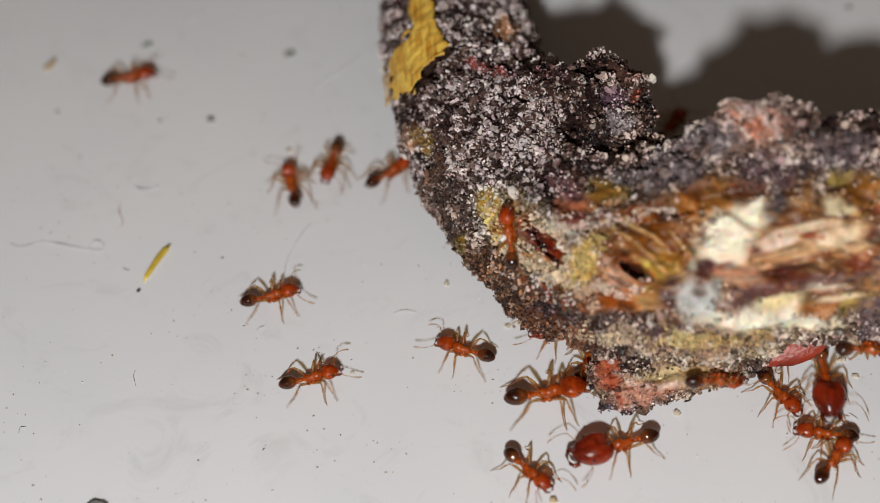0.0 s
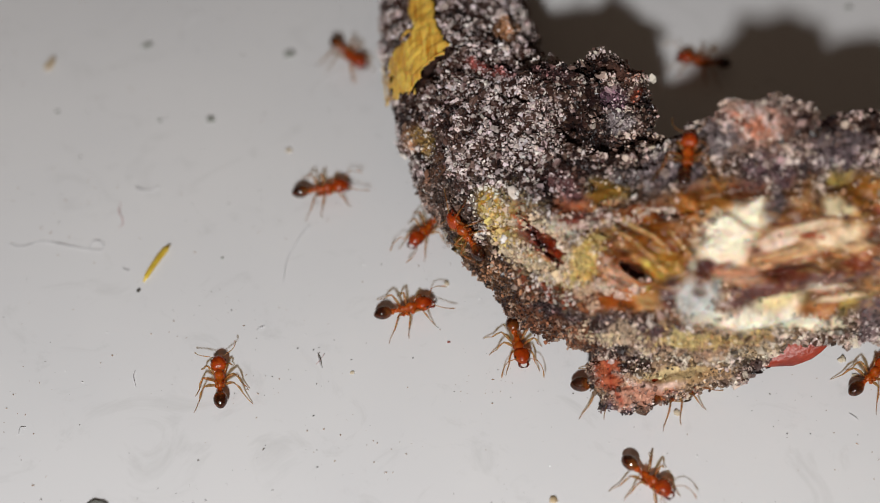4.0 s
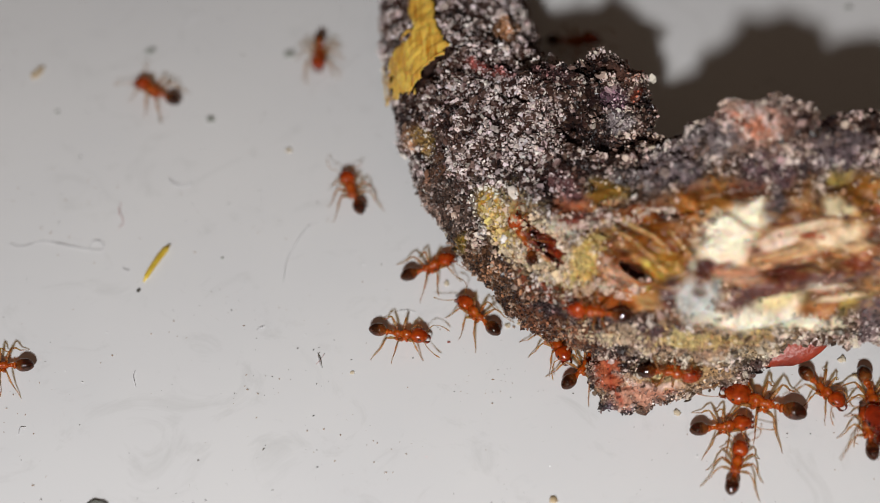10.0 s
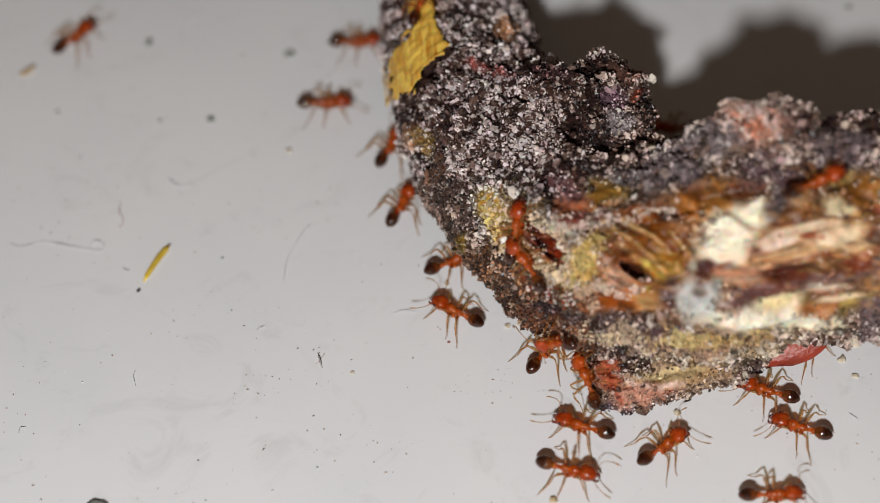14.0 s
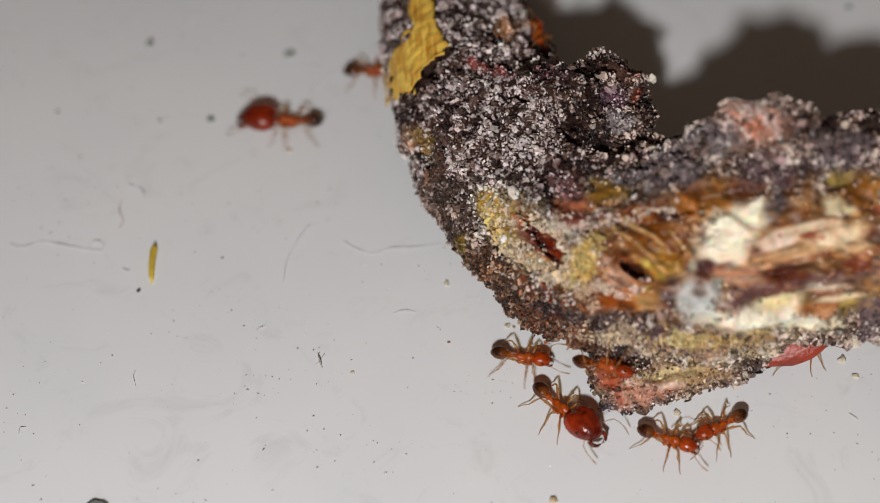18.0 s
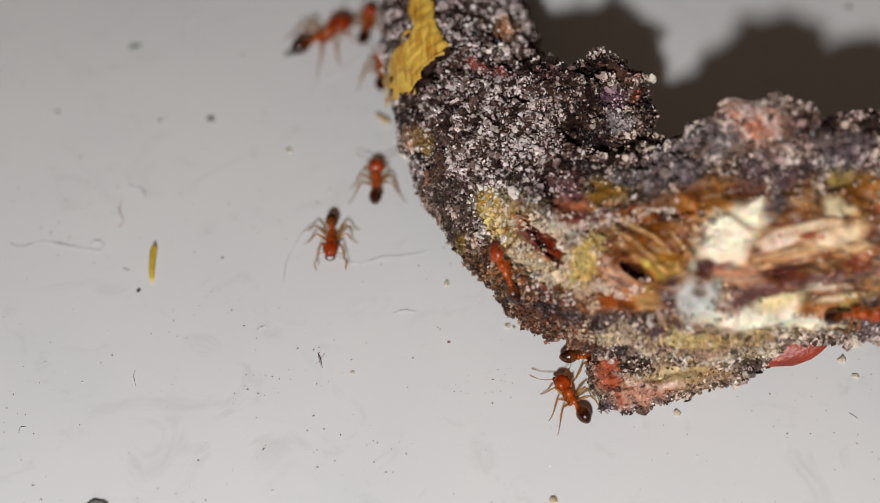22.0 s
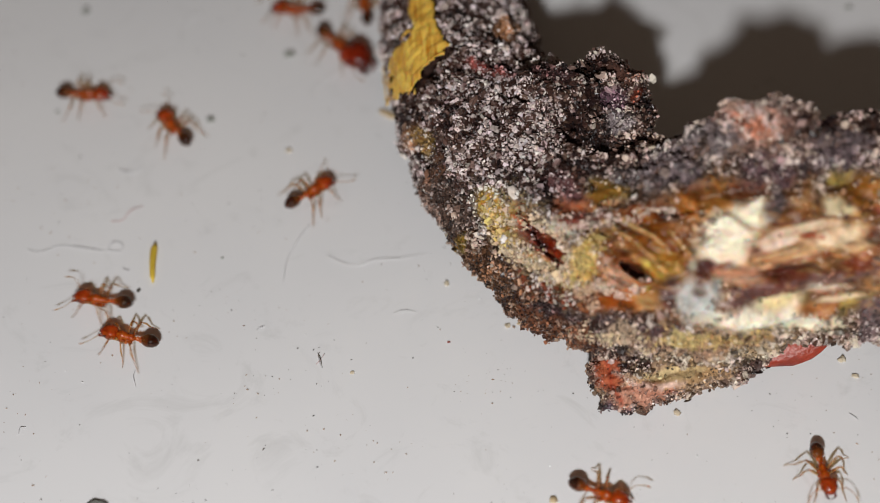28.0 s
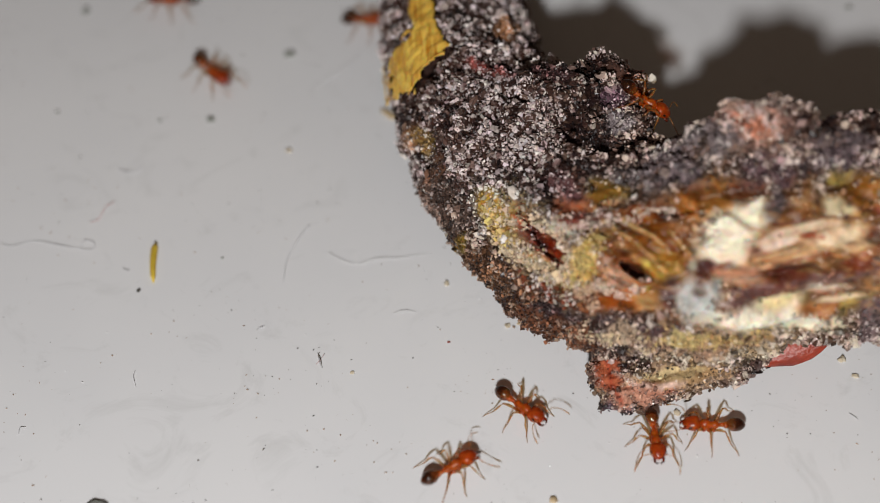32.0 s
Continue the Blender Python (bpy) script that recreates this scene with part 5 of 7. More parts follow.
        limb(bm, [bend, bend.lerp(tip, 0.3) + droop, bend.lerp(tip, 0.6) + droop, bend.lerp(tip, 0.85) + droop * 0.5, tip], [0.014, 0.014, 0.019, 0.027, 0.012], 6)
        ant_feeler = part("antenna", bm, LEG, ant, "elbowed clubbed antenna")
        ant_feeler.location = root * MM
    # the body is carried clear of the ground; the legs reach down from their hips
    for piece in ant.children:
        if not piece.name.startswith("leg"):
            piece.location.z += STAND * k * MM
    return ant


COUNTS = (24, 4, 3)
AWAY = pose(0, -0.09, 0)
worker_ant = build_ant("ant", "small glossy amber-red ant with a dark gaster", False, 1.04)
large_ant = build_ant("large_ant", "larger glossy red-brown ant with broad head and dark gaster", False, 1.36)
soldier_ant = build_ant("soldier_ant", "big-headed dark red soldier ant with small gaster", True, 1.13)
workers = [worker_ant] + [copy_thing(worker_ant, AWAY) for _ in range(COUNTS[0] - 1)]
larges = [large_ant] + [copy_thing(large_ant, AWAY) for _ in range(COUNTS[1] - 1)]
soldiers = [soldier_ant] + [copy_thing(soldier_ant, AWAY) for _ in range(COUNTS[2] - 1)]



# ---- movement ----
def settle(p):
    """The nearest standing place to p, in millimetres, on the dish or the bark, and the way up there."""
    place, nor, _, far = SMOOTH.find_nearest(p)
    inside = (p - place).dot(nor) < 0
    if inside or far < p.z - 0.05:
        place = WALL.find_nearest(p)[0]
        return place + nor * 0.05, nor
    return Vector((p.x, p.y - 0.84 * STAND, 0)), Vector((0, 0, 1))


def trail(stops, step=0.1):
    """Poses every step seconds along stops of (seconds, x, y, z, heading): the ant leaves and reaches each stop head first."""
    rows = []
    for (t0, x0, y0, z0, h0), (t1, x1, y1, z1, h1) in zip(stops, stops[1:]):
        a, b = Vector((x0, y0, z0)), Vector((x1, y1, z1))
        reach = min(max(0.9 * (b - a).length, 1.0), 14.0)
        va = Vector((math.cos(radians(h0)), math.sin(radians(h0)), 0)) * reach
        vb = Vector((math.cos(radians(h1)), math.sin(radians(h1)), 0)) * reach
        n = max(int(round((t1 - t0) / step)), 1)
        turn = (h1 - h0 + 180) % 360 - 180
        line, faces = [], []
        for i in range(n):
            s = i / n
            line.append((2 * s ** 3 - 3 * s * s + 1) * a + (s ** 3 - 2 * s * s + s) * va + (3 * s * s - 2 * s ** 3) * b + (s ** 3 - s * s) * vb)
            d = (6 * s * s - 6 * s) * (a - b) + (3 * s * s - 4 * s + 1) * va + (3 * s * s - 2 * s) * vb
            faces.append(math.degrees(math.atan2(d.y, d.x)) if d.length > 0.3 else h0 + turn * s)
        faces.append(h1)
        if any(abs((g - f + 180) % 360 - 180) > 70 for f, g in zip(faces, faces[1:])):
            faces = [h0 + turn * i / n for i in range(n + 1)]
        for i, p in enumerate(line):
            rows.append((t0 + (t1 - t0) * i / n, p, faces[i]))
    rows.append((stops[-1][0], Vector(stops[-1][1:4]), stops[-1][4]))
    out, up = [], None
    for t, p, h in rows:
        place, nor = settle(p)
        up = nor if up is None else up.lerp(nor, 0.65).normalized()
        ahead = Vector((math.cos(radians(h)), math.sin(radians(h)), 0))
        ahead = ahead - up * ahead.dot(up)
        if ahead.length < 0.2:
            ahead = up.orthogonal()
        ahead.normalize()
        side = up.cross(ahead)
        m = Matrix((ahead, side, up)).transposed().to_4x4()
        m.translation = place * MM
        out.append((t, m))
    return out


def stride(ant, seed):
    """Keys the legs in two sets of three, and the antennae, while the ant goes about."""
    rng = random.Random(seed)
    legs = [c for c in ant.children if c.name.startswith("leg")]
    feelers = [c for c in ant.children if c.name.startswith("antenna")]
    for i, leg in enumerate(legs):
        base = leg.matrix_basis.copy()
        lead = 1 if i in (0, 3, 4) else -1
        rows, t, n = [], 0.0, 0
        while t < 32.0:
            swing = lead * (1 if n % 2 else -1) * rng.uniform(6, 22)
            rows.append((t, base @ pose(0, 0, 0, rng.uniform(-5, 5), 0, swing)))
            t += 0.15
            n += 1
        rows.append((32.0, base))
        walk(leg, rows)
    for i, feeler in enumerate(feelers):
        base = feeler.matrix_basis.copy()
        rows = [(0.4 * n, base @ pose(0, 0, 0, 0, rng.uniform(-14, 10), rng.uniform(-25, 25))) for n in range(81)]
        walk(feeler, rows)


def slide(ob, stops):
    """Keys litter that is pushed about flat on the dish: (seconds, place, turn from how it lies first)."""
    first = math.degrees(ob.matrix_basis.to_euler().z)
    walk(ob, [(t, pose(p[0] * MM, p[1] * MM, 0, 0, 0, first + turn)) for t, p, turn in stops])


def motions():
    walk(workers[0], trail([
        (0, -13.3, 9.3, 0.0, 13), (0.42, -22.9, 9.3, 0.0, 180), (0.58, -23.0, 10.2, 0.0, 0), (1, -16.7, 10.2, 0.0, 0), (1.5, -13.9, 9.3, 0.0, 13), (2, -13.8, 11.1, 0.0, 143), (2.5, -14.8, 9.7, 0.0, 25),
        (3, -6.1, 7.2, 0.0, -13), (3.5, -5.5, 2.7, 0.0, 31), (5.5, -2.8, 3.4, 0.0, 48), (6, -1.8, 5.6, 0.0, 90), (6.5, -5.4, 7.4, 0.0, 82), (7, -2.0, 4.7, 0.0, 0), (7.5, -2.1, 5.0, 0.0, -13),
        (8, -1.7, 1.4, 0.0, 13), (8.5, -2.6, 7.5, 0.0, -13), (8.92, -4.8, 21.2, 0.0, 180), (10.58, -7.8, 21.2, 0.0, -87), (11, -7.3, 12.2, 0.0, 98), (11.42, -7.8, 21.2, 0.0, 180), (16.08, -16.5, 21.2, 0.0, -83),
        (16.5, -15.7, 14.0, 0.0, 37), (17, -8.6, 11.7, 0.0, 143), (17.42, -9.2, 21.2, 0.0, 180), (20.08, -15.5, 21.2, 0.0, -84), (20.5, -14.7, 14.3, 0.0, 90), (21, -8.2, 7.0, 0.0, 149), (21.5, -4.1, 0.4, 0.0, -90),
        (22, -4.3, 0.5, 0.0, -90), (22.5, -1.3, 0.1, 0.0, -57), (23, 0.4, 0.7, 0.0, -66), (23.5, -1.4, 3.0, 0.0, -74), (24, -1.7, 4.2, 0.0, 82), (24.5, -1.8, 4.2, 0.0, 90), (25, -2.2, 4.1, 0.0, -82),
        (25.5, -2.3, 3.1, 0.0, 66), (27.5, -2.1, 1.8, 0.0, 25), (28, -5.3, 2.7, 0.0, 37), (28.5, -2.9, 5.9, 0.0, 37), (29, -2.8, 5.6, 0.0, 48), (29.5, -1.1, 2.9, 4.1, 98), (30, 2.5, -4.7, 4.4, 37),
        (30.5, 3.3, -4.2, 0.0, 0), (31, 3.7, -4.5, 5.4, 53), (31.42, 3.3, -16.0, 0.0, -92), (32, 3.3, -16.0, 0.0, -92)]))
    walk(workers[1], trail([
        (0, -6.0, 3.1, 0.0, 102), (0.42, -21.8, 3.1, 0.0, 100), (0.58, -22.2, 5.3, 0.0, 0), (1, -15.9, 5.3, 0.0, 0), (1.42, -22.2, 5.3, 0.0, -80), (3.08, -22.0, 4.2, 0.0, 0), (3.5, -15.9, 4.2, 0.0, 31),
        (3.92, -22.0, 4.2, 0.0, -80), (7.08, -20.4, -4.4, 0.0, 0), (7.5, -11.1, -4.4, 0.0, -13), (8, -5.2, -7.9, 0.0, -110), (8.5, -7.1, -6.1, 0.0, 90), (9, 3.6, -5.5, 4.3, 114), (9.42, 3.2, -16.0, 0.0, -92),
        (10.58, 4.1, -16.0, 0.0, 88), (11, 4.3, -11.4, 0.0, -25), (11.5, 1.9, -5.6, 0.0, 66), (12, 3.4, -8.9, 0.0, -57), (12.5, 3.1, -6.7, 0.0, 7), (13, 3.4, -5.3, 4.4, 90), (13.5, 4.2, -6.2, 3.6, 90),
        (14, 4.6, -6.3, 3.1, 66), (14.5, 4.6, -5.5, 0.0, 25), (16.5, 3.9, -5.4, 0.0, 132), (16.92, 3.5, -16.0, 0.0, -92), (23.08, 3.1, -16.0, 0.0, 88), (23.5, 3.4, -5.9, 0.0, 37), (24, 3.4, -5.8, 0.0, 48),
        (24.5, 0.8, -5.6, 0.0, 167), (24.92, 0.7, -16.0, 0.0, -90), (27.08, 0.7, -16.0, 0.0, 90), (27.5, 0.8, -5.6, 0.0, 167), (27.92, 0.7, -16.0, 0.0, -90), (28.58, 0.7, -16.0, 0.0, 90), (29, 0.8, -4.6, 0.0, -57),
        (29.5, 1.3, -0.3, 5.8, 66), (30, 2.9, -1.8, 6.5, 0), (30.5, 2.9, -2.5, 6.5, 66), (31, 2.9, -1.1, 6.5, 155), (31.5, 1.9, 3.4, 6.5, 74), (31.92, -4.8, 21.2, 0.0, 111), (32, -4.8, 21.2, 0.0, 111)]))
    walk(workers[2], trail([
        (0, -4.4, 4.5, 0.0, -102), (0.42, -5.0, 21.2, 0.0, 92), (6.08, -5.7, 21.2, 0.0, -88), (6.5, -5.3, 10.9, 0.0, 25), (7, -5.6, 11.5, 0.0, 37), (7.5, -5.4, 8.2, 0.0, -57), (7.92, -6.0, 21.2, 0.0, 180),
        (10.58, -12.4, 21.2, 0.0, -85), (11, -11.6, 11.8, 0.0, 25), (11.5, -13.1, 8.5, 0.0, 13), (11.92, -22.7, 8.5, 0.0, 100), (13.08, -23.5, 12.7, 0.0, 0), (13.5, -17.1, 12.7, 0.0, 143), (14, -15.9, 11.7, 0.0, 48),
        (14.5, -15.6, 11.8, 0.0, -155), (16.5, -16.8, 10.9, 0.0, 180), (16.92, -23.2, 10.9, -0.0, 180), (22.58, -23.2, 10.8, 0.0, 0), (23, -18.5, 10.8, 0.0, 180), (23.5, -15.6, 4.2, 0.0, 25), (24, -9.5, 1.9, 0.0, 25),
        (24.5, -9.5, 2.5, 0.0, 7), (25, -12.2, 6.4, 0.0, -25), (25.5, -13.4, -4.7, 0.0, -106), (27.5, -7.6, 5.9, 0.0, 161), (28, -11.0, 6.3, 0.0, 127), (28.5, -7.1, 8.0, 0.0, 25), (29, -6.4, 5.9, 0.0, 98),
        (29.5, -6.2, 7.7, 0.0, 155), (30, -4.4, -1.3, 0.0, 86), (30.5, -5.9, -1.1, 0.0, -138), (31, -4.6, 1.5, 0.0, 90), (31.5, -1.2, -3.1, 0.0, -48), (31.92, -1.1, -16.0, 0.0, -89), (32, -1.1, -16.0, 0.0, -89)]))
    walk(workers[3], trail([
        (0, -2.1, 3.8, 0.0, 37), (0.42, -4.8, 21.2, 0.0, 99), (2.08, -4.1, 21.2, 0.0, -88), (2.5, -3.9, 13.2, 0.0, 90), (3, -3.0, 10.0, 0.0, 90), (3.5, -4.3, 10.7, 0.0, 90), (5.5, -2.5, 6.5, 0.0, -98),
        (6, -3.1, 10.4, 0.0, 86), (6.5, -3.6, 8.3, 0.0, 123), (7, -3.4, 8.4, 0.0, 37), (7.5, -4.3, 3.7, 0.0, -42), (8, -0.8, -1.6, 0.0, 42), (8.5, 1.2, -2.3, 4.0, 82), (9, 0.8, -1.8, 4.2, -25),
        (9.5, -2.3, -1.8, 0.0, -42), (10, -0.5, -1.2, 0.0, 25), (10.5, 0.4, 0.6, 0.0, 66), (11, -4.1, 8.8, 0.0, 173), (11.5, 0.1, 0.1, 0.0, 0), (12, -2.5, 2.7, 0.0, -19), (12.5, 1.9, -5.0, 0.0, -37),
        (13, -0.8, 2.1, 0.0, 167), (13.5, -1.7, 2.1, 0.0, -37), (14, -1.6, 2.0, 0.0, 66), (14.5, -1.1, 0.3, 0.0, 25), (16.5, 11.0, 7.4, 0.0, 37), (17, 14.9, 7.4, 0.0, 7), (17.42, 16.5, 21.2, 0.0, 18),
        (18, 28.2, 24.9, 0.0, -111), (18.58, 23.6, 13.0, 0.0, 180), (19, 17.3, 13.0, 0.0, -48), (19.42, 23.6, 13.0, 0.0, 69), (20, 28.2, 24.9, 0.0, -169), (20.58, 9.3, 21.2, 0.0, -94), (21, 8.6, 11.0, 0.0, 180),
        (21.42, 9.3, 21.2, 0.0, 86), (32, 9.3, 21.2, 0.0, 86)]))
    walk(workers[4], trail([
        (0, -6.6, -2.6, 0.0, 16), (0.5, -11.3, -7.0, 0.0, -167), (1, -5.4, 3.9, 0.0, 102), (1.5, -7.5, 0.7, 0.0, 78), (2, -14.7, -0.7, 0.0, 78), (2.5, -2.0, 5.2, 0.0, -82), (3, -3.4, 5.9, 0.0, 37),
        (3.5, -0.2, 1.0, 0.0, 114), (5.5, -0.8, -0.8, 0.0, 19), (6, 0.2, 0.5, 0.0, 57), (6.5, 0.2, 0.9, 0.0, -82), (7, -2.7, 2.5, 0.0, 74), (7.5, -5.9, 2.8, 0.0, 118), (8, -2.5, -0.6, 0.0, 13),
        (8.5, -1.2, 0.7, 0.0, 37), (9, 1.2, -1.4, 0.0, -98), (9.5, -3.1, 3.7, 0.0, 114), (10, -3.5, 2.7, 0.0, 110), (10.5, -1.2, 2.2, 0.0, -90), (11, -4.1, 5.0, 0.0, 110), (11.5, -3.5, -3.0, 0.0, -82),
        (12, -4.7, 1.3, 0.0, -70), (12.5, 0.2, -5.5, 0.0, -37), (13, -0.0, -1.6, 0.0, -82), (13.5, -0.2, -1.4, 0.0, 123), (14, 13.2, -8.7, 0.0, 161), (14.42, 19.6, -8.7, 0.0, -89), (15.75, 19.8, -17.6, 0.0, 168),
        (17.08, 12.3, -16.0, 0.0, 83), (17.5, 13.6, -5.0, 0.0, 25), (18, 13.4, -5.1, 0.0, 13), (18.5, 10.3, 7.0, 0.0, 155), (19, 16.6, 7.3, 0.0, 180), (19.5, 9.0, 6.0, 0.0, 25), (20, 10.1, -3.2, 9.3, 114),
        (20.5, 12.0, -4.7, 8.7, 0), (21, 12.7, -5.3, 8.7, 82), (21.5, 14.2, -7.1, 5.6, 13), (22, 14.4, -7.1, 5.6, 0), (22.42, 19.9, -7.1, 0.0, -91), (23, 19.8, -17.6, 0.0, 165), (23.58, 14.0, -16.0, 0.0, 82),
        (24, 15.6, -5.0, 0.0, 13), (24.42, 14.0, -16.0, 0.0, 180), (25.08, 12.7, -16.0, 0.0, 83), (25.5, 14.1, -5.0, 0.0, 0), (27.5, 14.3, -8.7, 0.0, -62), (28, 13.7, -10.5, 0.0, -82), (28.5, 14.5, -8.9, 0.0, 82),
        (28.92, 19.6, -8.9, 0.0, 80), (29.08, 19.9, -7.2, 0.0, 180), (29.5, 13.9, -7.2, 0.0, -13), (30, 15.8, -4.7, 0.0, 13), (30.42, 14.2, -16.0, 0.0, -98), (32, 14.2, -16.0, 0.0, -98)]))
    walk(workers[5], trail([
        (0, -4.9, -6.5, 0.0, 16), (0.5, -2.0, -4.7, 0.0, 149), (1, -3.7, -2.4, 0.0, 66), (1.5, -4.1, -4.7, 0.0, -74), (2, -0.2, -5.8, 0.0, 94), (2.5, 3.3, -4.2, 0.0, -37), (3, -3.2, -0.4, 0.0, -48),
        (3.5, -1.3, -3.5, 0.0, 19), (5.5, -3.2, -2.4, 0.0, 0), (6, -5.0, -6.8, 0.0, 110), (6.42, -4.6, -16.0, 0.0, 0), (6.58, 1.0, -16.0, 0.0, 89), (7, 1.1, -6.9, 0.0, -31), (7.5, 4.6, -6.9, 0.0, -37),
        (8, 2.5, -4.8, 0.0, 57), (8.5, 2.6, -4.6, 0.0, 48), (9, 4.0, -4.4, 0.0, 167), (9.5, 2.0, -1.9, 0.0, 0), (10, 4.3, -4.7, 0.0, -66), (10.5, 3.9, -4.7, 0.0, 0), (11, 4.5, -5.0, 0.0, 0),
        (11.5, 2.4, -4.5, 0.0, -31), (12, 9.1, -7.8, 3.6, 53), (12.5, 0.9, -1.4, 4.4, 90), (13, 1.5, -3.0, 3.8, 74), (13.5, 1.3, -1.9, 5.2, 123), (14, 3.5, -4.9, 5.3, 90), (14.5, 6.7, -5.3, 5.4, -155),
        (16.5, 13.8, -7.2, 5.5, 13), (17, 10.1, -7.7, 3.5, 90), (17.5, 9.0, -7.1, 1.7, 0), (18, 6.0, -7.1, 3.0, -37), (18.5, 6.4, -6.2, 6.1, 66), (19, 3.7, -2.9, 6.7, 90), (19.42, 3.2, -16.0, 0.0, -92),
        (29.08, 3.7, -16.0, 0.0, 88), (29.5, 3.9, -10.9, 0.0, -48), (30, 1.7, -10.3, 0.0, -62), (30.5, -0.8, -6.3, 0.0, 173), (31, 2.7, -3.5, 5.5, 90), (31.5, 7.6, 0.9, 6.9, -25), (32, 7.2, 1.3, 6.8, -13)]))
    walk(workers[6], trail([
        (0, 1.0, -5.2, 0.0, 161), (0.5, 2.4, -3.9, 0.0, 0), (1, -1.4, 0.8, 0.0, -7), (1.5, -5.3, -0.8, 0.0, 53), (2, 4.0, -6.6, 0.0, -114), (2.5, 4.1, -5.3, 0.0, 25), (3, 12.4, -6.4, 0.0, 167),
        (3.5, 2.4, -3.9, 0.0, -25), (5.5, 1.8, -7.7, 0.0, 167), (6, -2.8, -6.7, 0.0, -123), (6.42, -2.6, -16.0, 0.0, 0), (6.58, 2.5, -16.0, 0.0, 89), (7, 2.8, -3.9, 0.0, 167), (7.5, 3.3, -4.5, 0.0, 0),
        (8, -0.6, -3.2, 0.0, 13), (8.5, 0.2, -4.6, 0.0, -13), (9, 2.8, -3.9, 0.8, -74), (9.5, 0.2, -3.4, 0.0, 57), (10, 1.5, -3.6, 0.0, 132), (10.42, 1.4, -16.0, 0.0, 0), (13.58, 11.2, -16.0, 0.0, 84),
        (14, 11.7, -11.6, 0.0, 0), (14.42, 11.2, -16.0, 0.0, -96), (17.08, 10.5, -16.0, 0.0, 84), (17.5, 11.1, -10.7, 0.0, 155), (18, 10.3, -8.6, 0.0, -149), (18.5, 6.1, -10.9, 0.0, -74), (19, 13.8, -5.8, 0.0, 66),
        (19.5, 14.0, -5.2, 0.0, 0), (20, 13.1, -5.5, 0.0, -155), (20.5, 15.3, -6.3, 0.0, 25), (21, 12.6, -6.3, 0.0, -94), (21.5, 5.8, -5.3, 0.0, 0), (22, 5.6, -5.5, 0.0, 0), (22.5, 3.7, -5.7, 0.0, 13),
        (23, 3.4, -5.8, 0.0, 25), (23.5, 2.3, -4.1, 3.6, 48), (24, 3.3, -4.2, 5.3, 90), (24.42, 3.0, -16.0, 0.0, -92), (29.08, 3.0, -16.0, 0.0, 88), (29.5, 3.3, -8.8, 0.0, 0), (30, 4.6, -5.6, 0.0, 25),
        (30.5, 6.0, -6.3, 0.0, 66), (31, 4.3, -4.7, 0.0, 0), (31.5, 3.7, -4.6, 0.0, 0), (32, 7.8, -9.0, 0.0, -86)]))
    walk(workers[7], trail([
        (0, 3.1, -10.5, 0.0, -48), (0.5, 1.8, -9.4, 0.0, -82), (1, -4.5, 5.3, 0.0, 149), (1.5, -2.0, 4.9, 0.0, 25), (1.92, -4.8, 21.2, 0.0, 100), (8.08, -4.8, 21.2, 0.0, -81), (8.5, -3.5, 13.1, 0.0, 48),
        (9, -5.1, 11.6, 0.0, -37), (9.5, -2.4, 6.6, 0.0, 37), (10, -5.2, 10.9, 0.0, -90), (10.5, -6.4, 9.2, 0.0, 114), (11, -6.1, 8.0, 0.0, 143), (11.5, -8.2, 4.5, 0.0, -114), (12, -4.6, 7.3, 0.0, -57),
        (12.5, -3.7, 5.7, 0.0, -25), (13, -2.7, 6.4, 0.0, 7), (13.5, -2.9, 10.9, 0.0, 98), (14, -0.4, 7.8, 5.5, 66), (14.5, -3.2, 5.2, 0.0, 37), (16.5, -1.6, 4.9, 0.0, 90), (17, -4.5, 7.4, 0.0, 0),
        (17.5, -2.5, 7.8, 0.0, 0), (18, -3.0, 9.7, 0.0, 0), (18.5, -2.0, 6.9, 0.0, 48), (18.92, -4.8, 21.2, 0.0, 101), (20.08, -5.3, 21.2, 0.0, -88), (20.5, -5.1, 13.8, 0.0, -25), (21, -3.0, 8.9, 0.0, 0),
        (21.5, -4.1, 8.9, 0.0, 127), (22, -3.2, 12.5, 0.0, 82), (22.5, -3.5, 8.4, 0.0, 48), (23, -4.0, 12.2, 0.0, 74), (23.5, -2.6, 8.7, 0.0, 82), (23.92, -4.8, 21.2, 0.0, 180), (27.58, -6.5, 21.2, 0.0, -87),
        (28, -6.2, 13.5, 0.0, 180), (28.5, -7.4, 10.2, 0.0, -19), (29, -7.5, 9.4, 0.0, 48), (29.5, -9.4, 8.0, 0.0, 42), (29.92, -10.4, 21.2, 0.0, 180), (31.58, -12.3, 21.2, 0.0, -85), (32, -11.7, 14.2, 0.0, 180)]))
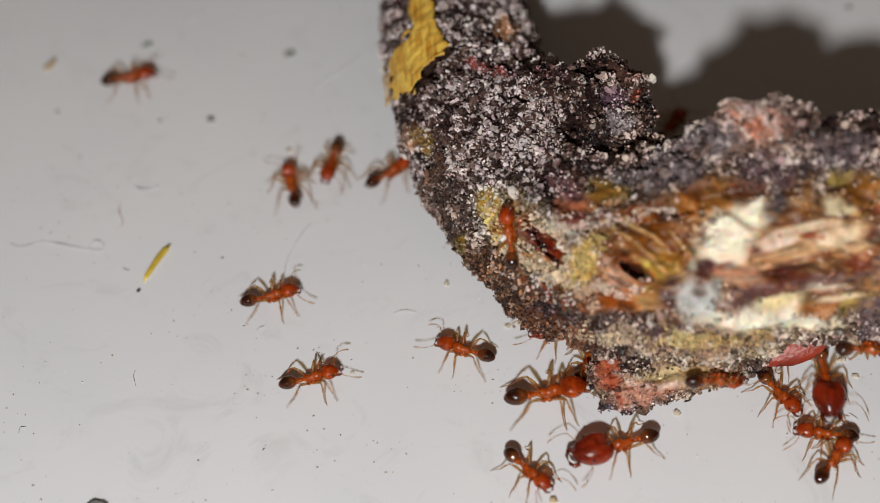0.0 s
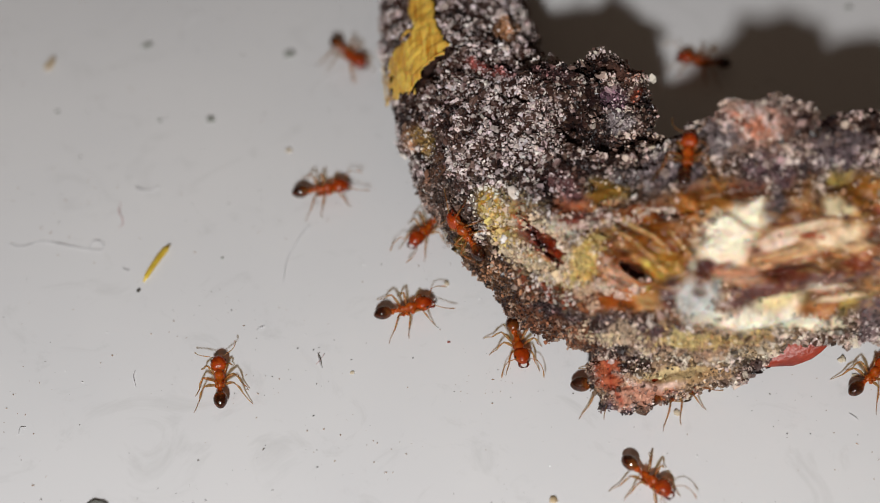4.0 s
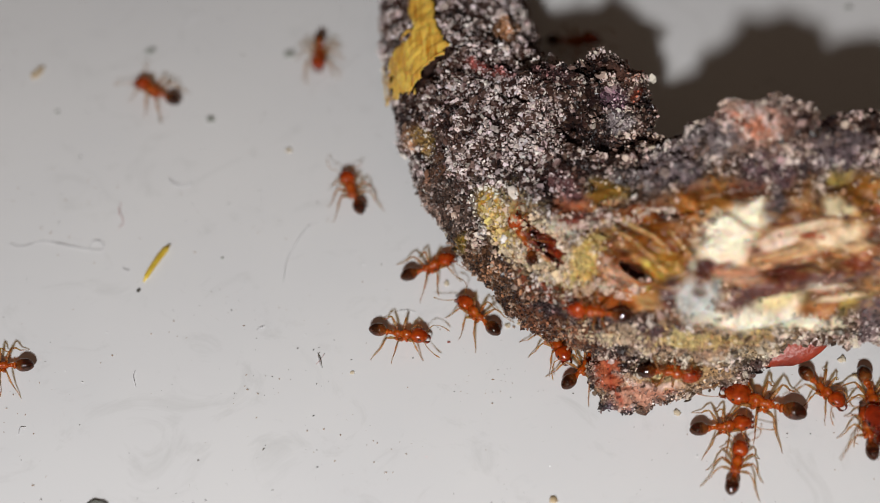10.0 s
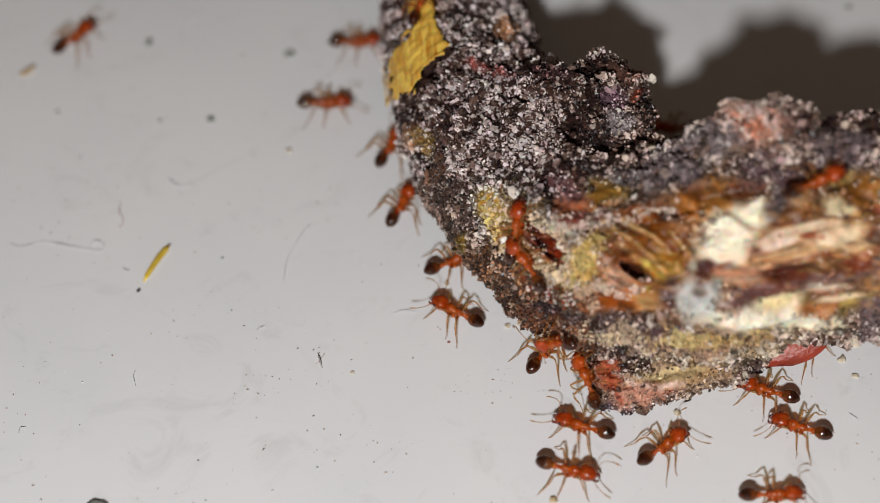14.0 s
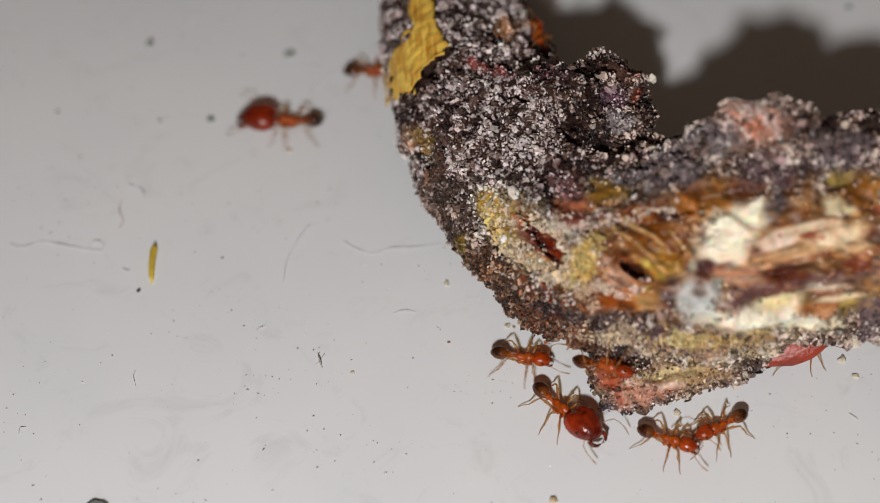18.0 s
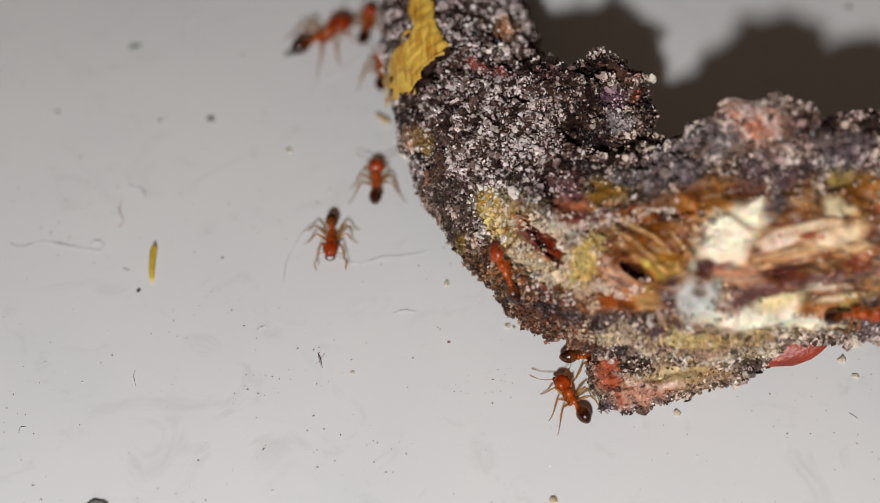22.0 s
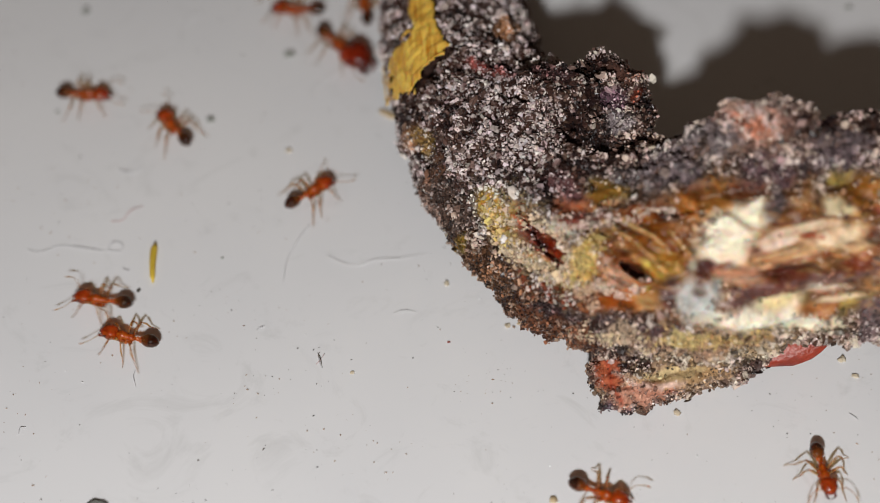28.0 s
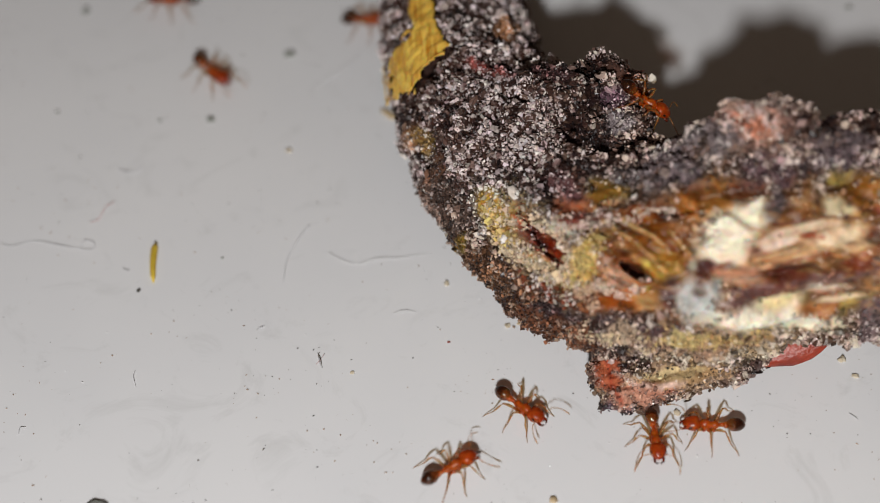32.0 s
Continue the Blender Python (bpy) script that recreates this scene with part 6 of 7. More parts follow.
    walk(workers[8], trail([
        (0, 4.6, -4.4, 0.0, 180), (0.5, 3.6, -6.2, 0.0, 19), (1, 3.6, -4.8, 0.0, -74), (1.5, 4.9, -5.5, 0.0, -19), (2, 5.1, -6.8, 0.0, 132), (2.5, 3.8, -7.5, 0.0, 19), (3, 8.3, -9.0, 0.0, -118),
        (3.5, 8.8, -7.8, 0.0, 25), (5.5, 5.1, -5.7, 0.0, 0), (6, 1.6, -2.2, 5.3, -37), (6.5, 1.1, 1.4, 6.0, 0), (7, 3.2, -3.1, 6.2, 90), (7.5, 4.0, 0.6, 6.8, 74), (7.92, 3.5, -16.0, 0.0, 0),
        (9.58, 7.6, -16.0, 0.0, 86), (10, 8.3, -6.9, 2.2, 0), (10.5, 9.5, -7.8, 3.9, 48), (11, 3.3, -5.2, 4.6, 53), (11.5, 3.3, -4.8, 5.1, 74), (12, 3.3, -4.2, 5.3, 167), (12.5, 3.9, -4.4, 5.2, 114),
        (13, 4.3, -6.0, 4.9, -98), (13.5, 5.4, -5.5, 6.8, 13), (14, 12.8, -4.6, 8.8, 25), (14.42, 11.5, -16.0, 0.0, -96), (20.08, 11.7, -16.0, 0.0, 83), (20.5, 12.2, -11.6, 0.0, 0), (20.92, 11.7, -16.0, 0.0, -11),
        (21.5, 19.8, -17.6, 0.0, 95), (22.08, 19.2, -11.2, -0.0, -180), (22.5, 14.8, -11.2, 0.0, -13), (23, 11.3, -9.2, 0.0, 7), (23.5, 12.3, -10.7, 0.0, -106), (24, 12.9, -7.1, 0.0, 106), (24.5, 8.5, -8.9, 0.0, 37),
        (24.92, 8.0, -16.0, 0.0, 180), (25.08, 5.8, -16.0, 0.0, 87), (25.5, 6.1, -11.6, 0.0, 90), (27.5, 0.6, -3.4, 0.0, -155), (27.92, 0.6, -16.0, 0.0, -90), (28.58, 0.3, -16.0, 0.0, 90), (29, 0.3, -7.2, 0.0, -90),
        (29.5, -1.1, -2.6, 0.0, -53), (30, 0.2, -2.2, 0.0, 127), (30.5, 0.3, -2.3, 0.0, 132), (31, -1.9, 4.5, 0.0, -82), (31.5, -2.0, 3.2, 0.0, 66), (32, -3.2, 12.9, 0.0, 0)]))
    walk(workers[9], trail([
        (0, 5.5, -5.8, 0.0, 66), (0.5, 5.8, -7.5, 1.5, 90), (1, 5.3, -10.7, 0.0, 42), (1.42, 5.1, -16.0, 0.0, -93), (2.58, 5.5, -16.0, 0.0, 87), (3, 5.8, -11.4, 0.0, -31), (3.5, 7.2, -10.8, 0.0, -31),
        (5.5, 7.4, -10.7, 0.0, -90), (6, 7.9, -8.5, 0.0, 19), (6.42, 7.4, -16.0, 0.0, 180), (6.58, 4.2, -16.0, 0.0, 88), (7, 4.6, -7.0, 0.0, -42), (7.5, 5.8, -7.0, 5.2, 13), (8, 4.3, -5.6, 5.4, -37),
        (8.5, 5.4, -6.7, 5.2, 13), (9, 4.9, -6.5, 5.2, 180), (9.5, 5.8, -6.5, 5.3, 155), (10, 5.8, -6.9, 5.3, 180), (10.5, 4.6, -6.3, 5.2, 13), (11, 3.2, -4.2, 5.3, 98), (11.5, 1.7, 0.9, 6.2, 66),
        (11.92, 1.5, -16.0, 0.0, 0), (13.08, 2.7, -16.0, 0.0, 88), (13.5, 3.0, -4.2, 0.0, 0), (14, 3.9, -5.3, 0.0, 57), (14.5, 2.0, -3.9, 0.0, 25), (16.5, 1.7, -3.6, 0.0, -19), (17, -1.0, 1.8, 0.0, 106),
        (17.5, -3.6, 1.2, 0.0, -57), (18, 3.0, -5.5, 0.0, -13), (18.5, -2.4, 1.6, 0.0, 78), (19, -2.5, -2.8, 0.0, 123), (19.5, -3.7, 4.1, 0.0, 82), (20, 1.3, -4.9, 0.0, -66), (20.5, 1.2, -4.4, 0.0, -123),
        (21, -0.8, -0.7, 0.0, 138), (21.5, 2.1, -3.7, 2.7, 48), (22, 2.9, -4.7, 4.6, 53), (22.5, -2.7, -4.6, 0.0, -138), (23, -6.4, -1.0, 0.0, -90), (23.5, -3.3, 1.0, 0.0, 53), (24, -1.0, 2.5, 3.6, 90),
        (24.5, 0.9, 6.8, 5.9, 82), (25, -2.8, 11.1, 0.0, 180), (25.5, -3.3, 13.2, 0.0, 98), (27.5, -3.3, 13.8, 0.0, 90), (28, -3.3, 13.7, 0.0, 98), (28.5, -3.1, 13.8, 0.0, 90), (29, -2.7, 9.0, 0.0, 90),
        (29.5, -2.9, 12.2, 0.0, 98), (29.92, -4.8, 21.2, 0.0, 180), (30.58, -6.4, 21.2, 0.0, -87), (31, -5.9, 11.3, 0.0, 19), (31.42, -6.4, 21.2, 0.0, 93), (32, -6.4, 21.2, 0.0, 93)]))
    walk(workers[10], trail([
        (0, 12.5, -7.1, 0.0, -57), (0.5, 12.6, -5.8, 0.0, 25), (1, 13.6, -5.3, 0.0, 25), (1.5, 13.4, -5.0, 0.0, 13), (2, 12.8, -2.5, 10.2, 149), (2.42, 11.3, -16.0, 0.0, -96), (6.58, 10.5, -16.0, 0.0, 84),
        (7, 11.3, -8.7, 0.0, 173), (7.5, 8.4, -8.2, 0.0, 180), (8, 8.5, -9.2, 0.0, -155), (8.5, 12.4, -8.0, 0.0, 114), (9, 9.3, -7.5, 0.0, 180), (9.42, 8.5, -16.0, 0.0, 0), (9.58, 10.1, -16.0, 0.0, 84),
        (10, 10.6, -10.5, 0.0, 74), (10.42, 10.1, -16.0, 0.0, -96), (11.08, 10.7, -16.0, 0.0, 84), (11.5, 11.2, -11.5, 0.0, 0), (12, 11.3, -8.3, 0.0, 19), (12.5, 4.3, -7.8, 0.0, 19), (13, 5.3, -6.4, 0.0, 37),
        (13.5, 5.1, -6.1, 0.0, -66), (14, 5.8, -7.5, 1.5, 90), (14.5, 8.0, -6.7, 1.5, 13), (14.92, 7.3, -16.0, 0.0, 180), (21.08, 6.1, -16.0, 0.0, 87), (21.5, 6.5, -9.3, 0.0, 19), (21.92, 6.1, -16.0, 0.0, 0),
        (23.08, 7.9, -16.0, 0.0, 86), (23.5, 8.5, -8.0, 0.0, 0), (24, 5.8, -5.9, 0.0, 48), (24.5, 8.2, -7.9, 0.0, 0), (25, 4.9, -5.5, 0.0, 0), (25.5, 3.9, -5.2, 0.0, 13), (27.5, 2.3, -3.6, 5.2, -155),
        (27.92, 2.0, -16.0, 0.0, 0), (29.58, 9.2, -16.0, 0.0, 85), (30, 9.6, -11.5, 0.0, 167), (30.42, 9.2, -16.0, 0.0, -95), (32, 9.2, -16.0, 0.0, -95)]))
    walk(workers[11], trail([
        (0, 14.1, -9.0, 0.0, 173), (0.5, 15.5, -8.2, 0.0, -13), (1, 14.0, -7.8, 0.0, 48), (1.42, 19.8, -7.8, -0.0, -90), (1.75, 19.8, -17.6, 0.0, 165), (2.08, 13.8, -16.0, 0.0, 82), (2.5, 15.3, -4.8, 0.0, 0),
        (3, 13.5, -5.0, 0.0, 0), (3.5, 16.0, -6.2, 0.0, 57), (5.5, 14.8, -11.7, 0.0, 0), (6, 15.1, -11.6, 0.0, 90), (6.42, 19.1, -11.6, 0.0, 80), (7.08, 19.7, -8.3, -0.0, -180), (7.5, 12.6, -8.3, 0.0, 37),
        (8, 14.3, -4.9, 0.0, 0), (8.5, 13.8, -5.3, 0.0, 0), (9, 15.8, -4.6, 0.0, 13), (9.42, 14.2, -16.0, 0.0, -16), (9.5, 19.8, -17.6, 0.0, 91), (9.58, 19.6, -9.0, 0.0, 180), (10, 15.6, -9.0, 0.0, 90),
        (10.42, 19.6, -9.0, 0.0, -89), (11, 19.8, -17.6, 0.0, 169), (11.58, 12.0, -16.0, 0.0, 83), (12, 13.1, -6.1, 0.0, 90), (12.5, 13.6, -5.0, 0.0, 0), (13, 10.8, 7.7, 0.0, 132), (13.5, 4.0, 0.1, 6.8, 90),
        (14, 3.1, -4.0, 5.7, 53), (14.5, 2.7, -4.8, 4.4, 143), (16.5, 3.1, -4.2, 5.3, 114), (16.92, 2.8, -16.0, 0.0, -92), (19.58, 2.7, -16.0, 0.0, 88), (20, 2.9, -8.8, 0.0, -37), (20.5, 6.6, -10.8, 0.0, 0),
        (21, 5.0, -5.3, 0.0, 0), (21.5, 4.1, -4.7, 0.0, -37), (21.92, 3.7, -16.0, 0.0, 0), (27.58, 5.4, -16.0, 0.0, 87), (28, 5.6, -11.5, 0.0, -25), (28.5, 13.4, -5.0, 0.0, 13), (29, 5.3, -5.9, 0.0, 66),
        (29.5, 5.6, -5.6, 0.0, 66), (30, 13.8, -5.5, 0.0, 13), (30.5, 11.2, -7.4, 0.0, 37), (31, 9.5, -7.8, 3.8, 7), (31.5, 12.3, -6.8, 0.0, 53), (32, 10.0, -8.6, 0.0, 180)]))
    walk(workers[12], trail([
        (0, 14.1, -10.2, 0.0, 53), (0.5, 11.2, -11.6, 0.0, 0), (1, 9.5, -7.4, 0.0, 0), (1.5, 7.3, -8.8, 0.0, 7), (2, 6.5, -9.1, 0.0, 31), (2.5, 9.6, -7.1, 1.6, 48), (3, 9.9, -7.7, 4.1, 53),
        (3.5, 9.2, -3.7, 8.8, 82), (5.5, 5.5, -6.7, 4.2, 66), (6, 6.9, -5.4, 5.1, -74), (6.5, 9.5, -7.7, 4.2, 25), (7, 7.0, -6.0, 6.9, -155), (7.5, 6.4, -6.2, 5.8, 37), (8, 5.4, -5.5, 0.0, 13),
        (8.5, 4.9, -5.6, 0.0, 37), (9, 5.4, -5.9, 0.0, 25), (9.5, -1.6, -5.6, 0.0, 123), (10, -1.6, -4.4, 0.0, -13), (10.5, -2.7, -8.0, 0.0, 143), (11, 0.3, -6.7, 0.0, 155), (11.5, -4.0, -7.1, 0.0, -7),
        (11.92, -3.7, -16.0, 0.0, 0), (13.58, 5.0, -16.0, 0.0, 87), (14, 5.3, -8.7, 0.0, 161), (14.5, 1.9, -8.0, 0.0, 37), (16.5, 1.7, -8.8, 0.0, 106), (17, 1.0, -8.5, 0.0, -66), (17.42, 0.9, -16.0, 0.0, -91),
        (32, 0.9, -16.0, 0.0, -91)]))
    walk(workers[13], trail([
        (0, 9.9, -7.4, 2.4, 37), (0.5, 9.5, -3.1, 9.3, 25), (0.92, 8.5, -16.0, 0.0, 180), (5.08, 5.3, -16.0, 0.0, 87), (5.5, 5.6, -9.1, 0.0, 53), (6, 3.5, -5.1, 5.1, 90), (6.42, 3.2, -16.0, 0.0, -92),
        (6.58, 3.4, -16.0, 0.0, 88), (7, 3.7, -8.0, 0.0, 138), (7.5, 6.8, -9.4, 0.0, 7), (8, 6.6, -9.7, 0.0, 0), (8.5, 7.4, -10.2, 0.0, -42), (9, 10.0, -10.2, 0.0, -149), (9.5, 11.4, -10.3, 0.0, -90),
        (10, 10.2, -8.7, 0.0, 7), (10.5, 10.4, -7.1, 0.0, 25), (10.92, 9.6, -16.0, 0.0, 180), (12.08, 8.4, -16.0, 0.0, 85), (12.5, 8.8, -11.0, 0.0, -19), (13, 9.3, -7.4, 0.0, 0), (13.5, 12.9, -5.3, 0.0, 25),
        (14, 13.6, -5.1, 0.0, 25), (14.42, 12.3, -16.0, 0.0, -12), (17.25, 19.8, -17.6, 0.0, 90), (20.08, 19.7, -8.1, 0.0, 180), (20.5, 14.3, -8.1, 0.0, 48), (21, 14.7, -7.9, 0.0, 66), (21.5, 4.8, -7.4, 0.0, 114),
        (22, 4.9, -7.5, 0.0, 118), (22.5, 5.5, -8.0, 0.0, 127), (23, -2.1, -2.9, 0.0, 167), (23.5, 0.0, -4.6, 0.0, 19), (23.92, 0.0, -16.0, 0.0, -90), (32, 0.0, -16.0, 0.0, -90)]))
    walk(workers[14], trail([
        (0, 2.9, -4.0, 5.5, 66), (0.5, 3.9, -4.4, 5.2, 90), (1, 3.5, -4.7, 5.5, -37), (1.5, 3.5, -1.9, 6.5, 90), (2, 4.0, 0.5, 6.7, 90), (2.5, -0.1, 0.2, 2.9, -155), (3, 1.2, -2.5, 3.9, 66),
        (3.5, 2.1, -2.9, 4.8, 90), (5.5, -0.3, -4.2, 0.0, 57), (6, 0.8, -3.8, 0.0, 123), (6.5, -0.7, -0.8, 0.0, 13), (7, -0.7, -3.7, 0.0, -42), (7.5, 2.2, -1.1, 5.9, 90), (8, 1.3, -1.1, 5.4, 90),
        (8.5, 5.8, -5.9, 6.1, 37), (9, 3.2, -4.1, 5.6, 90), (9.5, 2.1, -3.1, 4.6, 48), (10, 3.5, -3.8, 5.1, 90), (10.42, 3.1, -16.0, 0.0, 0), (13.08, 5.5, -16.0, 0.0, 87), (13.5, 5.9, -9.0, 0.0, 167),
        (14, 8.0, -9.6, 0.0, 37), (14.5, 3.5, -8.9, 0.0, 161), (16.5, 6.3, -9.4, 0.0, -42), (17, 3.1, -10.6, 0.0, -57), (17.5, 8.5, -9.0, 0.0, -86), (18, 8.2, -9.2, 0.0, -25), (18.5, 4.4, -9.2, 0.0, 0),
        (19, 4.1, -4.5, 5.3, 106), (19.5, 6.7, -5.3, 5.4, -66), (20, 6.2, -5.9, 6.4, 37), (20.5, 6.5, -5.2, 5.5, -66), (21, 3.8, 5.7, 5.6, 123), (21.5, 0.7, 7.7, 5.7, 25), (21.92, -4.8, 21.2, 0.0, 180),
        (28.58, -6.1, 21.2, 0.0, -87), (29, -5.7, 11.6, 0.0, 37), (29.5, -4.3, 13.6, 0.0, 155), (29.92, -4.5, 21.2, 0.0, 92), (30.58, -4.5, 21.2, 0.0, -88), (31, -4.2, 12.5, 0.0, 114), (31.42, -4.5, 21.2, 0.0, 92),
        (32, -4.5, 21.2, 0.0, 92)]))
    walk(workers[15], trail([
        (0, 9.5, 6.4, 0.0, 53), (0.42, 10.6, 21.2, 0.0, 0), (0.58, 13.0, 21.2, 0.0, -95), (1, 11.9, 8.6, 0.0, 180), (1.42, 13.0, 21.2, 0.0, 85), (3.08, 12.5, 21.2, 0.0, -95), (3.5, 11.6, 10.6, 0.0, -37),
        (5.5, 5.8, 13.5, 0.0, 90), (5.92, 6.1, 21.2, 0.0, 0), (6.58, 10.1, 21.2, 0.0, -94), (7, 9.0, 6.2, 0.0, -155), (7.5, 6.5, 12.2, 0.0, 0), (8, 9.7, 6.2, 0.0, 180), (8.42, 10.9, 21.2, 0.0, 86),
        (13.58, 10.9, 21.2, 0.0, -94), (14, 9.7, 6.4, 0.0, 180), (14.42, 10.9, 21.2, 0.0, 180), (16.58, 7.2, 21.2, 0.0, -93), (17, 6.8, 13.5, 0.0, 13), (17.42, 7.2, 21.2, 0.0, 0), (18.08, 9.3, 21.2, 0.0, -94),
        (18.5, 8.8, 13.9, 0.0, 90), (19, 8.3, 13.5, 0.0, 90), (19.5, -2.4, 4.3, 0.0, 66), (20, 3.7, -4.0, 5.1, 114), (20.42, 3.3, -16.0, 0.0, 0), (29.08, 6.6, -16.0, 0.0, 86), (29.5, 7.0, -8.9, 0.0, -19),
        (30, 8.4, -8.0, 0.0, -155), (30.5, 8.2, -7.9, 0.0, 13), (31, 5.1, -6.4, 0.0, 74), (31.5, 0.9, -2.8, 0.0, 78), (32, 2.9, -7.7, 0.0, -42)]))
    walk(workers[16], trail([
        (0, 13.1, -5.2, 0.0, -167), (0.5, 16.0, -6.1, 0.0, 25), (0.92, 14.6, -16.0, 0.0, 180), (8.08, 12.3, -16.0, 0.0, 83), (8.5, 13.4, -6.6, 0.0, 143), (9, 13.4, -5.4, 0.0, 167), (9.5, 13.4, -5.7, 0.0, 0),
        (10, 14.1, -6.9, 0.0, -53), (10.42, 13.0, -16.0, 0.0, -13), (11.75, 19.8, -17.6, 0.0, 89), (13.08, 19.9, -7.1, 0.0, -180), (13.5, 11.8, -7.1, 0.0, 82), (14, 12.2, -7.1, 0.0, 161), (14.5, 10.3, -7.7, 0.0, 48),
        (16.5, 13.2, -5.0, 0.0, 25), (17, 15.4, -9.4, 0.0, 37), (17.5, 15.8, -9.4, 0.0, 25), (17.92, 19.5, -9.4, -0.0, 0), (18.58, 19.4, -10.3, 0.0, -180), (19, 15.2, -10.3, 0.0, -13), (19.5, 9.0, -9.3, 0.0, 7),
        (20, 5.0, -5.2, 0.0, 143), (20.5, 4.0, -4.5, 0.0, -66), (21, -2.6, 1.6, 0.0, 19), (21.5, -1.3, 0.7, 0.0, -13), (22, -2.6, 3.3, 0.0, 90), (22.5, -2.3, 7.3, 0.0, -66), (23, -2.5, 7.4, 0.0, 98),
        (23.5, -3.3, 4.3, 0.0, -13), (24, -2.6, 4.4, 0.0, 25), (24.5, -2.9, 6.4, 0.0, 7), (25, -11.0, 8.4, 0.0, -114), (25.5, -2.2, 4.7, 0.0, -155), (27.5, -1.0, -0.3, 0.0, 74), (28, -12.9, -2.8, 0.0, 173),
        (28.42, -20.7, -2.8, 0.0, 100), (28.58, -21.0, -1.4, -0.0, 0), (29, -9.2, -1.4, 0.0, 167), (29.5, -12.7, 4.5, 0.0, -25), (30, -8.8, 2.0, 0.0, -86), (30.5, -9.1, 1.4, 0.0, 138), (31, -7.1, -0.0, 0.0, 161),
        (31.5, -11.5, -0.3, 0.0, 7), (32, -9.8, 9.8, 0.0, -48)]))
    walk(workers[17], trail([
        (0, 15.2, -6.7, 3.5, 25), (0.42, 14.0, -16.0, 0.0, -15), (1.5, 19.8, -17.6, 0.0, 89), (2.58, 19.9, -7.2, 0.0, 180), (3, 14.0, -7.2, 5.3, 66), (3.5, 13.8, -7.3, 5.3, 37), (3.92, 19.9, -7.3, 0.0, -91),
        (4.75, 19.8, -17.6, 0.0, 168), (5.58, 12.2, -16.0, 0.0, 83), (6, 13.5, -5.4, 0.0, 25), (6.42, 12.2, -16.0, 0.0, 180), (7.08, 4.5, -16.0, 0.0, 87), (7.5, 4.7, -11.5, 0.0, 180), (8, -0.6, -6.7, 0.0, -7),
        (8.5, 4.8, -8.6, 0.0, -31), (9, 6.3, -8.7, 0.0, 7), (9.5, 3.2, -8.2, 0.0, 118), (10, 5.3, -6.1, 0.0, 48), (10.5, 3.8, -7.0, 0.0, -25), (11, 0.4, -3.8, 0.0, 66), (11.5, -2.1, -5.8, 0.0, -37),
        (11.92, -2.0, -16.0, 0.0, 0), (13.58, 4.3, -16.0, 0.0, 88), (14, 4.5, -10.5, 0.0, -19), (14.5, -10.5, -3.7, 0.0, 173), (16.5, -16.2, -1.8, 0.0, 0), (16.92, -20.9, -1.8, 0.0, 100), (18.08, -21.3, 0.6, 0.0, 0),
        (18.5, -5.6, 0.6, 0.0, -90), (19, -8.0, 3.5, 0.0, 53), (19.5, -5.1, 6.0, 0.0, -31), (20, -0.2, 0.1, 3.1, 180), (20.5, -2.2, 6.4, 0.0, 98), (21, -2.9, 6.2, 0.0, 0), (21.5, -2.7, 4.7, 0.0, -155),
        (22, -2.5, 9.7, 0.0, 90), (22.5, -1.2, 8.2, 5.2, 98), (22.92, -4.8, 21.2, 0.0, 106), (32, -4.8, 21.2, 0.0, 106)]))
    walk(workers[18], trail([
        (0, -19.6, -9.2, -0.0, 0), (0.5, -14.7, -9.2, 0.0, 132), (1, -11.7, -8.0, 0.0, -155), (1.5, -12.1, -8.3, 0.0, -155), (1.92, -19.7, -8.3, -0.0, -90), (2.5, -19.7, -17.6, 0.0, 7), (3.08, -7.3, -16.0, 0.0, 94),
        (3.5, -8.0, -7.1, 0.0, 138), (5.5, -8.1, -5.2, 0.0, 106), (6, -11.6, -7.1, 0.0, -48), (6.5, -15.4, -4.7, 0.0, 127), (6.92, -20.4, -4.7, 0.0, -80), (7.08, -19.8, -7.9, -0.0, 0), (7.5, -13.8, -7.9, 0.0, 13),
        (7.92, -19.8, -7.9, -0.0, 100), (9.58, -20.1, -5.9, 0.0, 0), (10, -16.3, -5.9, 0.0, 180), (10.42, -20.1, -5.9, 0.0, 100), (11.08, -20.3, -4.8, -0.0, 0), (11.5, -15.5, -4.8, 0.0, 138), (12, -11.2, 0.1, 0.0, 7),
        (12.5, -14.9, -1.7, 0.0, 114), (13, -16.6, -2.3, 0.0, 106), (13.5, -8.1, 0.7, 0.0, -13), (14, 0.7, -3.4, 0.0, 149), (14.5, -4.1, -1.2, 0.0, -90), (14.92, -3.6, -16.0, 0.0, 180), (20.58, -7.0, -16.0, 0.0, 94),
        (21, -7.6, -7.8, 0.0, -167), (21.5, 2.8, -7.1, 0.0, -42), (21.92, 2.5, -16.0, 0.0, -91), (23.08, 1.6, -16.0, 0.0, 89), (23.5, 1.8, -5.7, 0.0, -86), (24, 4.1, -4.7, 0.0, -13), (24.5, -1.3, 0.6, 0.0, 0),
        (25, -0.9, -0.2, 0.0, -53), (25.5, 0.7, -3.2, 0.0, 37), (27.5, 0.1, -2.1, 0.0, 167), (27.92, 0.1, -16.0, 0.0, -90), (31.58, 0.3, -16.0, 0.0, 90), (32, 0.3, -10.5, 0.0, 31)]))
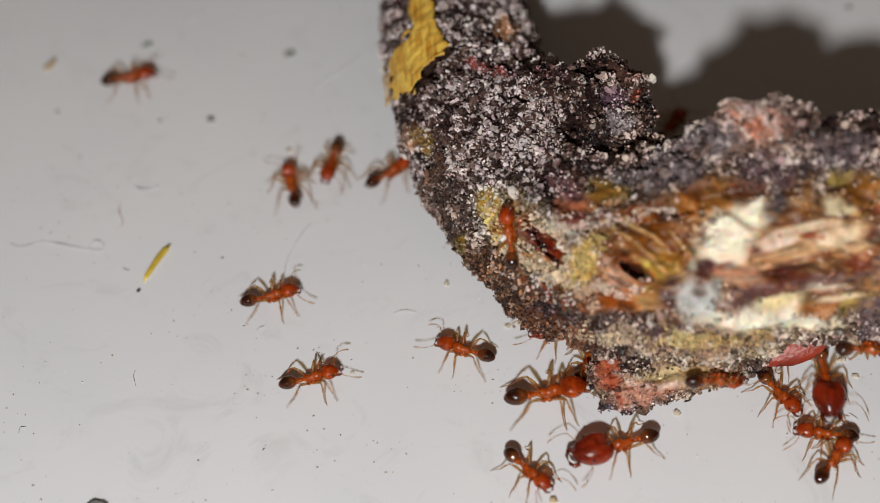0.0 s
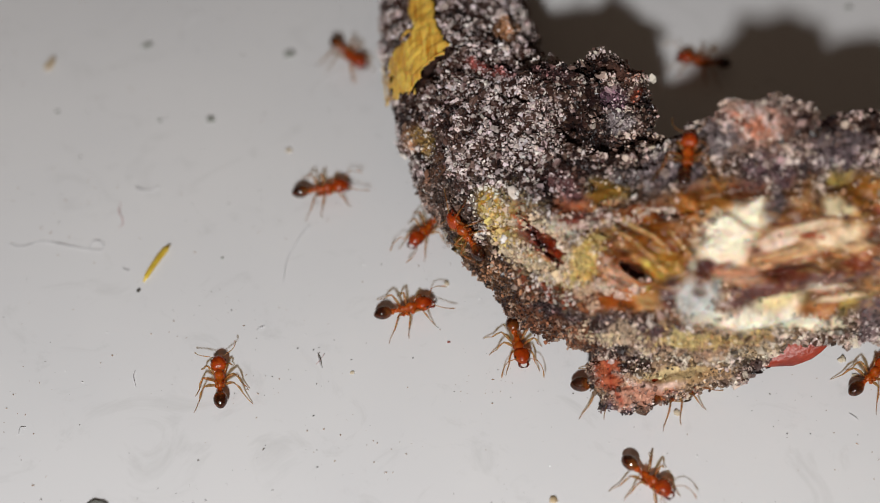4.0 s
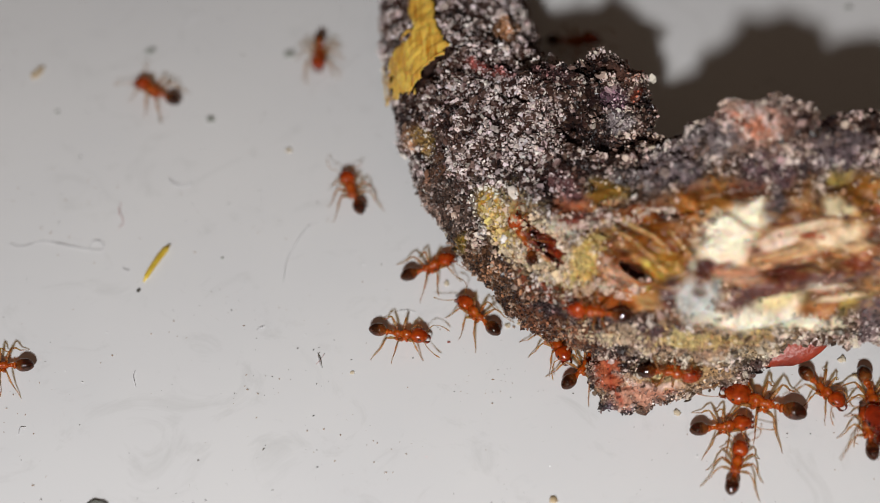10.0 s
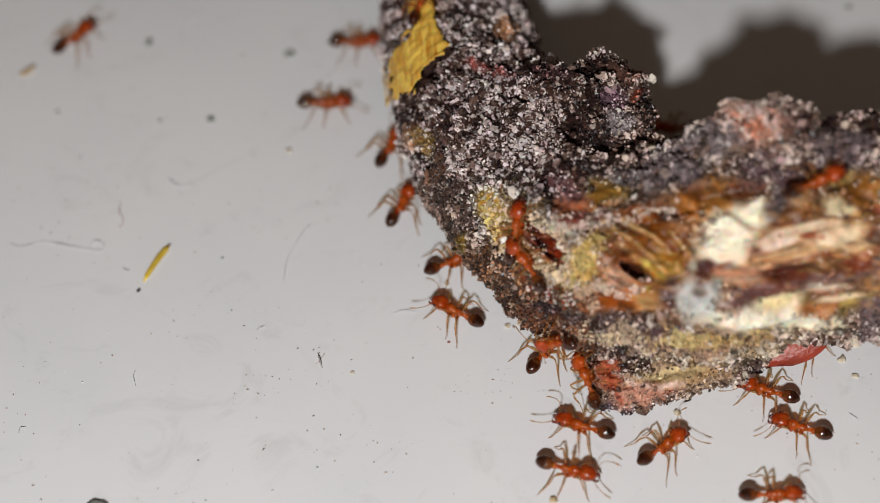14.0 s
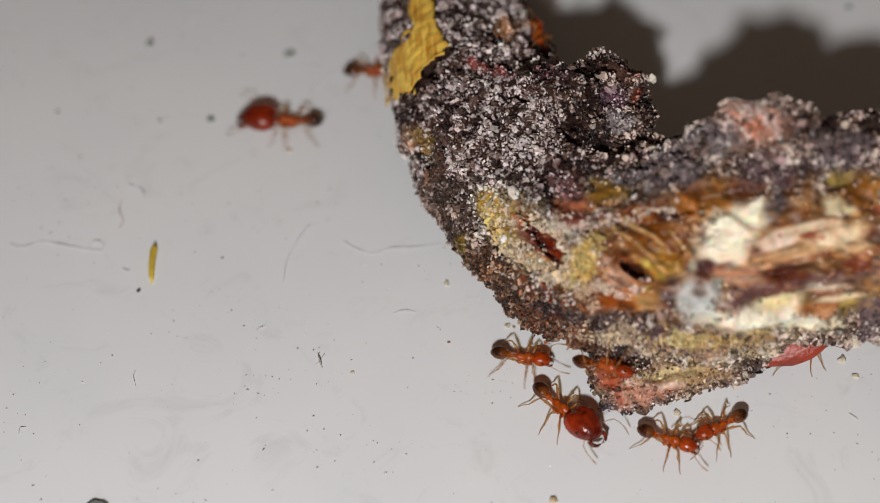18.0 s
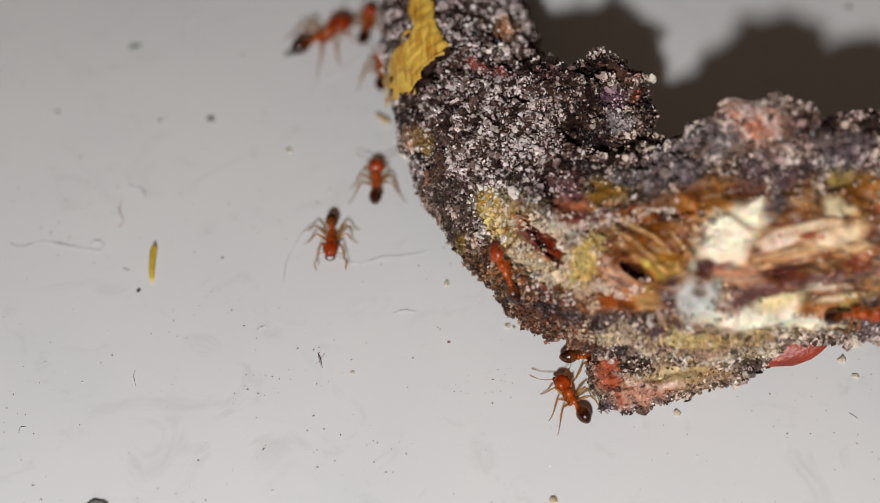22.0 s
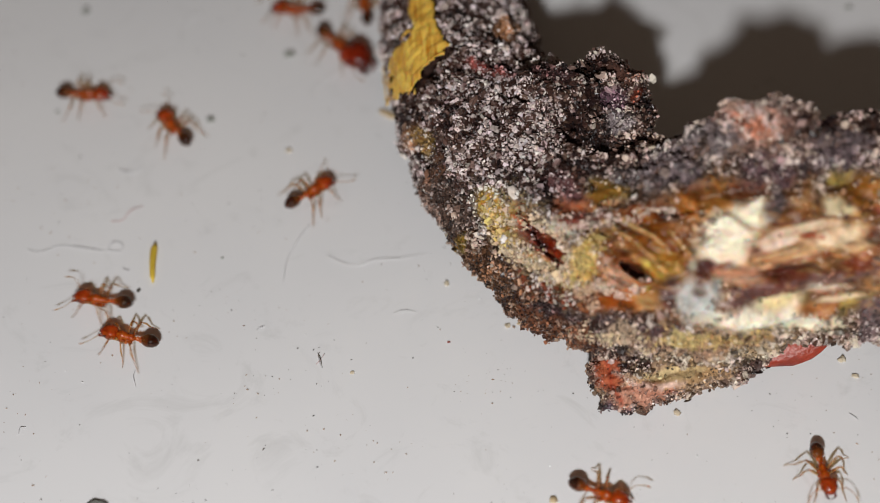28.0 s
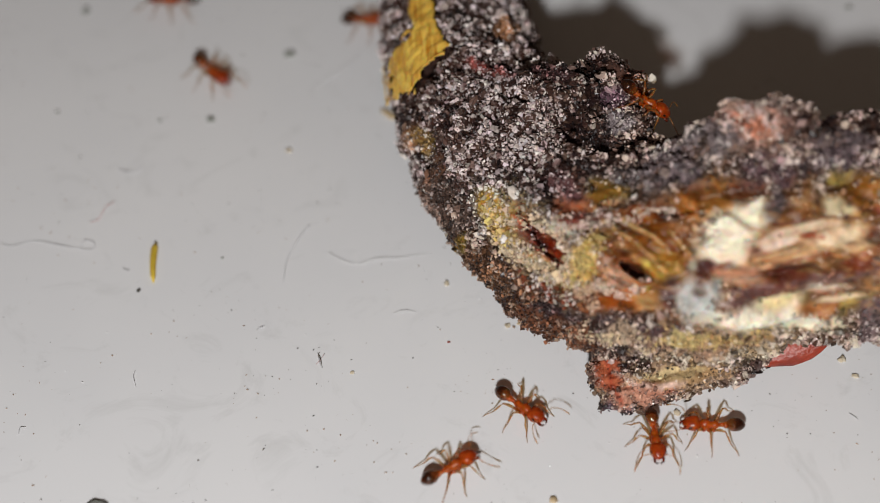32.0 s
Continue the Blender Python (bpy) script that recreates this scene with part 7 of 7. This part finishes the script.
    walk(workers[19], trail([
        (0, -7.2, 21.2, 0.0, -87), (0.55, -7.2, 21.2, 0.0, -87), (1, -6.7, 12.5, 0.0, 82), (1.5, -5.7, 9.5, 0.0, -13), (1.92, -6.2, 21.2, 0.0, 180), (3.08, -11.2, 21.2, 0.0, -85), (3.5, -10.3, 10.6, 0.0, 13),
        (3.92, -11.2, 21.2, 0.0, 168), (6.5, -28.1, 24.9, 0.0, -72), (9.08, -22.7, 8.2, 0.0, 0), (9.5, -13.0, 8.2, 0.0, -13), (10, -11.9, 8.4, 0.0, 149), (10.5, -8.4, 9.9, 0.0, 82), (11, -9.5, 8.7, 0.0, 7),
        (11.5, -10.6, 5.5, 0.0, 0), (12, -2.7, 8.3, 0.0, 90), (12.42, -4.8, 21.2, 0.0, 100), (12.58, -4.8, 21.2, 0.0, -72), (13, -2.4, 13.4, 0.0, 90), (13.5, -5.6, 14.0, 0.0, 143), (14, -3.7, 11.5, 0.0, 0),
        (14.5, -10.6, -1.4, 0.0, -57), (16.5, -9.9, 2.9, 0.0, 98), (17, -7.8, 0.5, 0.0, 127), (17.42, -21.3, 0.5, -0.0, -80), (19.58, -21.1, -0.5, 0.0, 0), (20, -13.7, -0.5, 0.0, 106), (20.42, -21.1, -0.5, 0.0, 100),
        (24.58, -22.8, 8.8, 0.0, 0), (25, -16.6, 8.8, 0.0, -48), (25.42, -22.8, 8.8, 0.0, 180), (28.58, -22.7, 8.3, -0.0, 0), (29, -16.8, 8.3, 0.0, 132), (29.5, -17.7, 9.0, 0.0, 0), (29.92, -22.8, 9.0, 0.0, -80),
        (30.08, -22.4, 6.4, -0.0, 0), (30.5, -17.2, 6.4, 0.0, 143), (31, -17.5, 7.5, 0.0, 180), (31.42, -22.6, 7.5, 0.0, 180), (32, -22.6, 7.5, 0.0, 180)]))
    walk(workers[20], trail([
        (0, 15.6, 21.2, 0.0, -96), (0.55, 15.6, 21.2, 0.0, -96), (1, 14.2, 8.7, 0.0, 0), (1.42, 15.6, 21.2, 0.0, 17), (5.25, 28.2, 24.9, 0.0, -112), (9.08, 23.7, 13.7, -0.0, -180), (9.5, 18.1, 13.7, 0.0, 37),
        (10, 5.7, 11.6, 0.0, 0), (10.5, -2.7, 10.0, 0.0, 106), (11, -2.9, 10.6, 0.0, 90), (11.42, -4.8, 21.2, 0.0, 101), (20.58, -4.8, 21.2, 0.0, -80), (21, -3.1, 11.7, 0.0, 90), (21.42, -4.8, 21.2, 0.0, 100),
        (32, -4.8, 21.2, 0.0, 100)]))
    walk(workers[21], trail([
        (0, -20.9, -1.8, 0.0, 0), (0.55, -20.9, -1.8, 0.0, 0), (1, -16.8, -1.8, 0.0, 25), (1.42, -20.9, -1.8, 0.0, 100), (6.08, -21.4, 1.3, -0.0, 0), (6.5, -16.9, 1.3, 0.0, -48), (7, -12.7, 8.3, 0.0, -98),
        (7.5, -14.3, 8.1, 0.0, 180), (8, -12.5, 7.7, 0.0, 0), (8.42, -22.6, 7.7, 0.0, -180), (9.08, -22.7, 8.0, 0.0, 0), (9.5, -16.7, 8.0, 0.0, 82), (9.92, -22.7, 8.0, 0.0, 180), (12.58, -22.7, 8.3, 0.0, 0),
        (13, -17.3, 8.3, 0.0, -106), (13.5, -18.0, 9.3, 0.0, 180), (14, -2.1, 5.2, 0.0, 66), (14.5, -1.9, 2.6, 0.0, -7), (16.5, 3.2, 5.0, 5.8, 0), (17, 3.4, 5.3, 5.8, 106), (17.5, 3.6, 5.4, 5.7, 106),
        (18, 3.6, 6.5, 5.0, 106), (18.5, 3.7, 7.0, 4.9, 98), (19, 3.7, 5.5, 5.7, 98), (19.5, 3.6, 6.7, 4.9, 98), (20, 3.7, 6.5, 5.0, 98), (20.42, -4.8, 21.2, 0.0, 120), (32, -4.8, 21.2, 0.0, 120)]))
    walk(workers[22], trail([
        (0, -9.5, 21.2, 0.0, -86), (0.55, -9.5, 21.2, 0.0, -86), (1, -8.6, 8.3, 0.0, 19), (1.5, -7.1, 5.9, 0.0, 90), (1.92, -22.3, 5.9, 0.0, 180), (3.08, -22.3, 6.3, 0.0, 0), (3.5, -14.8, 6.3, 0.0, -19),
        (3.92, -22.3, 6.3, 0.0, -80), (7.08, -21.3, 0.4, 0.0, 0), (7.5, -11.1, 0.4, 0.0, 0), (8, -17.2, 2.7, 0.0, -25), (8.5, -11.7, -5.3, 0.0, -37), (8.92, -20.3, -5.3, -0.0, 100), (9.08, -21.5, 1.5, 0.0, 0),
        (9.5, -13.2, 1.5, 0.0, -167), (9.92, -21.5, 1.5, 0.0, 180), (12.08, -21.6, 1.9, -0.0, 0), (12.5, -16.8, 1.9, 0.0, 106), (13, -4.2, 0.3, 0.0, 123), (13.5, -1.8, 0.3, 0.0, -25), (14, 0.4, -0.9, 0.0, 25),
        (14.5, -0.8, -1.4, 0.0, 13), (14.92, -0.7, -16.0, 0.0, 180), (27.08, -2.0, -16.0, 0.0, 91), (27.5, -2.3, -3.9, 0.0, -66), (28, -11.7, -4.6, 0.0, 167), (28.5, -4.3, 0.3, 0.0, 90), (29, -5.5, 4.8, 0.0, -155),
        (29.5, -4.0, 8.7, 0.0, 161), (30, -1.2, 0.5, 0.0, -37), (30.42, -1.1, -16.0, 0.0, -89), (32, -1.1, -16.0, 0.0, -89)]))
    walk(workers[23], trail([
        (0, -6.4, 21.2, 0.0, -87), (0.55, -6.4, 21.2, 0.0, -87), (1, -5.8, 8.0, 0.0, 155), (1.5, -3.0, 9.3, 0.0, 102), (1.92, -4.8, 21.2, 0.0, 180), (10.58, -6.1, 21.2, 0.0, -87), (11, -5.7, 10.9, 0.0, 37),
        (11.42, -6.1, 21.2, 0.0, 93), (12.58, -6.8, 21.2, 0.0, -87), (13, -6.1, 6.6, 0.0, -7), (13.5, -14.5, 12.2, 0.0, 74), (14, -4.9, 7.8, 0.0, 0), (14.5, -5.9, 4.9, 0.0, 90), (16.5, -18.1, 9.5, 0.0, -25),
        (17, -14.3, 5.7, 0.0, -57), (17.5, -11.8, 8.3, 0.0, 161), (17.92, -22.7, 8.3, -0.0, 180), (22.08, -22.6, 7.5, 0.0, 0), (22.5, -14.7, 7.5, 0.0, 7), (23, -13.0, 7.5, 0.0, -25), (23.5, -13.9, 7.0, 0.0, 167),
        (23.92, -22.5, 7.0, 0.0, -80), (24.08, -22.2, 5.2, 0.0, 0), (24.5, -13.3, 5.2, 0.0, 66), (25, -13.7, 8.3, 0.0, 155), (25.42, -22.7, 8.3, 0.0, 180), (27.08, -22.6, 7.8, 0.0, 0), (27.5, -14.2, 7.8, 0.0, 48),
        (28, -15.1, 8.3, 0.0, -7), (28.5, -13.8, 8.7, 0.0, 37), (29, -9.3, 9.9, 0.0, -123), (29.5, -15.7, 10.9, 0.0, 143), (30, -16.3, 10.2, 0.0, 94), (30.5, -13.3, 10.9, 0.0, 161), (31, -8.7, 9.7, 0.0, 114),
        (31.42, -9.4, 21.2, 0.0, 94), (32, -9.4, 21.2, 0.0, 94)]))
    walk(larges[0], trail([
        (0, 3.8, -7.3, 0.0, 10), (0.42, 3.5, -16.0, 0.0, -6), (5, 19.8, -17.6, 0.0, 90), (9.58, 19.8, -7.8, 0.0, 180), (10, 12.0, -7.8, 0.0, 161), (10.42, 19.8, -7.8, 0.0, -90), (11, 19.8, -17.6, 0.0, 176),
        (11.58, -3.5, -16.0, 0.0, 92), (12, -4.05, -3.4, 0.0, -19), (12.5, -5.1, -5.5, 0.0, 118), (13, -3.0, 3.7, 0.0, 57), (13.42, -4.8, 21.2, 0.0, 96), (27.08, -5.3, 21.2, 0.0, -88), (27.5, -5.0, 11.2, 0.0, 0),
        (27.92, -5.3, 21.2, 0.0, 92), (28.08, -4.8, 21.2, 0.0, -83), (28.5, -2.6, 3.5, 0.0, -19), (29, 9.4, -9.1, 0.0, 13), (29.42, 8.8, -16.0, 0.0, 180), (29.58, 3.4, -16.0, 0.0, 88), (30, 3.7, -8.9, 0.0, 102),
        (30.42, 3.4, -16.0, 0.0, -92), (32, 3.4, -16.0, 0.0, -92)]))
    walk(larges[1], trail([
        (0, -2.5, -16.0, 0.0, 91), (1.05, -2.5, -16.0, 0.0, 91), (1.5, -2.9, 0.5, 0.0, 106), (2, -1.8, 5.1, 0.0, -82), (2.5, -6.1, 12.5, 0.0, 90), (3, -1.5, 0.8, 0.0, -37), (3.5, -4.4, 7.6, 0.0, 94),
        (3.92, -4.9, 21.2, 0.0, 92), (22.58, -5.7, 21.2, 0.0, -88), (23, -5.1, 5.8, 0.0, 132), (23.42, -5.7, 21.2, 0.0, 180), (30.08, -10.2, 21.2, 0.0, -86), (30.5, -9.3, 8.8, 0.0, 155), (30.92, -10.2, 21.2, 0.0, 94),
        (32, -10.2, 21.2, 0.0, 94)]))
    walk(larges[2], trail([
        (0, -23.0, 9.8, -0.0, 0), (2.55, -23.0, 9.8, -0.0, 0), (3, -16.6, 9.8, 0.0, 19), (3.5, -7.8, 8.8, 0.0, 13), (3.92, -8.5, 21.2, 0.0, 169), (8.25, -28.1, 24.9, 0.0, -73), (12.58, -22.4, 6.5, 0.0, 0),
        (13, -14.9, 6.5, 0.0, 132), (13.42, -22.4, 6.5, 0.0, 100), (23.08, -22.6, 7.6, 0.0, 0), (23.5, -15.0, 7.6, 0.0, -138), (23.92, -22.6, 7.6, 0.0, 180), (32, -22.6, 7.6, 0.0, 180)]))
    walk(larges[3], trail([
        (0, 0.6, -16.0, 0.0, 90), (2.55, 0.6, -16.0, 0.0, 90), (3, 0.7, -4.9, 0.0, 86), (3.42, 0.6, -16.0, 0.0, 0), (10.58, 2.5, -16.0, 0.0, 89), (11, 2.8, -5.6, 0.0, 114), (11.5, 11.8, -7.3, 0.0, 155),
        (11.92, 12.1, -16.0, 0.0, -90), (12.58, 14.4, -16.0, 0.0, 82), (13, 15.8, -5.7, 0.0, -25), (13.42, 14.4, -16.0, 0.0, 180), (20.58, 1.1, -16.0, 0.0, 89), (21, 1.2, -3.9, 0.0, 123),
        (21.5, -7.1, 1.5, 0.0, 94), (22, -5.2, 11.6, 0.0, 37), (22.42, -5.6, 21.2, 0.0, 6), (24.47, 28.2, 24.9, 0.0, -101), (26.53, 19.8, -17.6, 0.0, 167), (28.58, 12.7, -16.0, 0.0, 83), (29, 14.0, -5.3, 0.0, 0),
        (29.42, 12.7, -16.0, 0.0, -97), (32, 12.7, -16.0, 0.0, -97)]))
    walk(soldiers[0], trail([
        (0, 6.8, -9.4, 0.0, -161), (0.5, 4.1, -9.5, 0.0, -138), (1, -3.9, -6.5, 0.0, -141), (1.42, -3.5, -16.0, 0.0, 0), (11.08, -0.5, -16.0, 0.0, 90), (11.5, -0.6, -3.6, 0.0, 161), (12, -0.2, -4.35, 0.0, 161),
        (12.5, -0.5, -7.3, 0.0, 155), (12.92, -0.5, -16.0, 0.0, 0), (16.58, 4.4, -16.0, 0.0, 88), (17, 4.8, -7.1, 0.0, -94), (17.5, 2.4, -8.4, 0.0, -118), (18, 4.3, -7.7, 0.0, -48),
        (18.5, 4.0, -6.6, 0.0, -53), (19, 4.0, -7.2, 0.0, -127), (19.5, 3.7, -7.4, 0.0, -138), (20, 4.1, -7.6, 0.0, -102), (20.5, 4.3, -7.3, 0.0, -90), (20.92, 4.0, -16.0, 0.0, 0), (29.08, 6.2, -16.0, 0.0, 86),
        (29.5, 6.6, -10.8, 0.0, -31), (29.92, 6.2, -16.0, 0.0, -94), (32, 6.2, -16.0, 0.0, -94)]))
    walk(soldiers[1], trail([
        (0, 14.3, -6.2, 0.0, -90), (0.42, 13.0, -16.0, 0.0, 180), (10.08, 6.8, -16.0, 0.0, 86), (10.5, 7.3, -8.9, 0.0, -127), (10.92, 6.8, -16.0, 0.0, 180), (12.08, 4.5, -16.0, 0.0, 87), (12.5, 4.9, -5.6, 0.0, -19),
        (12.92, 4.5, -16.0, 0.0, 0), (16.58, 12.7, -16.0, 0.0, 83), (17, 13.9, -6.4, 0.0, -66), (17.42, 12.7, -16.0, 0.0, -97), (32, 12.7, -16.0, 0.0, -97)]))
    walk(soldiers[2], trail([
        (0, 3.9, -16.0, 0.0, 88), (3.05, 3.9, -16.0, 0.0, 88), (3.5, 4.3, -6.3, 0.0, -48), (5.5, 11.2, -7.5, 0.0, -106), (6, 11.4, -6.9, 0.0, -94), (6.5, 12.3, -6.6, 0.0, -114), (7, 13.9, -6.4, 0.0, -57),
        (7.5, 15.1, -6.7, 0.0, -66), (7.92, 13.8, -16.0, 0.0, -15), (8.75, 19.8, -17.6, 0.0, 89), (9.58, 19.9, -7.2, 0.0, 180), (10, 15.9, -7.2, 0.0, -82), (10.5, 13.7, -5.7, 0.0, -66), (11, 13.5, -6.1, 0.0, 180),
        (11.5, -4.3, 2.2, 0.0, -94), (11.92, -21.6, 2.2, 0.0, 106), (14.75, -28.1, 24.9, 0.0, -10), (17.58, -6.8, 21.2, 0.0, -87), (18, -6.1, 6.7, 0.0, 180), (18.42, -6.8, 21.2, 0.0, 0), (27.58, -4.8, 21.2, 0.0, -88),
        (28, -4.5, 11.4, 0.0, -48), (28.5, -3.8, 7.2, 0.0, -138), (29, -2.1, -3.7, 0.0, -70), (29.42, -1.8, -16.0, 0.0, -89), (32, -1.8, -16.0, 0.0, -89)]))
    for i, ant in enumerate(workers + larges + soldiers):
        stride(ant, i)
    # litter that the ants shift
    slide(yellow_sliver, [(0, (-11.19, -0.64), 0), (14.5, (-11.19, -0.64), 0), (16.5, (-11.32, -0.64), 25), (32, (-11.28, -0.61), 27)])
    slide(husk, [(0, (-16.80, 10.46), 0), (3.5, (-16.80, 10.46), 0), (5.5, (-16.89, 10.91), 65), (7.2, (-16.91, 10.91), 65), (8, (-17.32, 9.98), 15), (9, (-17.17, 9.91), 5),
                 (11, (-17.43, 10.08), -10), (14, (-17.72, 10.08), -15), (16.5, (-20.38, 10.08), -15), (18, (-21.84, 16.10), 20), (20, (-3.66, 16.86), 60), (20.8, (-2.39, 7.67), 60), (22.5, (-2.38, 6.85), 80),
                 (23, (-2.31, 3.28), 60), (24, (-3.11, 7.18), 65), (25, (-2.39, 7.44), 90), (28, (-2.22, 7.50), 85), (32, (-2.18, 7.50), 75)])
    slide(hair_loop, [(0, (-14.66, 0.26), 0), (25.5, (-14.66, 0.26), 0), (27.5, (-13.89, 0.15), 4), (28.5, (-13.89, 0.12), 4), (30, (-15.36, 0.29), 0), (32, (-15.02, 0.29), 0)])
    slide(red_hair, [(0, (-12.85, 1.80), 0), (25.5, (-12.85, 1.86), 0), (27.5, (-12.51, 1.86), -50), (29, (-13.09, 2.01), -60), (32, (-13.61, 2.01), -40)])
    slide(bent_fibre, [(0, (-11.94, 3.37), 20), (3, (-11.94, 3.37), 20), (6, (-11.56, 3.22), 25), (8, (-10.68, 3.62), 0), (14.5, (-10.63, 3.62), 0), (17, (-12.29, 3.22), 150), (25.5, (-12.24, 3.16), 150), (28, (-12.66, 4.36), 30), (32, (-12.66, 4.36), 30)])
    slide(long_fibre, [(0, (2.20, 3.53), 0), (14.5, (2.20, 3.53), 0), (16.5, (-2.09, 0.23), 0), (20, (-2.09, 0.15), 0), (23, (-2.75, -0.46), 4), (32, (-2.70, -0.35), 0)])
    slide(grey_flake, [(0, (-12.77, 11.75), 0), (3.5, (-12.77, 11.75), 0), (6, (-12.58, 11.36), 0), (11, (-12.58, 11.36), 0), (12.5, (-12.71, 11.89), 50), (20, (-12.65, 11.85), 50), (22, (-13.29, 11.61), -20), (25, (-12.75, 10.08), 60), (27.5, (-15.69, 13.89), 40), (32, (-15.69, 13.89), 40)])


motions()
